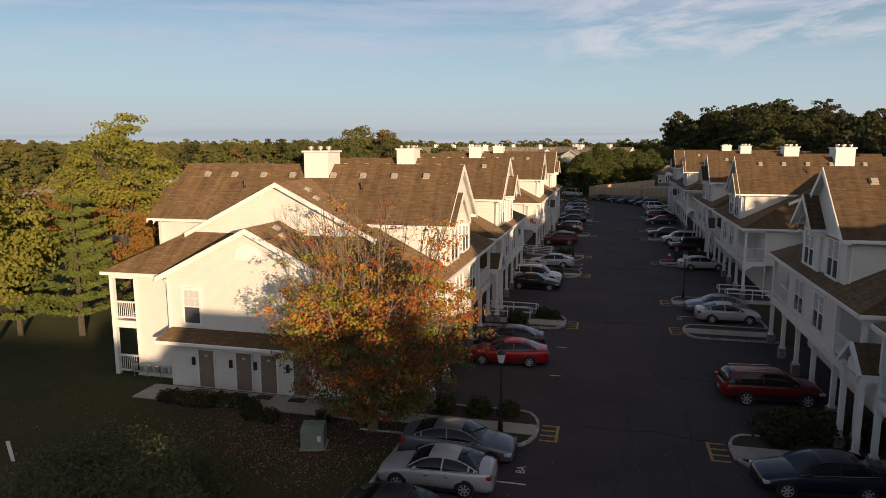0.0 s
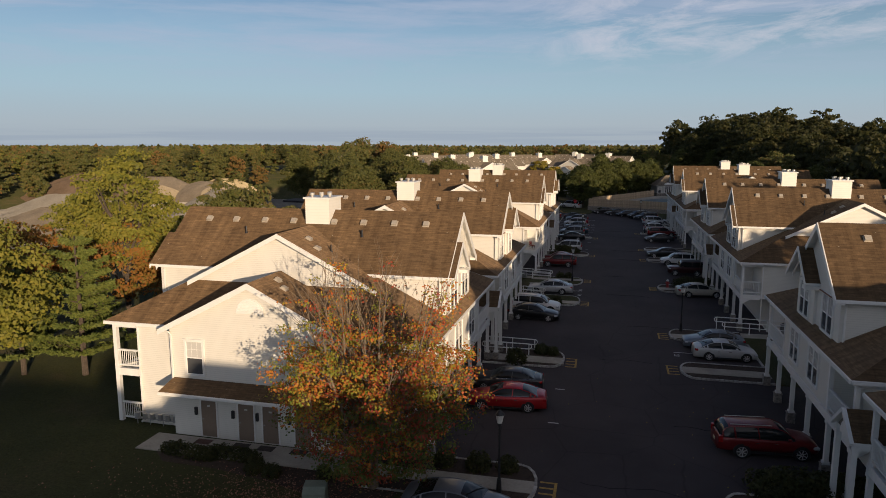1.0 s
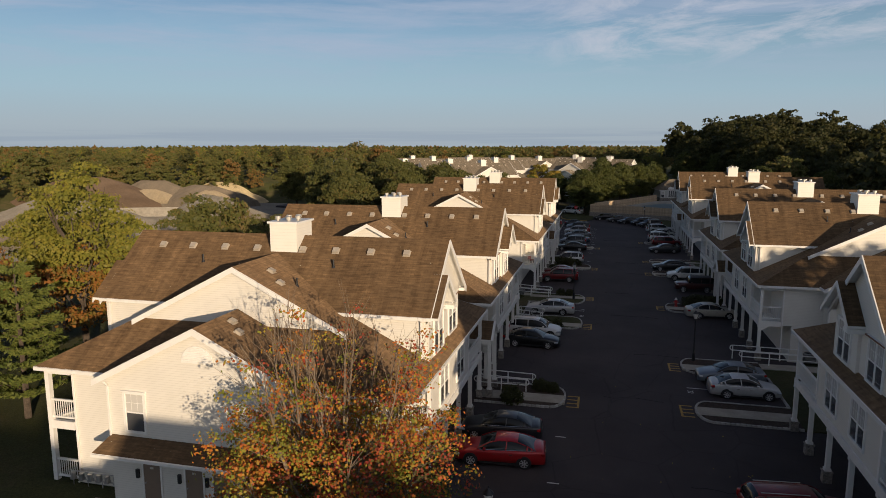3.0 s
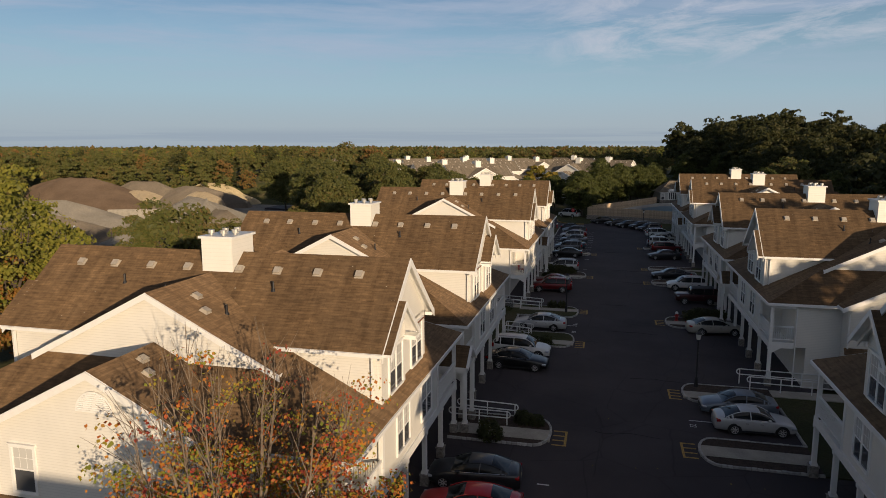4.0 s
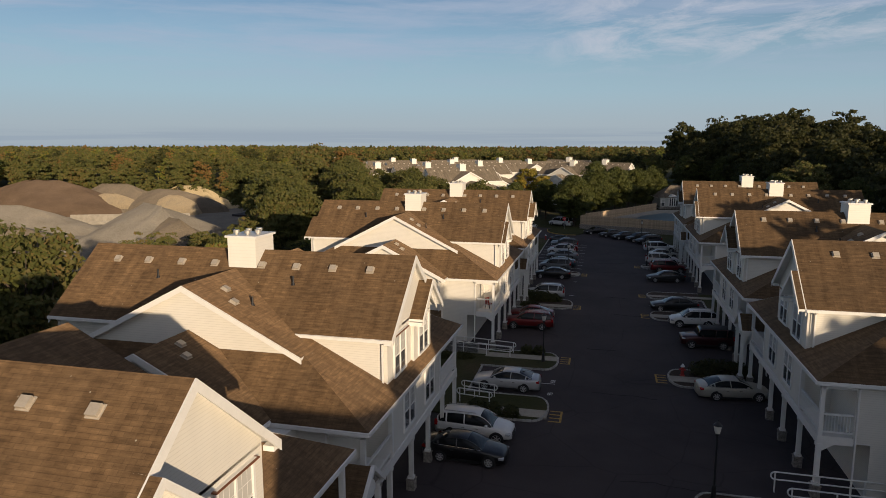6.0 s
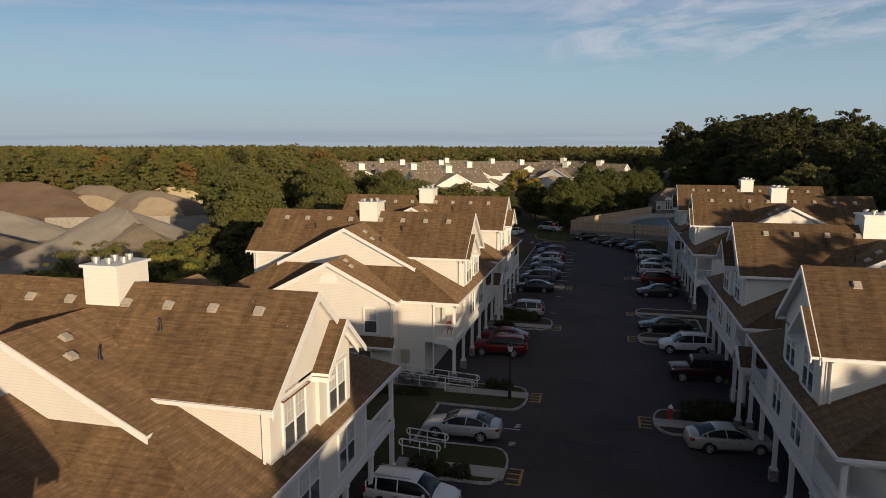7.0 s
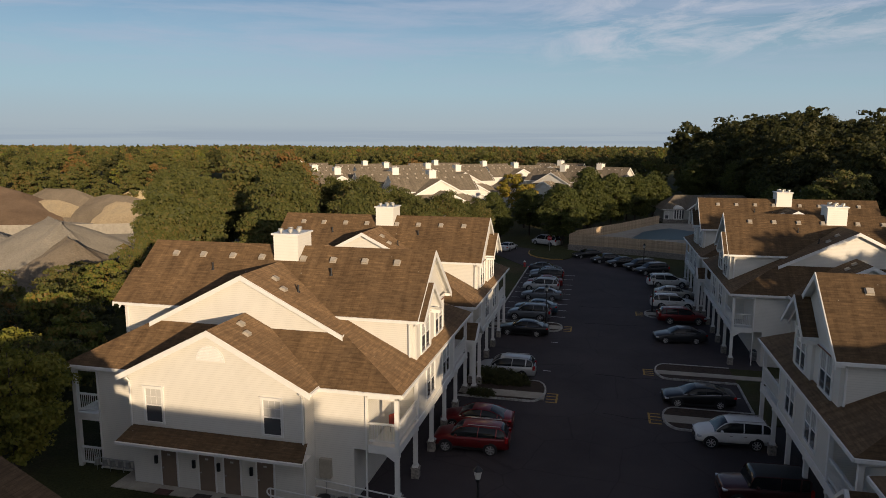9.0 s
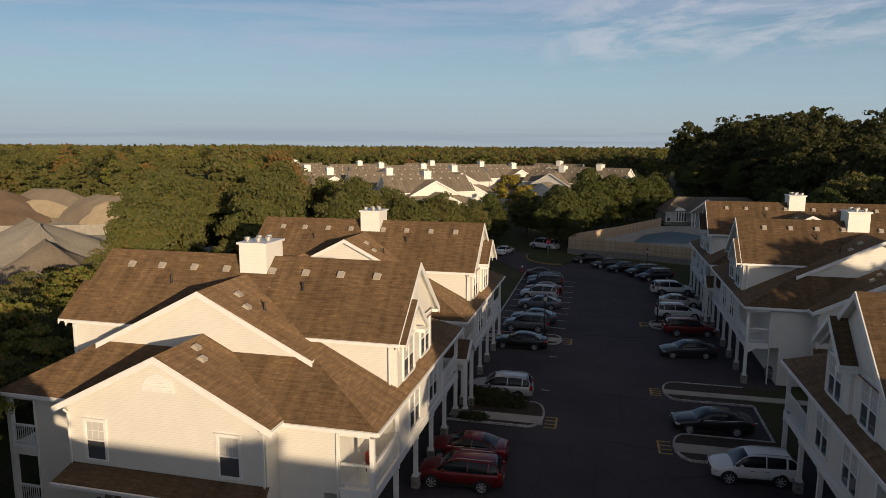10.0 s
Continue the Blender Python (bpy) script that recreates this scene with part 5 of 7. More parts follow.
def skeleton(bm, rng, height, base, radius, limbs, r=0.22, twigs=3):
    """Trunk, limbs and twigs; returns the twig ends."""
    ends = []
    p = Vector((0, 0, -0.1))
    pts = [p]
    for i in range(4):
        p = p + Vector((rng.uniform(-0.12, 0.12), rng.uniform(-0.12, 0.12), (base + (height - base) * 0.55) / 4))
        pts.append(p)
    for i in range(4):
        limb(bm, pts[i], pts[i + 1], r * (1 - 0.2 * i), r * (0.8 - 0.2 * i), 9)
    for k in range(limbs):
        f = rng.uniform(0.35, 1.0)
        a = pts[0].lerp(pts[4], f) if f < 1 else pts[4]
        j = min(3, int(f * 4))
        a = pts[j].lerp(pts[j + 1], f * 4 - j)
        ang = 6.28319 * (k * 0.381966 + rng.uniform(-0.05, 0.05))
        out = radius * rng.uniform(0.55, 0.95) * (1.15 - 0.5 * f)
        rise = (height - a.z) * rng.uniform(0.45, 0.95)
        b = a + Vector((math.cos(ang) * out, math.sin(ang) * out, rise))
        mid = a.lerp(b, 0.5) + Vector((math.cos(ang), math.sin(ang), 0)) * out * 0.12
        limb(bm, a, mid, r * 0.38, r * 0.24, 6)
        limb(bm, mid, b, r * 0.24, r * 0.07, 5)
        for _ in range(twigs):
            s = mid.lerp(b, rng.uniform(0.1, 0.9))
            e = s + Vector((rng.uniform(-1, 1), rng.uniform(-1, 1), rng.uniform(0.1, 1.2))) * radius * 0.26
            limb(bm, s, e, r * 0.11, r * 0.03, 4)
            ends.append(e)
        ends.append(b)
    return ends


def broad_tree(name, seed, height, base, radius, blobs, per, size, mat, label, limbs=9, hollow=0.55, tri=False):
    rng = np.random.default_rng(seed)
    t = thing(name, label, "tree", "trees round the lot")
    bm = bmesh.new()
    skeleton(bm, random.Random(seed), height * 0.93, base, radius * 0.8, limbs, r=0.05 + height * 0.017)
    part("trunk", bm, BARK, t, "grey-brown trunk and limbs")
    c, nrm, s = crown_cloud(rng, height, base, radius, blobs, per, size, hollow=hollow)
    crown = new("crown", leaf_mesh("crown", c, nrm, s, mat, rng, tri=tri))
    crown.parent = t
    return t


def pine_tree(seed, height, radius, label):
    """A white pine: whorls of level boughs with upturned tips, narrowing upwards."""
    rng = np.random.default_rng(seed)
    t = thing("pine_tree", label, "tree", "trees round the lot")
    bm = bmesh.new()
    limb(bm, (0, 0, -0.1), (0, 0, height * 0.97), 0.22, 0.03, 9)
    cs, ns, ss = [], [], []
    z = 1.6
    while z < height * 0.97:
        f = 1 - (z - 1.6) / (height - 1.6)
        reach = radius * (0.25 + 0.75 * f ** 0.8)
        for k in range(8):
            ang = rng.uniform(0, 6.283)
            ln = reach * rng.uniform(0.55, 1.15)
            d = Vector((math.cos(ang), math.sin(ang), 0))
            a, b = Vector((0, 0, z)), Vector((0, 0, z + ln * 0.26)) + d * ln
            limb(bm, a, b, 0.05, 0.012, 4)
            n = int(300 * ln / radius) + 30
            u = rng.uniform(0.2, 1.03, n)
            side = rng.normal(0, 0.15, n) * (1.35 - u) * ln * 0.9
            px = d.x * ln * u - d.y * side
            py = d.y * ln * u + d.x * side
            pz = z + ln * 0.26 * u ** 1.4 + rng.normal(0.03, 0.075, n)
            cs.append(np.stack([px, py, pz], 1))
            ns.append(np.stack([d.x * 0.3 * np.ones(n), d.y * 0.3 * np.ones(n), np.ones(n)], 1))
            ss.append(rng.uniform(0.09, 0.18, n))
        z += rng.uniform(0.75, 1.05)
    part("trunk", bm, BARK, t, "straight grey trunk with boughs")
    crown = new("crown", leaf_mesh("crown", np.concatenate(cs), np.concatenate(ns), np.concatenate(ss), LEAF_PINE, rng, 2.6))
    crown.parent = t
    return t


def stand(tree, i, m):
    """The first of a row is the tree itself, the rest are copies."""
    if i == 0:
        tree.matrix_basis = m
    else:
        copy_thing(tree, m)


# the turning maple before the first building
MAPLE_WIDTH = [(0.9, 0.9), (1.6, 2.5), (2.6, 3.7), (4.4, 4.9), (6.0, 5.0), (8.0, 4.5), (9.5, 3.9), (10.6, 3.2), (12.0, 2.0)]


def maple():
    rng = np.random.default_rng(5)
    rr = random.Random(11)
    t = thing("maple_tree", "maple in autumn, red and orange leaves thinning to bare top twigs", "tree", "trees round the lot")
    bm = bmesh.new()
    limb(bm, (0, 0, -0.1), (0.05, 0.03, 1.5), 0.26, 0.20, 10)
    limb(bm, (0.05, 0.03, 1.5), (0.0, 0.0, 3.2), 0.20, 0.13, 9)
    way = []                                              # points along the limbs, for the twigs
    for k in range(42):
        z0 = rr.uniform(1.3, 3.2)
        top = rr.choice((2.8, 4.0, 5.2, 6.4, 7.4, 8.2, 8.8, 9.2, 9.6, 10.0)) + rr.uniform(-0.5, 0.5)
        ang = 6.28319 * k * 0.381966
        w = lerp_table(MAPLE_WIDTH, top) * rr.uniform(0.55, 0.9)
        a = Vector((0, 0, z0))
        b = Vector((math.cos(ang) * w + 0.06 * top, math.sin(ang) * w * (0.78 if math.sin(ang) > 0 else 1.0), max(top, z0 + 0.9)))
        prev, r0 = a, 0.085
        for i in range(1, 7):
            f = i / 6
            p = a.lerp(b, f)
            bow = math.sin(f * math.pi) * 0.16 * w
            p += Vector((math.cos(ang) * bow + rr.uniform(-0.08, 0.08), math.sin(ang) * bow + rr.uniform(-0.08, 0.08), -bow * 0.5))
            r1 = 0.085 * (1 - f) + 0.012
            limb(bm, prev, p, r0, r1, 6)
            if i > 1:
                way.append((prev.lerp(p, 0.5), p - prev))
                way.append((p, p - prev))
            prev, r0 = p, r1
    ends = []
    for p, d in way:
        for _ in range(4):
            out = Vector((p.x, p.y, 0)).normalized() if p.xy.length > 0.1 else Vector((0, 0, 0))
            e = p + d.normalized() * rr.uniform(0.2, 0.7) + out * rr.uniform(0.0, 0.7) + Vector((rr.uniform(-0.7, 0.7), rr.uniform(-0.7, 0.7), rr.uniform(0.0, 0.8)))
            if p.z > 6.8:
                e += Vector((0, 0, rr.uniform(0.1, 0.7)))
            if e.xy.length < lerp_table(MAPLE_WIDTH, e.z) * 1.05 and e.y < 3.0:
                limb(bm, p, e, 0.012, 0.004, 4)
                ends.append(np.array(e))
    part("trunk", bm, BARK_MAPLE, t, "grey-tan trunk with many rising limbs and bare twigs")
    for k in range(760):                                  # leafy ends of the lower crown and the middle
        h = rng.uniform(1.0, 4.4) if k % 3 else rng.uniform(4.0, 7.4)
        w = lerp_table(MAPLE_WIDTH, h)
        ang, q = rng.uniform(0, 6.283), math.sqrt(rng.uniform(0.25, 1))
        ends.append(np.array([math.cos(ang) * w * q + 0.35, min(math.sin(ang) * w * q, 2.7), h]))
    sets = {"green": [], "red": [], "orange": [], "lime": []}
    for p in ends:
        h = p[2] + rng.normal(0, 0.45)
        full = np.clip((11.4 - h) / 4.6, 0.0, 1.0)
        if rng.uniform() > 0.04 + (0.50 if h > 3.5 else 0.42) * full or h > 10.5:
            continue
        k = int(rng.uniform(16, 60) * (0.35 + 0.65 * full))
        q = rng.normal(0, 1, (k, 3))
        mood = rng.uniform() + 0.04 * p[0]
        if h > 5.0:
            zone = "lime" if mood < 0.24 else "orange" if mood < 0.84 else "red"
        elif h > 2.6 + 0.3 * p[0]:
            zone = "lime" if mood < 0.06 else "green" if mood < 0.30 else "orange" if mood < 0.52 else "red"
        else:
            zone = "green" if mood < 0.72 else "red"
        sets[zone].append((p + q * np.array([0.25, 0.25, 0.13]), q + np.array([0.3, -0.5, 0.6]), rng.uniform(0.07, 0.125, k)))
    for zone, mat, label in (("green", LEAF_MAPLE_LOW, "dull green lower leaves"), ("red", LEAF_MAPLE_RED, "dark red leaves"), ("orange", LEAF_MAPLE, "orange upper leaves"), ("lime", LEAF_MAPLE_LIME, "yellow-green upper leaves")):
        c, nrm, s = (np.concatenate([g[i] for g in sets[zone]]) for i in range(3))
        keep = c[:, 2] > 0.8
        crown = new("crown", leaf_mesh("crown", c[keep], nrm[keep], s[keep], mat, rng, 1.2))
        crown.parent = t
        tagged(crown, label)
    t.matrix_basis = at(-10.2, 28.0)
    return t


maple()

# trees behind the first building
T_A = broad_tree("tree", 21, 15.3, 5.0, 4.7, 105, 105, 0.20, LEAF_GREEN, "tall open tree, green above and rust below, behind the building", 14, 0.45)
c, nrm, size = crown_cloud(np.random.default_rng(210), 9.6, 1.8, 4.9, 46, 120, 0.19, hollow=0.5)
low_crown = new("crown", leaf_mesh("crown", c, nrm, size, LEAF_RUST, np.random.default_rng(211)))
low_crown.parent = T_A
tagged(low_crown, "rust and yellow lower leaves")
T_A.matrix_basis = at(-38.7, 47.35)
T_B = broad_tree("tree", 22, 11.5, 2.0, 4.6, 140, 130, 0.19, LEAF_GREEN, "dense green tree on the lawn behind the building", 9)
T_B.matrix_basis = at(-37.36, 32.31)
T_C = broad_tree("tree", 23, 10.0, 2.2, 4.4, 110, 120, 0.19, LEAF_RUST, "rust-coloured tree turning for autumn", 10, 0.4)
T_C.matrix_basis = at(-45.75, 44.31)
copy_thing(T_C, at(-37.7, 52.5, 0, 70, 0.8))
copy_thing(T_B, at(-40.6, 27.13, 0, 130, 1.0))
copy_thing(T_A, at(-49.09, 56.26, 0, 200, 0.85))
pine = pine_tree(31, 10.2, 3.7, "white pine with layered blue-green boughs")
pine.matrix_basis = at(-35.5, 38.52)
copy_thing(pine, at(-39.76, 37.52, 0, 100, 0.85))
T_D = broad_tree("tree", 24, 12.2, 1.4, 4.6, 130, 100, 0.25, LEAF_WOODS, "round green tree beside the gravel yard", 10, tri=True)
T_D.matrix_basis = at(-37.95, 63.37)
T_E = broad_tree("tree", 25, 7.5, 0.6, 3.6, 34, 90, 0.30, LEAF_OLIVE, "low yellowing tree in the hedge belt", 7, 0.4, True)
for i, (x, y, s) in enumerate(((-34.19, 74.58, 0.8), (-39.38, 79.74, 1.0), (-35.14, 87.09, 0.75), (-38.2, 94.23, 0.9), (-33.97, 102.29, 0.7), (-36.94, 109.01, 0.95), (-44.73, 69.58, 1.0), (-46.66, 85.95, 1.1), (-45.45, 99.39, 1.0))):
    stand(T_E, i, at(x, y, 0, 40 * i, s))
T_J = broad_tree("tree", 29, 8.7, 0.3, 3.0, 130, 130, 0.16, LEAF_GREEN, "dense dark green tree beside the corner porch", 8, 0.4)
T_J.matrix_basis = at(-28.9, 79.6)
T_F = broad_tree("tree", 26, 15.5, 1.5, 6.2, 210, 110, 0.29, LEAF_WOODS, "large broad green tree at the wood's edge", 10, tri=True)
spots = [(-78, 165, 0.9), (-62, 151, 0.88), (-36, 124, 0.82), (-45, 118, 0.9), (-30, 133, 0.80), (-41, 135, 0.95), (-52, 128, 1.0), (-33, 146, 0.85), (-47, 146, 1.0), (-26, 150, 0.72), (-58, 140, 1.0), (-38, 158, 0.9), (-25, 163, 0.72), (-52, 160, 1.0), (-42, 170, 0.82), (-35, 169, 0.74), (-48, 172, 0.84), (-30, 164, 0.66), (-57, 172, 0.9), (-63, 182, 0.9), (-21, 170, 0.6)]
for i, (x, y, s) in enumerate(spots):
    stand(T_F, i, at(x, y, 0, 53 * i, s))
T_G = broad_tree("tree", 27, 12.5, 0.5, 4.9, 170, 95, 0.28, LEAF_OLIVE_DARK, "dark green tree by the far bend of the drive", 9, tri=True)
for i, (x, y, s) in enumerate(((-5.6, 173.6, 0.84), (-6.5, 186, 0.95), (-13, 188, 0.85), (-20, 184, 0.8), (-1.0, 192, 0.95), (-8, 199, 0.9), (-17.5, 178.5, 0.62))):
    stand(T_G, i, at(x, y, 0, 71 * i, s))
for i, (x, y, s) in enumerate(((-5.8, 182.5, 0.95), (-1.5, 192.5, 1.1), (3.2, 201, 1.1), (8.6, 210.5, 1.05), (-2, 205, 1.2), (13, 219, 1.0))):
    copy_thing(T_G, at(x, y, 0, 49 * i, s))
for i, (x, y, s) in enumerate(((7, 222, 0.95), (14, 233, 1.05), (24, 237, 1.1), (33, 229, 1.0), (38, 216, 1.05))):
    copy_thing(T_G, at(x, y, hill(x, y) - 0.1, 83 * i, s))
T_H = broad_tree("tree", 28, 10.0, 1.8, 3.6, 40, 80, 0.34, LEAF_YELLOW, "yellow autumn tree among the far houses", 8, 0.4, True)
for i, (x, y, s) in enumerate(((-15.5, 200, 1.0), (-22, 226, 1.1), (-28, 188, 0.62), (-3, 262, 1.2))):
    stand(T_H, i, at(x, y, 0, 71 * i, s))
# mostly the darker-leaved tree: the hill foot's shade put into leaf colour
for i, (x, y, s) in enumerate(((31, 158, 1.05), (37, 166, 1.1), (44, 160, 1.0), (52, 156, 1.1), (40, 176, 1.1), (60, 165, 1.05), (30, 176, 0.95), (69, 158, 1.0))):
    copy_thing(T_D if i % 4 == 1 else T_G, at(x, y, hill(x, y) - 0.1, 61 * i, s * 1.08))


# ---- woods ----
def wood_templates(mat_seed, blobs, per, size, h0=13, h1=17, r0=4.2, r1=5.6):
    """A few crowns for woods, each whole and as its upper part alone."""
    out = []
    for k in range(6):
        rng = np.random.default_rng(mat_seed + k)
        h = rng.uniform(h0, h1)
        c, nrm, s = crown_cloud(rng, h, h * 0.06, rng.uniform(r0, r1), blobs, per, size, hollow=0.6)
        out.append((c, nrm, s, c[:, 2] > h * 0.5))
    return out


def wood(name, places, templates, mat, label, seed, tall=lambda x, y: False):
    """A stand of trees as one object: copies of a few crowns, turned and scaled; inner trees keep their tops alone."""
    rng = np.random.default_rng(seed)
    cs, ns, ss = [], [], []
    for x, y, z, f in places:
        c, nrm, s, top = templates[rng.integers(len(templates))]
        if tall(x, y):
            c, nrm, s = c[top], nrm[top], s[top]
        a = rng.uniform(0, 6.283)
        rot = np.array([[math.cos(a), -math.sin(a), 0], [math.sin(a), math.cos(a), 0], [0, 0, 1]])
        cs.append((c * f) @ rot.T + np.array([x, y, z]))
        ns.append(nrm @ rot.T)
        ss.append(s * f)
    pick = rng.uniform(0, 1, len(cs))
    for lo, hi, m in ((0.0, 0.66, mat), (0.66, 0.76, LEAF_TURNED), (0.76, 0.88, LEAF_OLIVE), (0.88, 1.0, LEAF_DARK)) if mat is LEAF_WOODS else ((0.0, 1.0, mat),):
        ids = [i for i in range(len(cs)) if lo <= pick[i] < hi]
        if ids:
            me = leaf_mesh(name, *(np.concatenate([g[i] for i in ids]) for g in (cs, ns, ss)), m, rng, 1.25, tri=True)
            tagged(new(name, me), label, "woods", kind="stuff")


def scatter(seed, x0, x1, y0, y1, step, keep):
    rng = random.Random(seed)
    out = []
    y = y0
    while y < y1:
        x = x0 + rng.uniform(0, step)
        while x < x1:
            px, py = x + rng.uniform(-0.4, 0.4) * step, y + rng.uniform(-0.4, 0.4) * step
            if keep(px, py):
                out.append((px, py, hill(px, py) - 0.2, rng.uniform(0.78, 1.12)))
            x += step
        y += step
    return out


def quarry(x, y):
    return -215 < x < -62 - 0.12 * (y - 130) and 95 < y < 262 + 0.05 * (x + 130)


def estate(x, y):
    return -150 < x < 24 and 172 < y < 345 and y > 172 + max(0, (-42 - x)) * 0.62


NEAR_T = wood_templates(100, 100, 42, 0.38)
MID_T = wood_templates(200, 52, 20, 0.66)
FAR_T = wood_templates(300, 20, 10, 1.4)
LAST_T = wood_templates(400, 9, 9, 2.6)
BELT_T = wood_templates(500, 60, 40, 0.23, 5.0, 8.5, 2.3, 3.6)
inner = lambda x, y: True


def shorter(places, f):
    return [(x, y, z, g * f) for x, y, z, g in places]


near_w = scatter(1, -95, -52, 150, 260, 7.2, lambda x, y: not quarry(x, y) and not estate(x, y) and x > -62 - 0.12 * (y - 130))
wood("woods", near_w, NEAR_T, LEAF_WOODS, "mixed green woods between the lot and the gravel yard", 1)
belt_w = [(x, y, z, f * 0.78) for x, y, z, f in scatter(9, -66, -31, 66, 130, 5.2, lambda x, y: y > 66 + max(0.0, -52 - x) * 1.5)]
wood("hedgerow", belt_w, BELT_T, LEAF_WOODS, "belt of bushes and low trees between the building and the gravel yard", 9)
# added stand that keeps the low sun off the hill
screen_w = scatter(15, 62, 100, 150, 235, 7.5, lambda x, y: True)
wood("woods", shorter(screen_w, 1.2), MID_T, LEAF_DARK, "tall woods added east of the hill to shade it", 15, inner)
# trees of the added ridge, there only for their shadow
ridge_w = scatter(14, 95, 205, 118, 250, 9.5, lambda x, y: math.hypot((x - 150) / 62, (y - 185) / 75) < 0.95)
wood("woods", shorter(ridge_w, 1.15), MID_T, LEAF_DARK, "woods on an unseen ridge, added to shade the hill", 14, inner)
hill_w = scatter(2, 8, 125, 172, 362, 8.6, lambda x, y: x > 2 + 0.1 * (y - 50) and (hill(x, y) > 0.4 or (x > 42 and y < 240)) and not (x < 36 and y < 232) and math.hypot(x, y - 60) < 330)
front = [p for p in hill_w if math.hypot(p[0], p[1] - 60) < 195]
back = [p for p in hill_w if math.hypot(p[0], p[1] - 60) >= 195]
wood("woods", shorter(front, 1.06), NEAR_T, LEAF_DARK, "wooded hill, its shade put into darker leaves", 2)
wood("woods", shorter(back, 1.08), MID_T, LEAF_DARK, "woods on the hill's far slope, shade put into darker leaves", 12, inner)
quarry_w = scatter(3, -330, -95, 255, 420, 9.2, lambda x, y: not quarry(x, y) and not estate(x, y))
wood("woods", shorter(quarry_w, 0.88), MID_T, LEAF_WOODS, "olive woods behind the gravel yard", 3, lambda x, y: y > 295)
north_w = scatter(4, -100, 160, 340, 430, 9.0, lambda x, y: not estate(x, y) and hill(x, y) < 0.4)
wood("woods", shorter(north_w, 0.86), MID_T, LEAF_WOODS, "green woods behind the far houses", 4, lambda x, y: y > 365)
west_w = scatter(5, -330, -215, 60, 260, 10.0, lambda x, y: not quarry(x, y))
wood("woods", shorter(west_w, 0.9), MID_T, LEAF_WOODS, "olive woods beside the gravel yard", 5, lambda x, y: x < -245)
far_w = scatter(6, -1150, 430, 425, 1000, 18.0, lambda x, y: -1.1 * y - 30 < x < 0.42 * y + 10)
wood("woods", shorter(far_w, 0.78), FAR_T, LEAF_WOODS, "far woods to the horizon, green and brown", 6, inner)
# added trees, spaced and sized for the shade they throw on the lot
east_w = [(x, y, z, f * 0.3 + 0.38 if y < 12 and x < 52 else f * 0.5 + 0.52) for x, y, z, f in scatter(7, 41, 76, -75, 155, 6.6, lambda x, y: hill(x, y) < 0.4)]
wood("woods", east_w, MID_T, LEAF_DARK, "woods added behind the buildings to shade them", 7)
far2 = scatter(8, -2900, 1150, 1000, 2600, 42.0, lambda x, y: -1.1 * y < x < 0.42 * y + 10)
far2 += scatter(13, -1200, -330, 150, 1000, 34.0, lambda x, y: x < -330 and (y < 425 or x < -1.1 * y - 30) and x > -1.45 * y)
wood("woods", [(x, y, z - 9 + 10 * max(0.0, noise.noise((x / 420, y / 900, 4.2))), f * 1.35) for x, y, z, f in far2], LAST_T, LEAF_WOODS, "furthest woods along the horizon", 8)


# ---- gravel yard ----
def earth_material(name, stops, scale=0.12):
    m, n, l, b = material(name, 0.95, 0.0, 0.15)
    tc = n.new("ShaderNodeTexCoord")
    a = node(n, "ShaderNodeTexNoise", Scale=scale, Detail=9.0, Roughness=0.65)
    f = node(n, "ShaderNodeTexNoise", Scale=scale * 30, Detail=5.0)
    run = n.new("ShaderNodeMapping")
    run.inputs["Scale"].default_value = (1, 1, 0.15)
    l.new(tc.outputs["Object"], run.inputs[0])
    l.new(run.outputs[0], a.inputs["Vector"])
    l.new(tc.outputs["Object"], f.inputs["Vector"])
    col = ramp(n, l, a.outputs[0], stops)
    col = mix(n, l, 1.0, col, ramp(n, l, f.outputs[0], [(0.3, (0.8,) * 3), (0.7, (1.2,) * 3)]), "MULTIPLY")
    l.new(col, b.inputs["Base Color"])
    bump(n, l, b, f.outputs[0], 0.6, 0.3)
    return m


GRAVEL = earth_material("gravel_grey", [(0.3, (0.15, 0.137, 0.117)), (0.6, (0.205, 0.188, 0.16)), (0.8, (0.26, 0.23, 0.19))])
SAND = earth_material("sand_tan", [(0.3, (0.22, 0.18, 0.13)), (0.55, (0.30, 0.245, 0.165)), (0.8, (0.17, 0.15, 0.12))])
GRAVEL_DULL = earth_material("gravel_dull", [(0.3, (0.115, 0.096, 0.075)), (0.6, (0.165, 0.138, 0.106)), (0.8, (0.22, 0.18, 0.13))])
SAND_PALE = earth_material("sand_pale", [(0.3, (0.32, 0.26, 0.16)), (0.7, (0.44, 0.36, 0.22))])
SOIL = earth_material("brown_soil", [(0.3, (0.085, 0.06, 0.042)), (0.7, (0.14, 0.10, 0.07))])


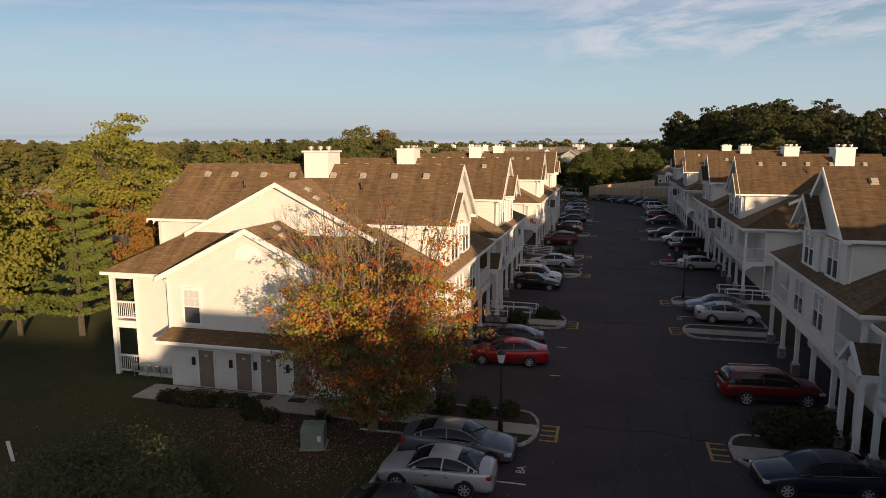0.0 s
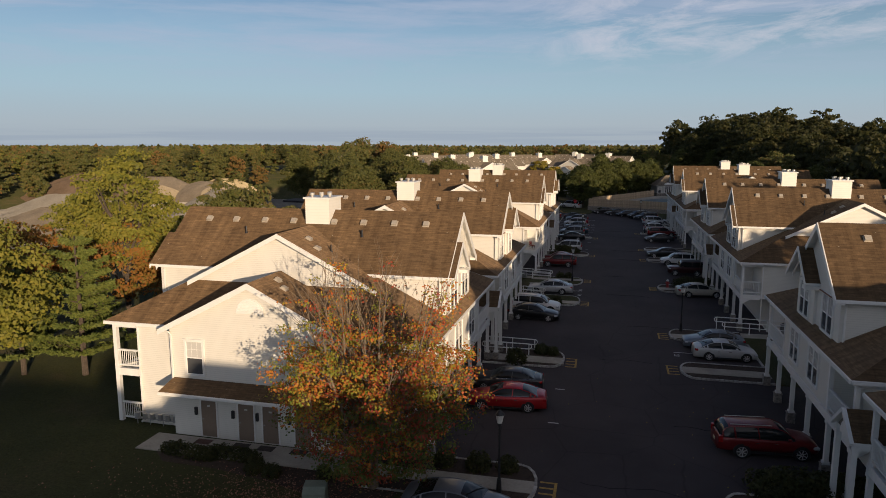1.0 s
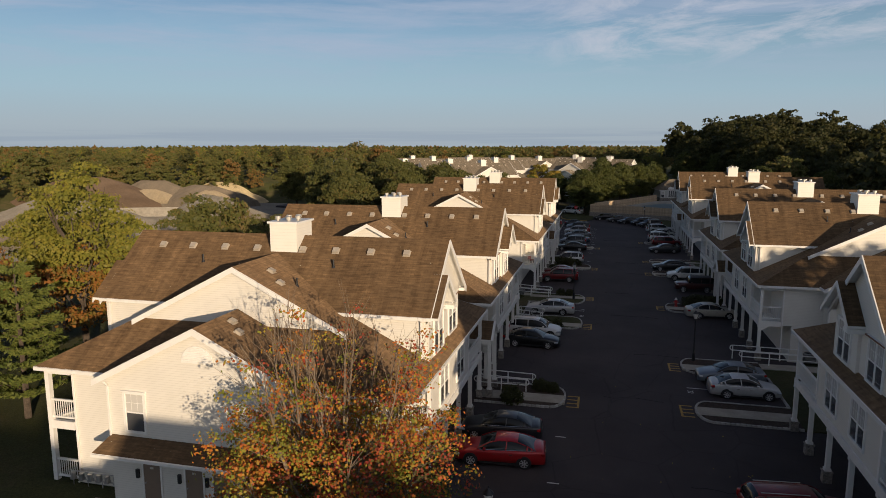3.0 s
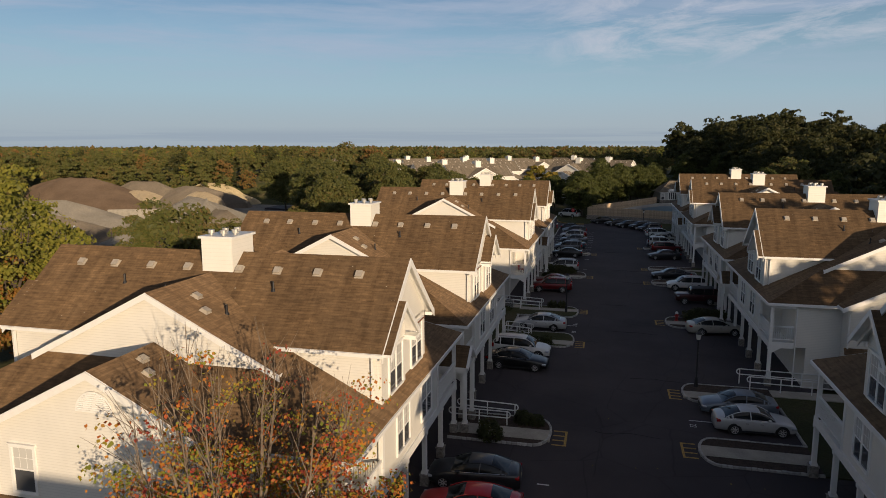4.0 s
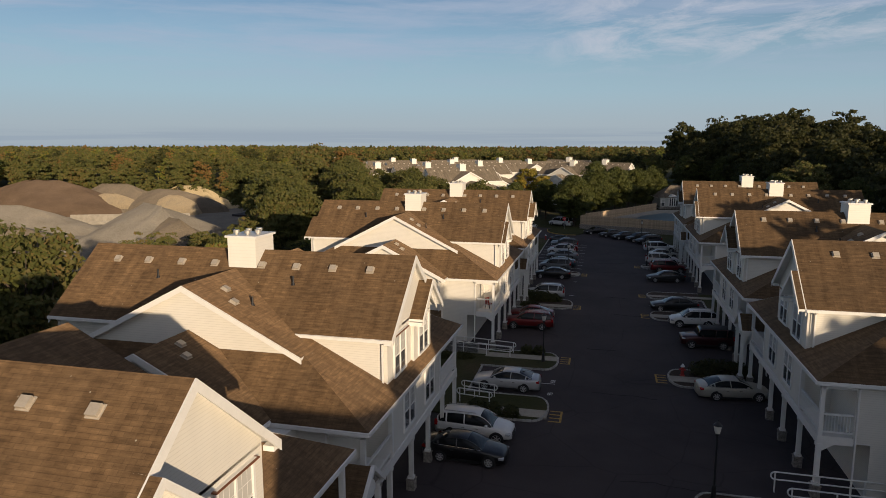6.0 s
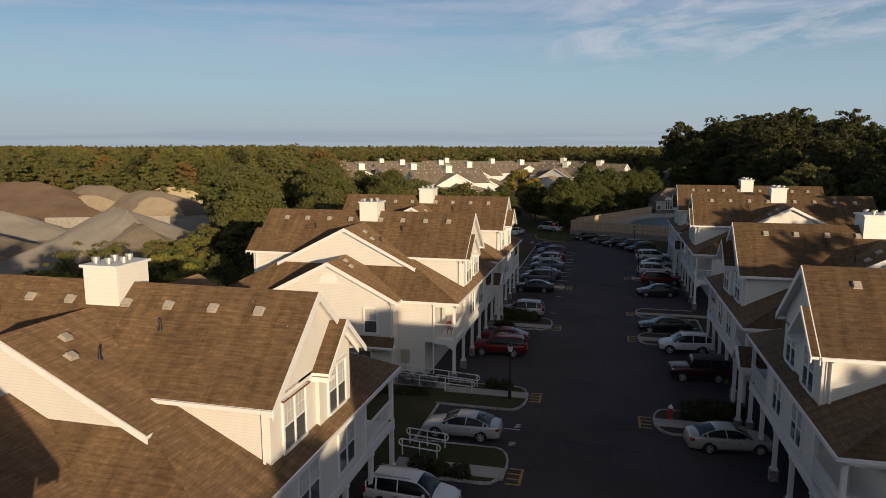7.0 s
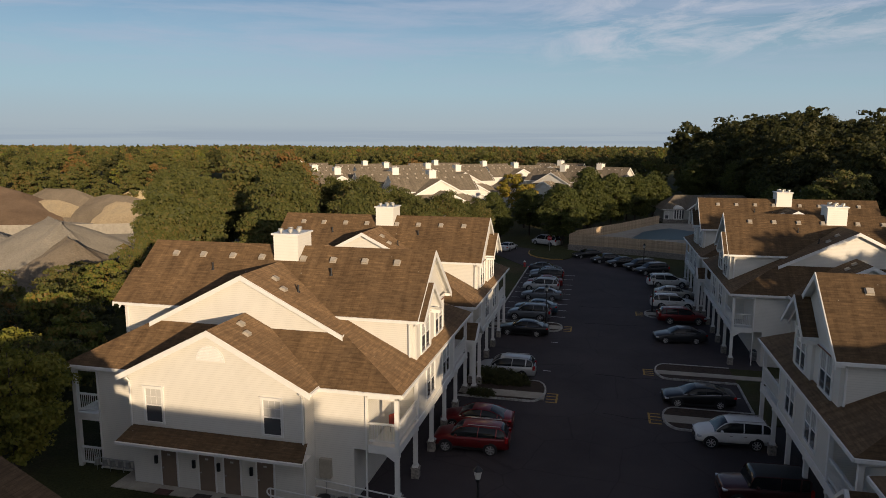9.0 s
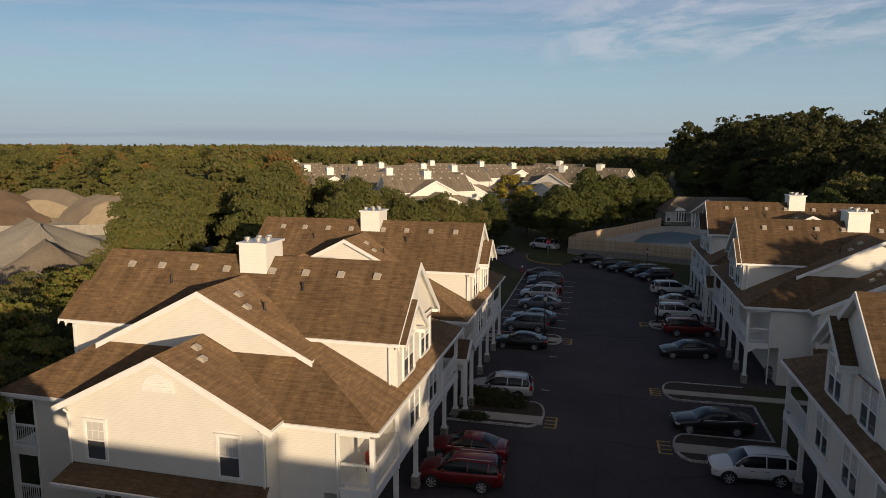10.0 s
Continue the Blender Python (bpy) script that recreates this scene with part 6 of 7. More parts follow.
def pile(x, y, base, rx, ry, h, turn, mat, label, seed, sharp=1.15):
    """A tipped heap with a ridge, straight slopes and slumps."""
    bm = bmesh.new()
    n, m = 40, 14
    rows = []
    for j in range(m + 1):
        f = j / m
        row = []
        for i in range(n):
            a = 6.28319 * i / n
            p = noise.noise((math.cos(a) * 1.6 + seed, math.sin(a) * 1.6, f * 1.5))
            q = noise.noise((math.cos(a) * 5 + seed, math.sin(a) * 5, f * 5))
            r = (1 - f) * (1 + 0.22 * p + 0.06 * q)
            z = h * (f ** (1 / sharp)) * (1 + 0.06 * p)
            row.append(bm.verts.new((math.cos(a) * rx * (r + 0.22 * f), math.sin(a) * ry * r, z)))
        rows.append(row)
    for a, b in zip(rows, rows[1:]):
        for i in range(n):
            bm.faces.new((a[i], a[(i + 1) % n], b[(i + 1) % n], b[i]))
    bm.faces.new(rows[-1])
    ob = mesh_object("gravel_mound", bm, mat)
    ob.matrix_basis = at(x, y, base, turn)
    return tagged(ob, label, "gravel pile", "heaps of the gravel yard")


FLOOR_Q = -7.0
pile(-94, 152, FLOOR_Q, 33, 25, 11.8, -38, GRAVEL, "large ridged heap of pale grey gravel", 1, 1.0)
# the shaded face here is put into the duller gravel colour
pile(-81, 141, FLOOR_Q, 20, 17, 10.2, -40, GRAVEL_DULL, "heap against the large one, its shade put into duller gravel", 11, 1.0)
pile(-166, 180, FLOOR_Q, 30, 17, 7.6, 20, GRAVEL, "long heap of pale grey gravel", 2, 1.0)
pile(-140, 150, FLOOR_Q, 30, 20, 6.6, 15, GRAVEL_DULL, "heap of dull grey stone dust", 3, 1.0)
pile(-184, 250, FLOOR_Q, 24, 17, 9.6, 10, GRAVEL_DULL, "tall heap of grey gravel with a dug face", 5, 1.2)
pile(-179.5, 241, FLOOR_Q, 12, 9, 6.6, 20, SAND, "dug face of tan sand in the grey heap", 15, 1.9)
pile(-161, 250, FLOOR_Q, 23, 15, 7.9, -12, GRAVEL_DULL, "broad flat-topped heap of grey-tan gravel", 4, 1.9)
pile(-152, 241, FLOOR_Q, 13, 9, 6.4, -10, SAND, "tan sand slope of the broad heap", 14, 1.7)
pile(-163, 266, FLOOR_Q, 24, 9, 8.2, -8, SAND_PALE, "bank of bright yellow sand behind the yard", 6, 1.5)
pile(-206, 238, FLOOR_Q, 34, 26, 11.4, 0, SOIL, "broad heap of dark brown soil", 7, 1.4)
pile(-190, 205, FLOOR_Q, 24, 14, 5.0, 0, GRAVEL_DULL, "low heap of grey gravel", 8)
bm = bmesh.new()
prism(bm, [(-230, 90, FLOOR_Q + 0.05), (-66, 90, FLOOR_Q + 0.05), (-84, 268, FLOOR_Q + 0.05), (-230, 275, FLOOR_Q + 0.05)], (0, 0, -1), 0.3)
bmesh.ops.recalc_face_normals(bm, faces=bm.faces)
tagged(mesh_object("yard_floor", bm, GRAVEL), "grey gravel floor of the sunken yard", "ground", kind="structure")
for x0, y0, x1, y1 in ((-162.5, 203.0, -128.0, 216.5), (-162.0, 200.0, -140.0, 208.5)):
    d = math.hypot(x1 - x0, y1 - y0)
    bm = bmesh.new()
    for j in range(3 if y0 > 202 else 1):
        for i in range(int(d / 1.8)):
            box(bm, i * 1.8 + 0.02, i * 1.8 + 1.78, -0.45, 0.45, j * 0.96, j * 0.96 + 0.94)
    ob = tagged(mesh_object("block_wall", bm, CONCRETE), "pale concrete block wall of the gravel bays", "wall", kind="structure")
    ob.matrix_basis = at(x0, y0, FLOOR_Q, math.degrees(math.atan2(y1 - y0, x1 - x0)))
# floodlights on a pole at the yard's edge
fl = thing("flood_light", "floodlight pole with four white lamps at the yard edge", "flood light")
bm = bmesh.new()
cyl(bm, 0, 0, 0, 8.6, 0.16, 0.10, n=10)
part("pole", bm, BARK, fl, "wooden pole")
bm = bmesh.new()
rod(bm, (-1.3, 0, 8.0), (1.3, 0, 8.0), 0.07, square=True)
part("crossarm", bm, METAL_G, fl)
for x, z in ((-1.2, 8.3), (1.2, 8.5), (-0.9, 7.5), (0.9, 7.4)):
    bm = bmesh.new()
    cyl(bm, x, 0, z - 0.25, z + 0.25, 0.32, 0.16, n=12)
    part("lamp_head", bm, TRIM, fl, "white floodlight head")
fl.matrix_basis = at(-101.3, 119.7, FLOOR_Q, 20)

# ---- far houses ----
SHINGLE, SHINGLE_SIDE = SHINGLE_GREY, SHINGLE_GREY
far_house = thing("far_house", "distant cream house with grey roof and white chimney", "building", "far houses of the estate")
block(far_house, 0.0, "S", near=False)
# each half stands where its chimney does
for i, (x, y, turn) in enumerate(((-34, 189, 40), (-46.5, 203, 40), (-59.8, 200.5, 38), (-71.8, 214.5, 38), (-36.5, 226, 40), (-48.4, 240.2, 40), (-62.7, 245.8, 38), (-74.6, 260, 38),
                                  (-86, 238, 38), (-25, 255, 40), (-37, 269, 40), (-8.8, 232, -30), (0.4, 248, -30), (-13, 284, -30), (-55, 276, 40), (-98, 262, 38))):
    stand(far_house, i, at(x, y, 0, turn) @ Matrix.Translation((-0.4, -8, 0)))

# ---- pool yard, fence and clubhouse ----
FENCE = plain("fence_wood", (0.52, 0.40, 0.27), 0.85, vary=0.3, scale=2.0, grain=0.4, per_object=0.15)
POOL = glass_material("pool_cover", (0.02, 0.075, 0.085))
POOL.node_tree.nodes["Principled BSDF"].inputs["Roughness"].default_value = 0.45


def picket_fence(pts, h=2.0, base=0.9):
    fence = thing("fence", "tan wooden stockade fence round the pool", "fence", kind="structure")
    bm = bmesh.new()
    box(bm, -0.075, 0.075, -0.012, 0.012, 0.05, h - 0.12)
    prism(bm, [(-0.075, -0.012, h - 0.12), (0.075, -0.012, h - 0.12), (0.03, -0.012, h), (-0.03, -0.012, h)], (0, 1, 0), 0.024)
    board = bpy.data.meshes.new("fence_board")
    bm.to_mesh(board)
    bm.free()
    board.materials.append(FENCE)
    count = 0
    for (x0, y0), (x1, y1) in zip(pts, pts[1:]):
        d = math.hypot(x1 - x0, y1 - y0)
        ang = math.atan2(y1 - y0, x1 - x0)
        bm = bmesh.new()
        for z in (0.45, h - 0.45):
            rod(bm, (x0, y0, base + z), (x1, y1, base + z), 0.04, square=True)
        part("rail", bm, FENCE, fence)
        n = int(d / 0.165)
        for i in range(n):
            if count >= 300:
                break
            f = (i + 0.5) / n
            share("fence_board", board, fence, Matrix.Translation((x0 + (x1 - x0) * f, y0 + (y1 - y0) * f, base + random.uniform(-0.02, 0.02))) @ Matrix.Rotation(ang, 4, "Z"))
            count += 1
        else:
            continue
        bm = bmesh.new()
        for k in range(i, n):
            f = (k + 0.5) / n
            box(bm, -0.075, 0.075, -0.012, 0.012, 0.05, h, Matrix.Translation((x0 + (x1 - x0) * f, y0 + (y1 - y0) * f, base)) @ Matrix.Rotation(ang, 4, "Z"))
        tagged(part("fence_boards", bm, FENCE, fence), kind="stuff")


picket_fence([(-4.14, 169.73), (5.03, 167.29), (15.98, 162.14), (26.9, 157.65)], 1.9)
picket_fence([(-4.14, 169.73), (-2.97, 175.94), (4.68, 188.74), (13.6, 206.5)], 1.85)
outline_slab("pool_deck", [(-4.2, 169.9), (5.0, 167.45), (15.98, 162.3), (26.9, 157.8), (34.0, 190.0), (24.0, 209.0), (13.5, 206.3), (4.6, 188.7), (-3.0, 175.9)], -0.3, 0.98, CONCRETE, "pale concrete pool deck", "pool deck")
outline_slab("pool", [(6.57, 178.98), (19.29, 180.54), (22.11, 190.16), (15.01, 197.71), (9.33, 190.48)], 0.2, 1.0, POOL, "swimming pool under a dark teal cover", "pool")
club = thing("clubhouse", "grey-sided single-storey clubhouse with a white portico", "building")
bm = bmesh.new()
box(bm, -11, 11, -4, 6, 0, 3.1)
part("wall", bm, SIDING_GREY, club, "grey lapped siding")
for pts in ([(-11.6, -4.6, 3.0), (11.6, -4.6, 3.0), (7.5, 1, 5.9), (-7.5, 1, 5.9)], [(-11.6, 6.6, 3.0), (11.6, 6.6, 3.0), (7.5, 1, 5.9), (-7.5, 1, 5.9)],
            [(-11.6, -4.6, 3.0), (-11.6, 6.6, 3.0), (-7.5, 1, 5.9)], [(11.6, -4.6, 3.0), (11.6, 6.6, 3.0), (7.5, 1, 5.9)]):
    bm = bmesh.new()
    roof_slab(bm, pts)
    part("roof_plane", bm, SHINGLE_GREY, club)
PORTICO = -3.2
for s in (-1, 1):
    bm = bmesh.new()
    roof_slab(bm, [(PORTICO, -7.2, 5.9), (PORTICO + s * 3.6, -7.2, 3.1), (PORTICO + s * 3.6, -4, 3.1), (PORTICO, 1, 5.9)])
    part("roof_plane", bm, SHINGLE_GREY, club)
    bm = bmesh.new()
    rod(bm, (PORTICO, -7.25, 5.85), (PORTICO + s * 3.65, -7.25, 3.0), 0.13, square=True)
    part("rake_board", bm, TRIM, club, "white rake board")
bm = bmesh.new()
prism(bm, [(PORTICO - 3.2, -6.9, 3.0), (PORTICO + 3.2, -6.9, 3.0), (PORTICO, -6.9, 5.6)], (0, 1, 0), 0.3)
part("gable_wall", bm, STONE, club, "stone-faced portico gable")
for x in (-2.9, -2.3, 2.3, 2.9):
    bm = bmesh.new()
    cyl(bm, PORTICO + x, -6.7, 0, 3.1, 0.17, 0.14, n=12)
    part("column", bm, TRIM, club, "white round column")
# arched window under a small curved hood
bm = bmesh.new()
prism(bm, [(-7.9 + 1.25 * math.cos(math.pi * i / 16), -4.25, 2.75 + 1.1 * math.sin(math.pi * i / 16)) for i in range(17)][::-1], (0, 1, 0), 2.2)
part("window_hood", bm, TRIM, club, "white curved hood over the arched window")
bm = bmesh.new()
prism(bm, [(-8.9, -4.3, 0.75), (-6.9, -4.3, 0.75)] + [(-7.9 + math.cos(math.pi * i / 16), -4.3, 2.65 + 0.85 * math.sin(math.pi * i / 16)) for i in range(17)], (0, 1, 0), 0.3)
arched = part("window", bm, TRIM, club, "white-framed arched window")
for x in (-8.75, -8.2, -7.65, -7.1):
    bm = bmesh.new()
    box(bm, x + 0.04, x + 0.36, -4.32, -4.3, 0.95, 3.0)
    part("pane", bm, PANE, arched)
bm = bmesh.new()
box(bm, -11.06, 11.06, -4.06, 6.06, 0, 0.75)
part("plinth", bm, STONE, club, "grey stone plinth")
for x in (-10.3, 5.0, 7.0):
    window(club, Matrix.Translation((x, -4.01, 0.9)), 0.8, 1.6)
club.matrix_basis = at(25.0, 214.5, 0.9, 8)


# stone retaining wall below the fence, and the grass island of the far bend with its yellow kerb
bm = bmesh.new()
for (x0, y0), (x1, y1) in (((-4.3, 169.5), (4.95, 167.05)), ((4.95, 167.05), (15.9, 161.9)), ((15.9, 161.9), (26.8, 157.4))):
    d = math.hypot(x1 - x0, y1 - y0)
    mm = Matrix.Translation((x0, y0, 0)) @ Matrix.Rotation(math.atan2(y1 - y0, x1 - x0), 4, "Z")
    k = int(d / 0.5)
    for j in range(5):
        for i in range(k):
            w = d / k
            o = 0.25 if j % 2 else 0.0
            box(bm, i * w + o + 0.012, min(d, (i + 1) * w + o) - 0.012, -0.16, 0.16 - random.uniform(0, 0.03), j * 0.2 - 0.02, j * 0.2 + 0.185, mm)
tagged(mesh_object("retaining_wall", bm, STONE), "low dark stone retaining wall below the pool fence", "wall", kind="stuff")
ISLE = [(-10.65, 166.35), (-10.45, 163.78), (-9.85, 161.8), (-8.54, 159.9), (-6.42, 158.58), (-4.5, 158.75), (-3.29, 161.09), (-2.47, 165.01), (-4.76, 175.28), (-7.9, 171.51)]
outline_slab("grass_island", ISLE, -0.3, 0.10, LAWN, "grass island at the bend of the drive", "lawn")
bm = bmesh.new()
for p, q in zip(ISLE[:6], ISLE[1:6]):
    rod(bm, (*p, 0.06), (*q, 0.06), 0.085, square=True)
tagged(mesh_object("kerb", bm, LINE_Y), "worn yellow painted kerb of the grass island", "kerb", kind="structure")
SIGN_RED = plain("sign_red", (0.55, 0.025, 0.03), 0.4, vary=0.08)
stop = thing("stop_sign", "red octagonal stop sign on a steel post", "sign", m=at(-7.31, 167.47, 0.1, -12))
bm = bmesh.new()
rod(bm, (0, 0, 0), (0, 0, 2.5), 0.035, square=True)
part("post", bm, METAL_G, stop, "galvanised post")
bm = bmesh.new()
prism(bm, [(0.42 * math.cos(math.pi * (i + 0.5) / 4), -0.05, 2.15 + 0.42 * math.sin(math.pi * (i + 0.5) / 4)) for i in range(8)], (0, 1, 0), 0.012)
bmesh.ops.recalc_face_normals(bm, faces=bm.faces)
face = part("sign_face", bm, SIGN_RED, stop, "red octagon with white lettering")
word = bpy.data.curves.new("lettering", "FONT")
word.body, word.size, word.align_x, word.align_y, word.extrude = "STOP", 0.30, "CENTER", "CENTER", 0.003
lettering = new("lettering", word)
lettering.data.materials.append(TRIM)
lettering.parent = face
lettering.matrix_basis = Matrix.Translation((0, -0.056, 2.15)) @ Matrix.Rotation(radians(90), 4, "X")


# ---- lamps, rails, hydrants and other fittings ----
def street_lamp():
    t = thing("street_lamp", "black lantern lamp post on a parking island", "street lamp", "lamp posts")
    bm = bmesh.new()
    cyl(bm, 0, 0, 0, 0.7, 0.14, 0.10, n=12)
    cyl(bm, 0, 0, 0.7, 3.35, 0.06, 0.05, n=12)
    cyl(bm, 0, 0, 3.3, 3.42, 0.09, 0.13, n=12)
    part("pole", bm, METAL_D, t, "black tapered pole")
    bm = bmesh.new()
    cyl(bm, 0, 0, 3.42, 3.82, 0.12, 0.20, n=8)
    part("lantern", bm, BLIND, t, "pale lantern glass")
    bm = bmesh.new()
    cyl(bm, 0, 0, 3.82, 4.02, 0.24, 0.05, n=8)
    cyl(bm, 0, 0, 4.02, 4.12, 0.03, 0.02, n=6)
    part("cap", bm, METAL_D, t, "black lantern cap")
    return t


lamp = street_lamp()
for i, (x, y) in enumerate(((-4.34, 28.85), (-3.52, 79.16), (-3.8, 118.85), (6.7, 59.59), (7.38, 150.95), (7.06, 126.69), (-3.97, 50.89))):
    stand(lamp, i, at(x, y, 0.1)) if i < 6 else None


def handrail(x0, y0, x1, y1, posts=3, drop=0.0):
    """A double white pipe rail with looped ends on posts."""
    t = thing("handrail", "white painted double pipe handrail of a ramp", "handrail", "ramp handrails")
    a, b = Vector((x0, y0, 0)), Vector((x1, y1, 0))
    d = (b - a).normalized()
    for z in (0.95, 0.55):
        bm = bmesh.new()
        rod(bm, a + Vector((0, 0, z + drop)), b + Vector((0, 0, z)), 0.04, n=8)
        part("rail", bm, RAIL_W, t)
    for e, s, zz in ((a, -1, drop), (b, 1, 0)):
        bm = bmesh.new()
        prev = None
        for k in range(9):
            ang = math.pi * k / 8
            p = e + d * s * 0.2 * math.sin(ang) + Vector((0, 0, 0.75 + zz + 0.2 * math.cos(ang)))
            if prev is not None:
                rod(bm, prev, p, 0.04, n=6)
            prev = p
        part("end_loop", bm, RAIL_W, t)
    for i in range(posts):
        p = a.lerp(b, i / (posts - 1))
        bm = bmesh.new()
        rod(bm, p + Vector((0, 0, 0.05)), p + Vector((0, 0, 0.95 + drop * (1 - i / (posts - 1)))), 0.04, n=8)
        part("post", bm, RAIL_W, t)
    return t


for x0, y0, x1, y1, n, dr in ((-8.54, 51.35, -5.01, 51.16, 3, 0.0), (-8.75, 49.87, -5.33, 49.89, 3, 0.0), (-8.27, 70.71, -6.11, 70.59, 3, 0.1), (-8.28, 69.19, -6.22, 69.12, 3, 0.1),
                              (-14.93, 82.2, -6.18, 80.99, 5, 0.1), (-14.32, 80.38, -6.29, 79.63, 5, 0.1), (9.79, 61.05, 20, 61.28, 6, 0.2), (10.19, 59.43, 20.01, 59.57, 6, 0.2)):
    handrail(x0, y0, x1, y1, n, dr)

HYDRANT = plain("hydrant_red", (0.42, 0.03, 0.025), 0.5, vary=0.15)
for i, (x, y) in enumerate(((7.10, 78.19), (-9.69, 150.93))):
    h = thing("fire_hydrant", "red fire hydrant with a white bonnet", "hydrant", "fire hydrants", m=at(x, y, 0.08))
    bm = bmesh.new()
    cyl(bm, 0, 0, 0, 0.08, 0.19, n=14)
    cyl(bm, 0, 0, 0.08, 0.72, 0.13, 0.12, n=14)
    rod(bm, (-0.24, 0, 0.5), (0.24, 0, 0.5), 0.06, n=10)
    rod(bm, (0, -0.24, 0.45), (0, 0, 0.45), 0.075, n=10)
    part("barrel", bm, HYDRANT, h)
    bm = bmesh.new()
    cyl(bm, 0, 0, 0.72, 0.80, 0.16, n=14)
    cyl(bm, 0, 0, 0.80, 0.95, 0.13, 0.05, n=14)
    part("bonnet", bm, TRIM, h, "white hydrant bonnet")

BOXGREEN = plain("utility_green", (0.21, 0.255, 0.205), 0.6, vary=0.15)
tr = thing("transformer", "green steel utility transformer box on the lawn", "utility box", m=at(-12.14, 25.8, 0.07, 14))
bm = bmesh.new()
box(bm, -0.5, 0.5, -0.46, 0.46, 0.08, 0.82)
prism(bm, [(-0.5, -0.48, 0.82), (-0.5, 0.46, 0.82), (-0.5, 0.46, 1.02), (-0.5, -0.15, 1.02)], (1, 0, 0), 1.0)
bmesh.ops.recalc_face_normals(bm, faces=bm.faces)
part("cabinet", bm, BOXGREEN, tr)
bm = bmesh.new()
box(bm, -0.56, 0.56, -0.52, 0.52, 0, 0.08)
part("pad", bm, CONCRETE, tr, "concrete pad")
bm = bmesh.new()
box(bm, 0.22, 0.38, -0.473, -0.462, 0.42, 0.66)
part("notice", bm, TRIM, tr, "small white notice")


def air_conditioner(x, y):
    t = thing("air_conditioner", "grey outdoor air conditioning unit", "air conditioner", "air conditioning units", m=at(x, y, 0.05))
    bm = bmesh.new()
    box(bm, -0.42, 0.42, -0.42, 0.42, 0.05, 0.8)
    bevelled(bm, 0.04)
    part("housing", bm, METAL_G, t)
    bm = bmesh.new()
    for i in range(9):
        z = 0.14 + i * 0.07
        box(bm, -0.43, 0.43, -0.43, -0.42, z, z + 0.03)
        box(bm, -0.43, -0.42, -0.43, 0.43, z, z + 0.03)
    cyl(bm, 0, 0, 0.8, 0.84, 0.34, n=18)
    part("grille", bm, METAL_D, t, "dark fan grille and louvres")


for x, y in ((14.53, 111.49), (15.74, 111.58), (17.25, 111.66), (-11.5, 80.5), (-10.5, 80.45), (-9.5, 80.4), (15.39, 61.26), (16.61, 61.25)):
    air_conditioner(x, y)
def gas_meters(x, y):
    t = thing("gas_meters", "row of grey gas meters and pipes on the wall", "gas meter", "gas meter rows", m=at(x, y, 0.07))
    bm = bmesh.new()
    rod(bm, (-1.6, -0.12, 0.35), (1.2, -0.12, 0.35), 0.03, n=8)
    rod(bm, (-1.6, -0.12, 0.75), (1.2, -0.12, 0.75), 0.03, n=8)
    for i in range(4):
        rod(bm, (-1.5 + i * 0.85, -0.12, 0), (-1.5 + i * 0.85, -0.12, 0.75), 0.022, n=6)
    part("pipe", bm, METAL_G, t)
    for i in range(6):
        bm = bmesh.new()
        x = -1.4 + i * 0.5
        cyl(bm, x, -0.22, 0.42, 0.74, 0.13, n=12)
        box(bm, x - 0.11, x + 0.11, -0.34, -0.1, 0.38, 0.48)
        part("meter", bm, METAL_G, t, "grey gas meter")


gas_meters(A1[0] - 6.55, A1[1] + 0.15)
gas_meters(A2[0] - 6.55, A2[1] + 0.15)
mk = thing("marker_post", "short white marker post in the lawn", "marker post", m=at(-23.86, 21.52, 0.07))
bm = bmesh.new()
box(bm, -0.09, 0.09, -0.02, 0.02, 0, 0.9, Matrix.Rotation(radians(-12), 4, "Y"))
part("stake", bm, TRIM, mk)

# doormats and porch things
MAT = plain("doormat", (0.05, 0.04, 0.035), 0.95, vary=0.4)
RUG = plain("doormat_red", (0.10, 0.05, 0.04), 0.95, vary=0.4)
for ox, oy in ((A1[0], A1[1] - 0.69), (A2[0], A2[1] - 0.69)):
    for k, u in enumerate((-2.85, -0.58, 0.88, 2.77)):
        bm = bmesh.new()
        box(bm, ox + u - 0.45, ox + u + 0.45, oy - 0.95, oy - 0.4, 0.131, 0.146)
        tagged(mesh_object("doormat", bm, RUG if k == 0 else MAT), "dark doormat on the entry slab", "doormat", "doormats")
CUSHION = plain("red_cushion", (0.35, 0.06, 0.04), 0.9, vary=0.2)


def porch_chair(x, y, z, turn, mat):
    t = thing("porch_chair", "outdoor chair with a red seat on the corner porch", "chair", m=at(x, y, z, turn))
    bm = bmesh.new()
    box(bm, -0.25, 0.25, -0.25, 0.25, 0.38, 0.46)
    part("seat", bm, mat, t)
    bm = bmesh.new()
    box(bm, -0.25, 0.25, 0.22, 0.28, 0.46, 0.95)
    part("backrest", bm, mat, t)
    for sx in (-1, 1):
        for sy in (-1, 1):
            bm = bmesh.new()
            box(bm, sx * 0.22 - 0.02, sx * 0.22 + 0.02, sy * 0.22 - 0.02, sy * 0.22 + 0.02, 0, 0.38)
            part("leg", bm, METAL_D, t)


porch_chair(A2[0] + 8.8, A2[1] + 2.3, 3.08, 60, CUSHION)
porch_chair(A1[0] + 8.7, A1[1] + BLOCK_STEP + 15.0, 3.08, 120, METAL_D)
porch_chair(12.5, 94.4, 3.08, 200, METAL_D)


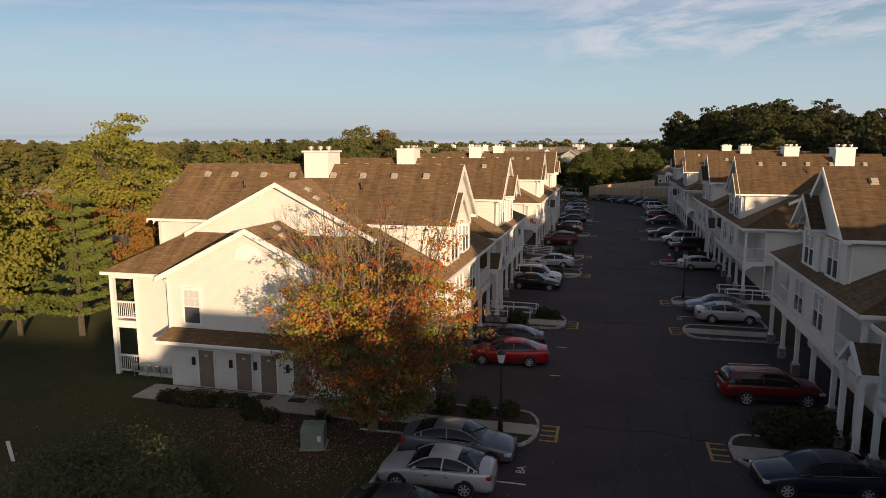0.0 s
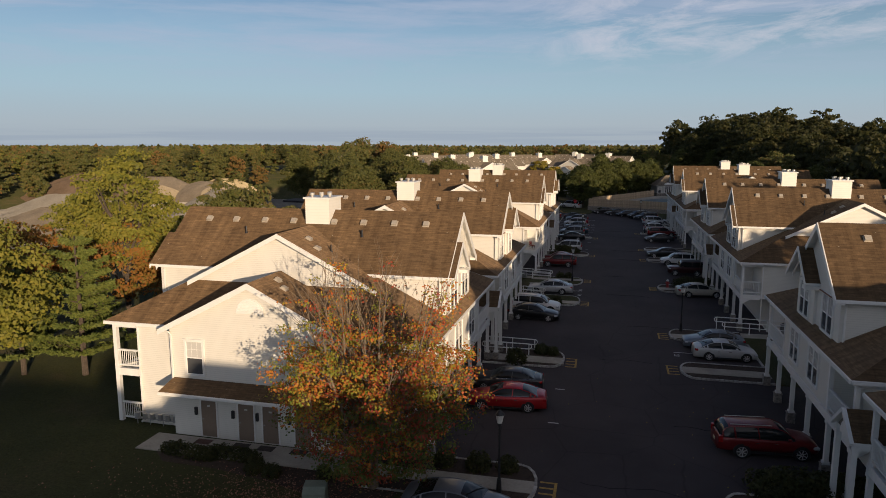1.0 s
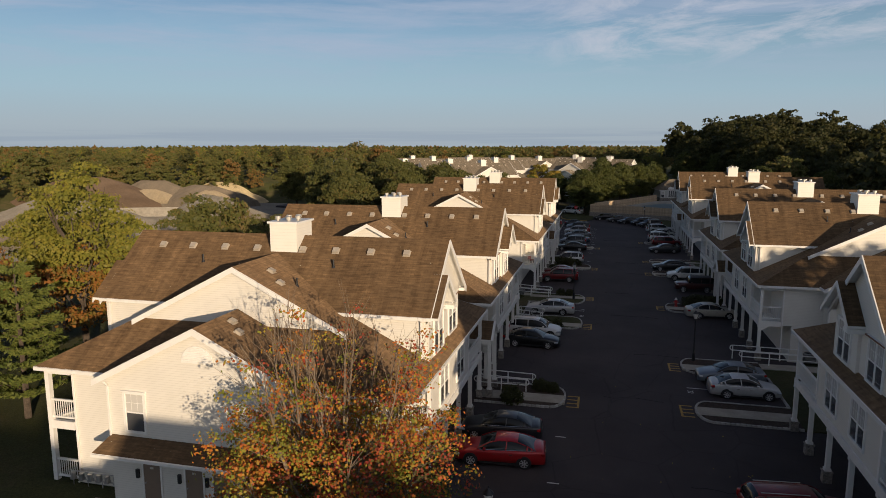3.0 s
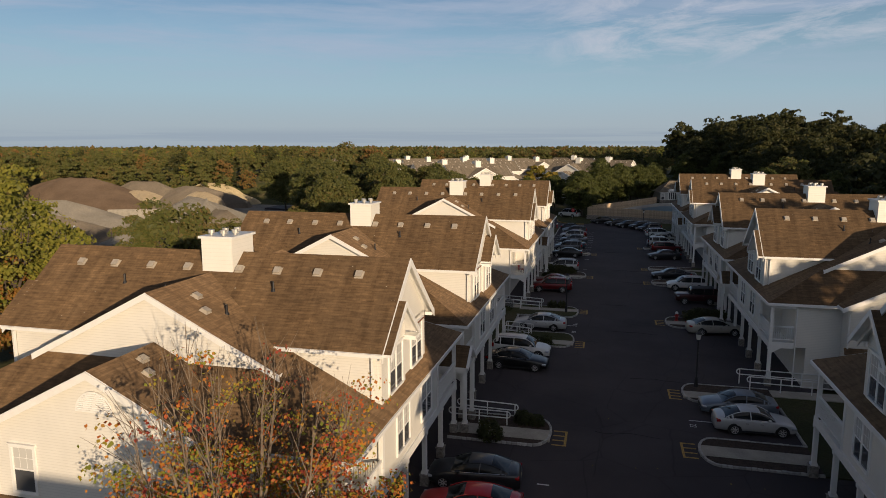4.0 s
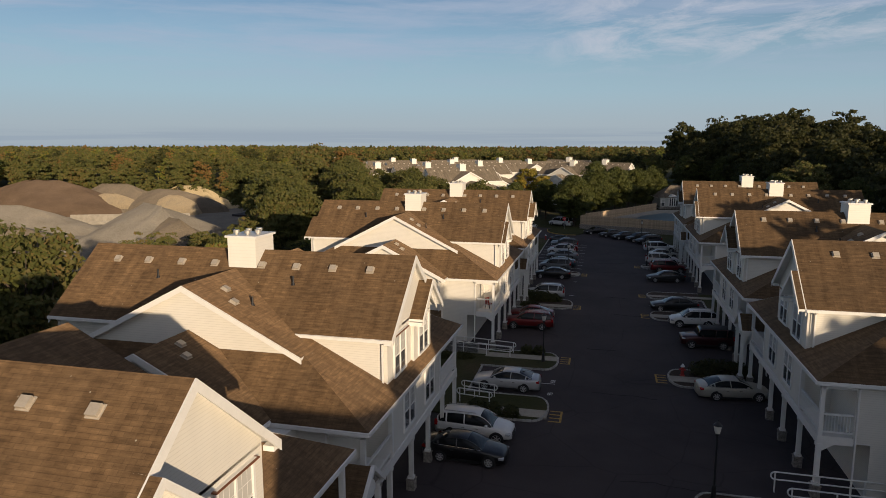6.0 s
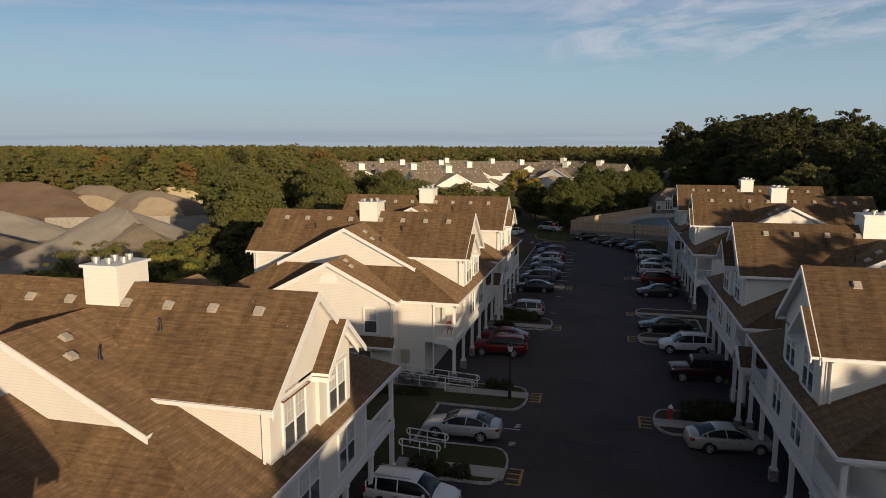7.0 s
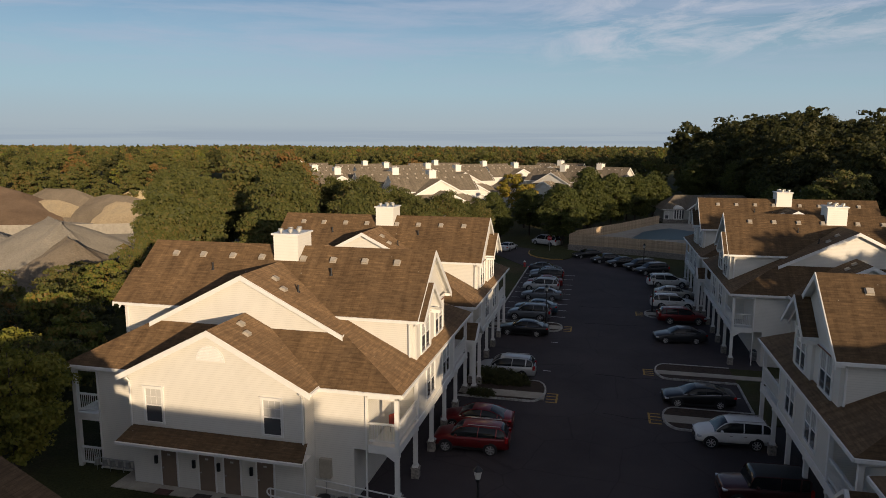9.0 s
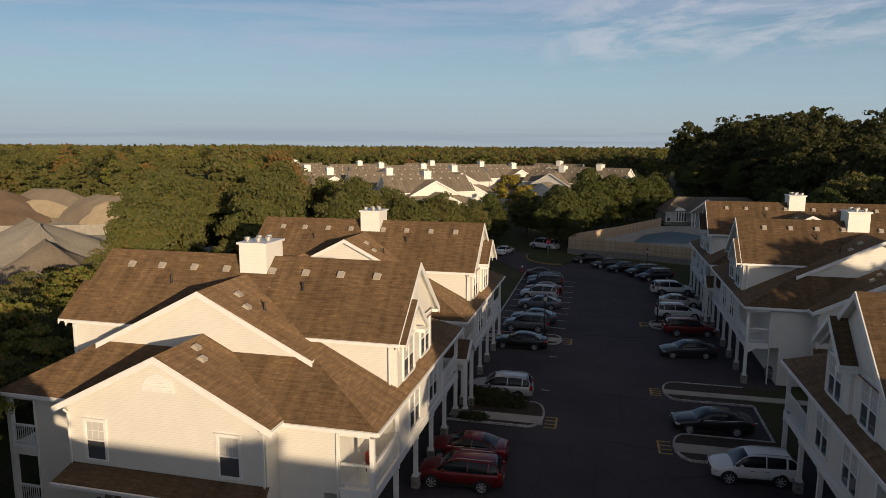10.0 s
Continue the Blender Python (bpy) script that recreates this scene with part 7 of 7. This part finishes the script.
outline_slab("mulch_bed", [(-22.2, 29.75), (-22.6, 28.9), (-21.6, 28.0), (-18.5, 27.9), (-15.0, 27.3), (-12.0, 26.3), (-9.4, 26.2), (-8.9, 27.8), (-10.9, 28.2), (-11.4, 29.75)], -0.2, 0.084, MULCH, "dark mulch bed under the hedges and the maple", "planting bed")


# ---- shrubs, hedges, fallen leaves ----
def shrub_thing(name, label, seed, rx, ry, h, count, size, mat):
    rng = np.random.default_rng(seed)
    t = thing(name, label, "shrub", "shrubs of the islands")
    d = rng.normal(0, 1, (count, 3))
    d /= np.linalg.norm(d, axis=1, keepdims=True)
    d[:, 2] = np.abs(d[:, 2])
    e = np.sign(d) * np.abs(d) ** 0.75
    lump = 1 + 0.13 * np.sin(d[:, 0] * 7 + seed) * np.cos(d[:, 1] * 6)
    c = e * np.array([rx, ry, h]) * (rng.uniform(0.72, 1.05, count) * lump)[:, None]
    ob = new("foliage", leaf_mesh("foliage", c, d, size * rng.uniform(0.6, 1.4, count), mat, rng))
    ob.parent = t
    bm = bmesh.new()
    for k in range(5):
        limb(bm, (0.1 * math.cos(k), 0.1 * math.sin(k), 0), (rx * 0.5 * math.cos(k * 1.3), ry * 0.5 * math.sin(k * 1.3), h * 0.6), 0.03, 0.012, 5)
    part("stem", bm, BARK, t)
    return t


ball = shrub_thing("shrub", "clipped round evergreen shrub in the planting bed", 41, 0.62, 0.62, 0.85, 900, 0.10, LEAF_DARK)
for i, (x, y, s) in enumerate(((-5.68, 30.9, 1.0), (-4.23, 31.1, 0.85), (-7.45, 31.02, 0.9), (-6.05, 47.91, 1.2), (-4.39, 50.49, 0.9), (-3.56, 50.38, 0.75), (-5.7, 67.47, 0.95), (-6.83, 67.58, 1.05),
                               (-4.47, 67.46, 0.85), (-5.05, 81.09, 0.8), (-4.02, 81.08, 0.8), (-16.4, 28.08, 0.8), (-15.36, 27.87, 0.7), (-12.86, 28.37, 0.65),
                               (7.77, 30.74, 0.9))):
    if s:
        stand(ball, i, at(x, y, 0.08, 37 * i, s))
hedge = shrub_thing("hedge", "dense dark green hedge in the planting island", 42, 2.0, 0.85, 1.05, 3200, 0.12, LEAF_DARK)
for i, (x, y, s) in enumerate(((9.21, 31.75, 1.15), (9.95, 78.9, 0.95), (-6.4, 100.98, 0.9), (10.96, 31.95, 0.9), (-5.07, 100.87, 0.7), (-6.72, 97.92, 0.45))):
    if s:
        stand(hedge, i, at(x, y, 0.08, 0, s))
low_hedge = shrub_thing("hedge", "low clipped hedge along the entry slab", 44, 1.75, 0.48, 0.62, 2200, 0.09, LEAF_DARK)
for i, (x, y) in enumerate(((-20.7, 28.9), (-18.3, 29.2), (-20.1, 78.3), (-16.9, 78.1), (-13.6, 78.2), (-10.7, 78.4))):
    stand(low_hedge, i, at(x, y, 0.08, 3 * i - 6, 1.0 - 0.05 * (i % 3)))
bush = shrub_thing("bush", "large rounded bush with small grey-green leaves on the lawn", 43, 3.7, 3.0, 3.2, 34000, 0.07, LEAF_BUSH)
bush.matrix_basis = at(-15.6, 17.6, 0.0, 20, 1.02)


def fallen_leaves(name, seed, cx, cy, sx, sy, count, mat, z, label):
    rng = np.random.default_rng(seed)
    c = np.stack([rng.normal(cx, sx, count), rng.normal(cy, sy, count), np.full(count, z) + rng.uniform(0, 0.02, count)], 1)
    nrm = np.tile(np.array([0, 0, 1.0]), (count, 1)) + rng.normal(0, 0.15, (count, 3))
    ok = ~((c[:, 1] > 29.9) & (c[:, 0] < -7.9))
    me = leaf_mesh(name, c[ok], nrm[ok], rng.uniform(0.045, 0.105, ok.sum()), mat, rng, 1.2)
    tagged(new(name, me), label, "fallen leaves", kind="stuff")


fallen_leaves("fallen_leaves", 61, -13.2, 25.6, 3.4, 1.9, 3200, LEAF_FALLEN, 0.095, "red and tan maple leaves lying under the tree")
fallen_leaves("fallen_leaves", 62, -16.5, 23.5, 6.0, 4.0, 420, LEAF_FALLEN, 0.09, "scattered tan leaves on the lawn")
fallen_leaves("fallen_leaves", 63, 3.0, 33.0, 3.5, 9.0, 70, LEAF_YELLOW, 0.008, "a few pale leaves blown over the asphalt")
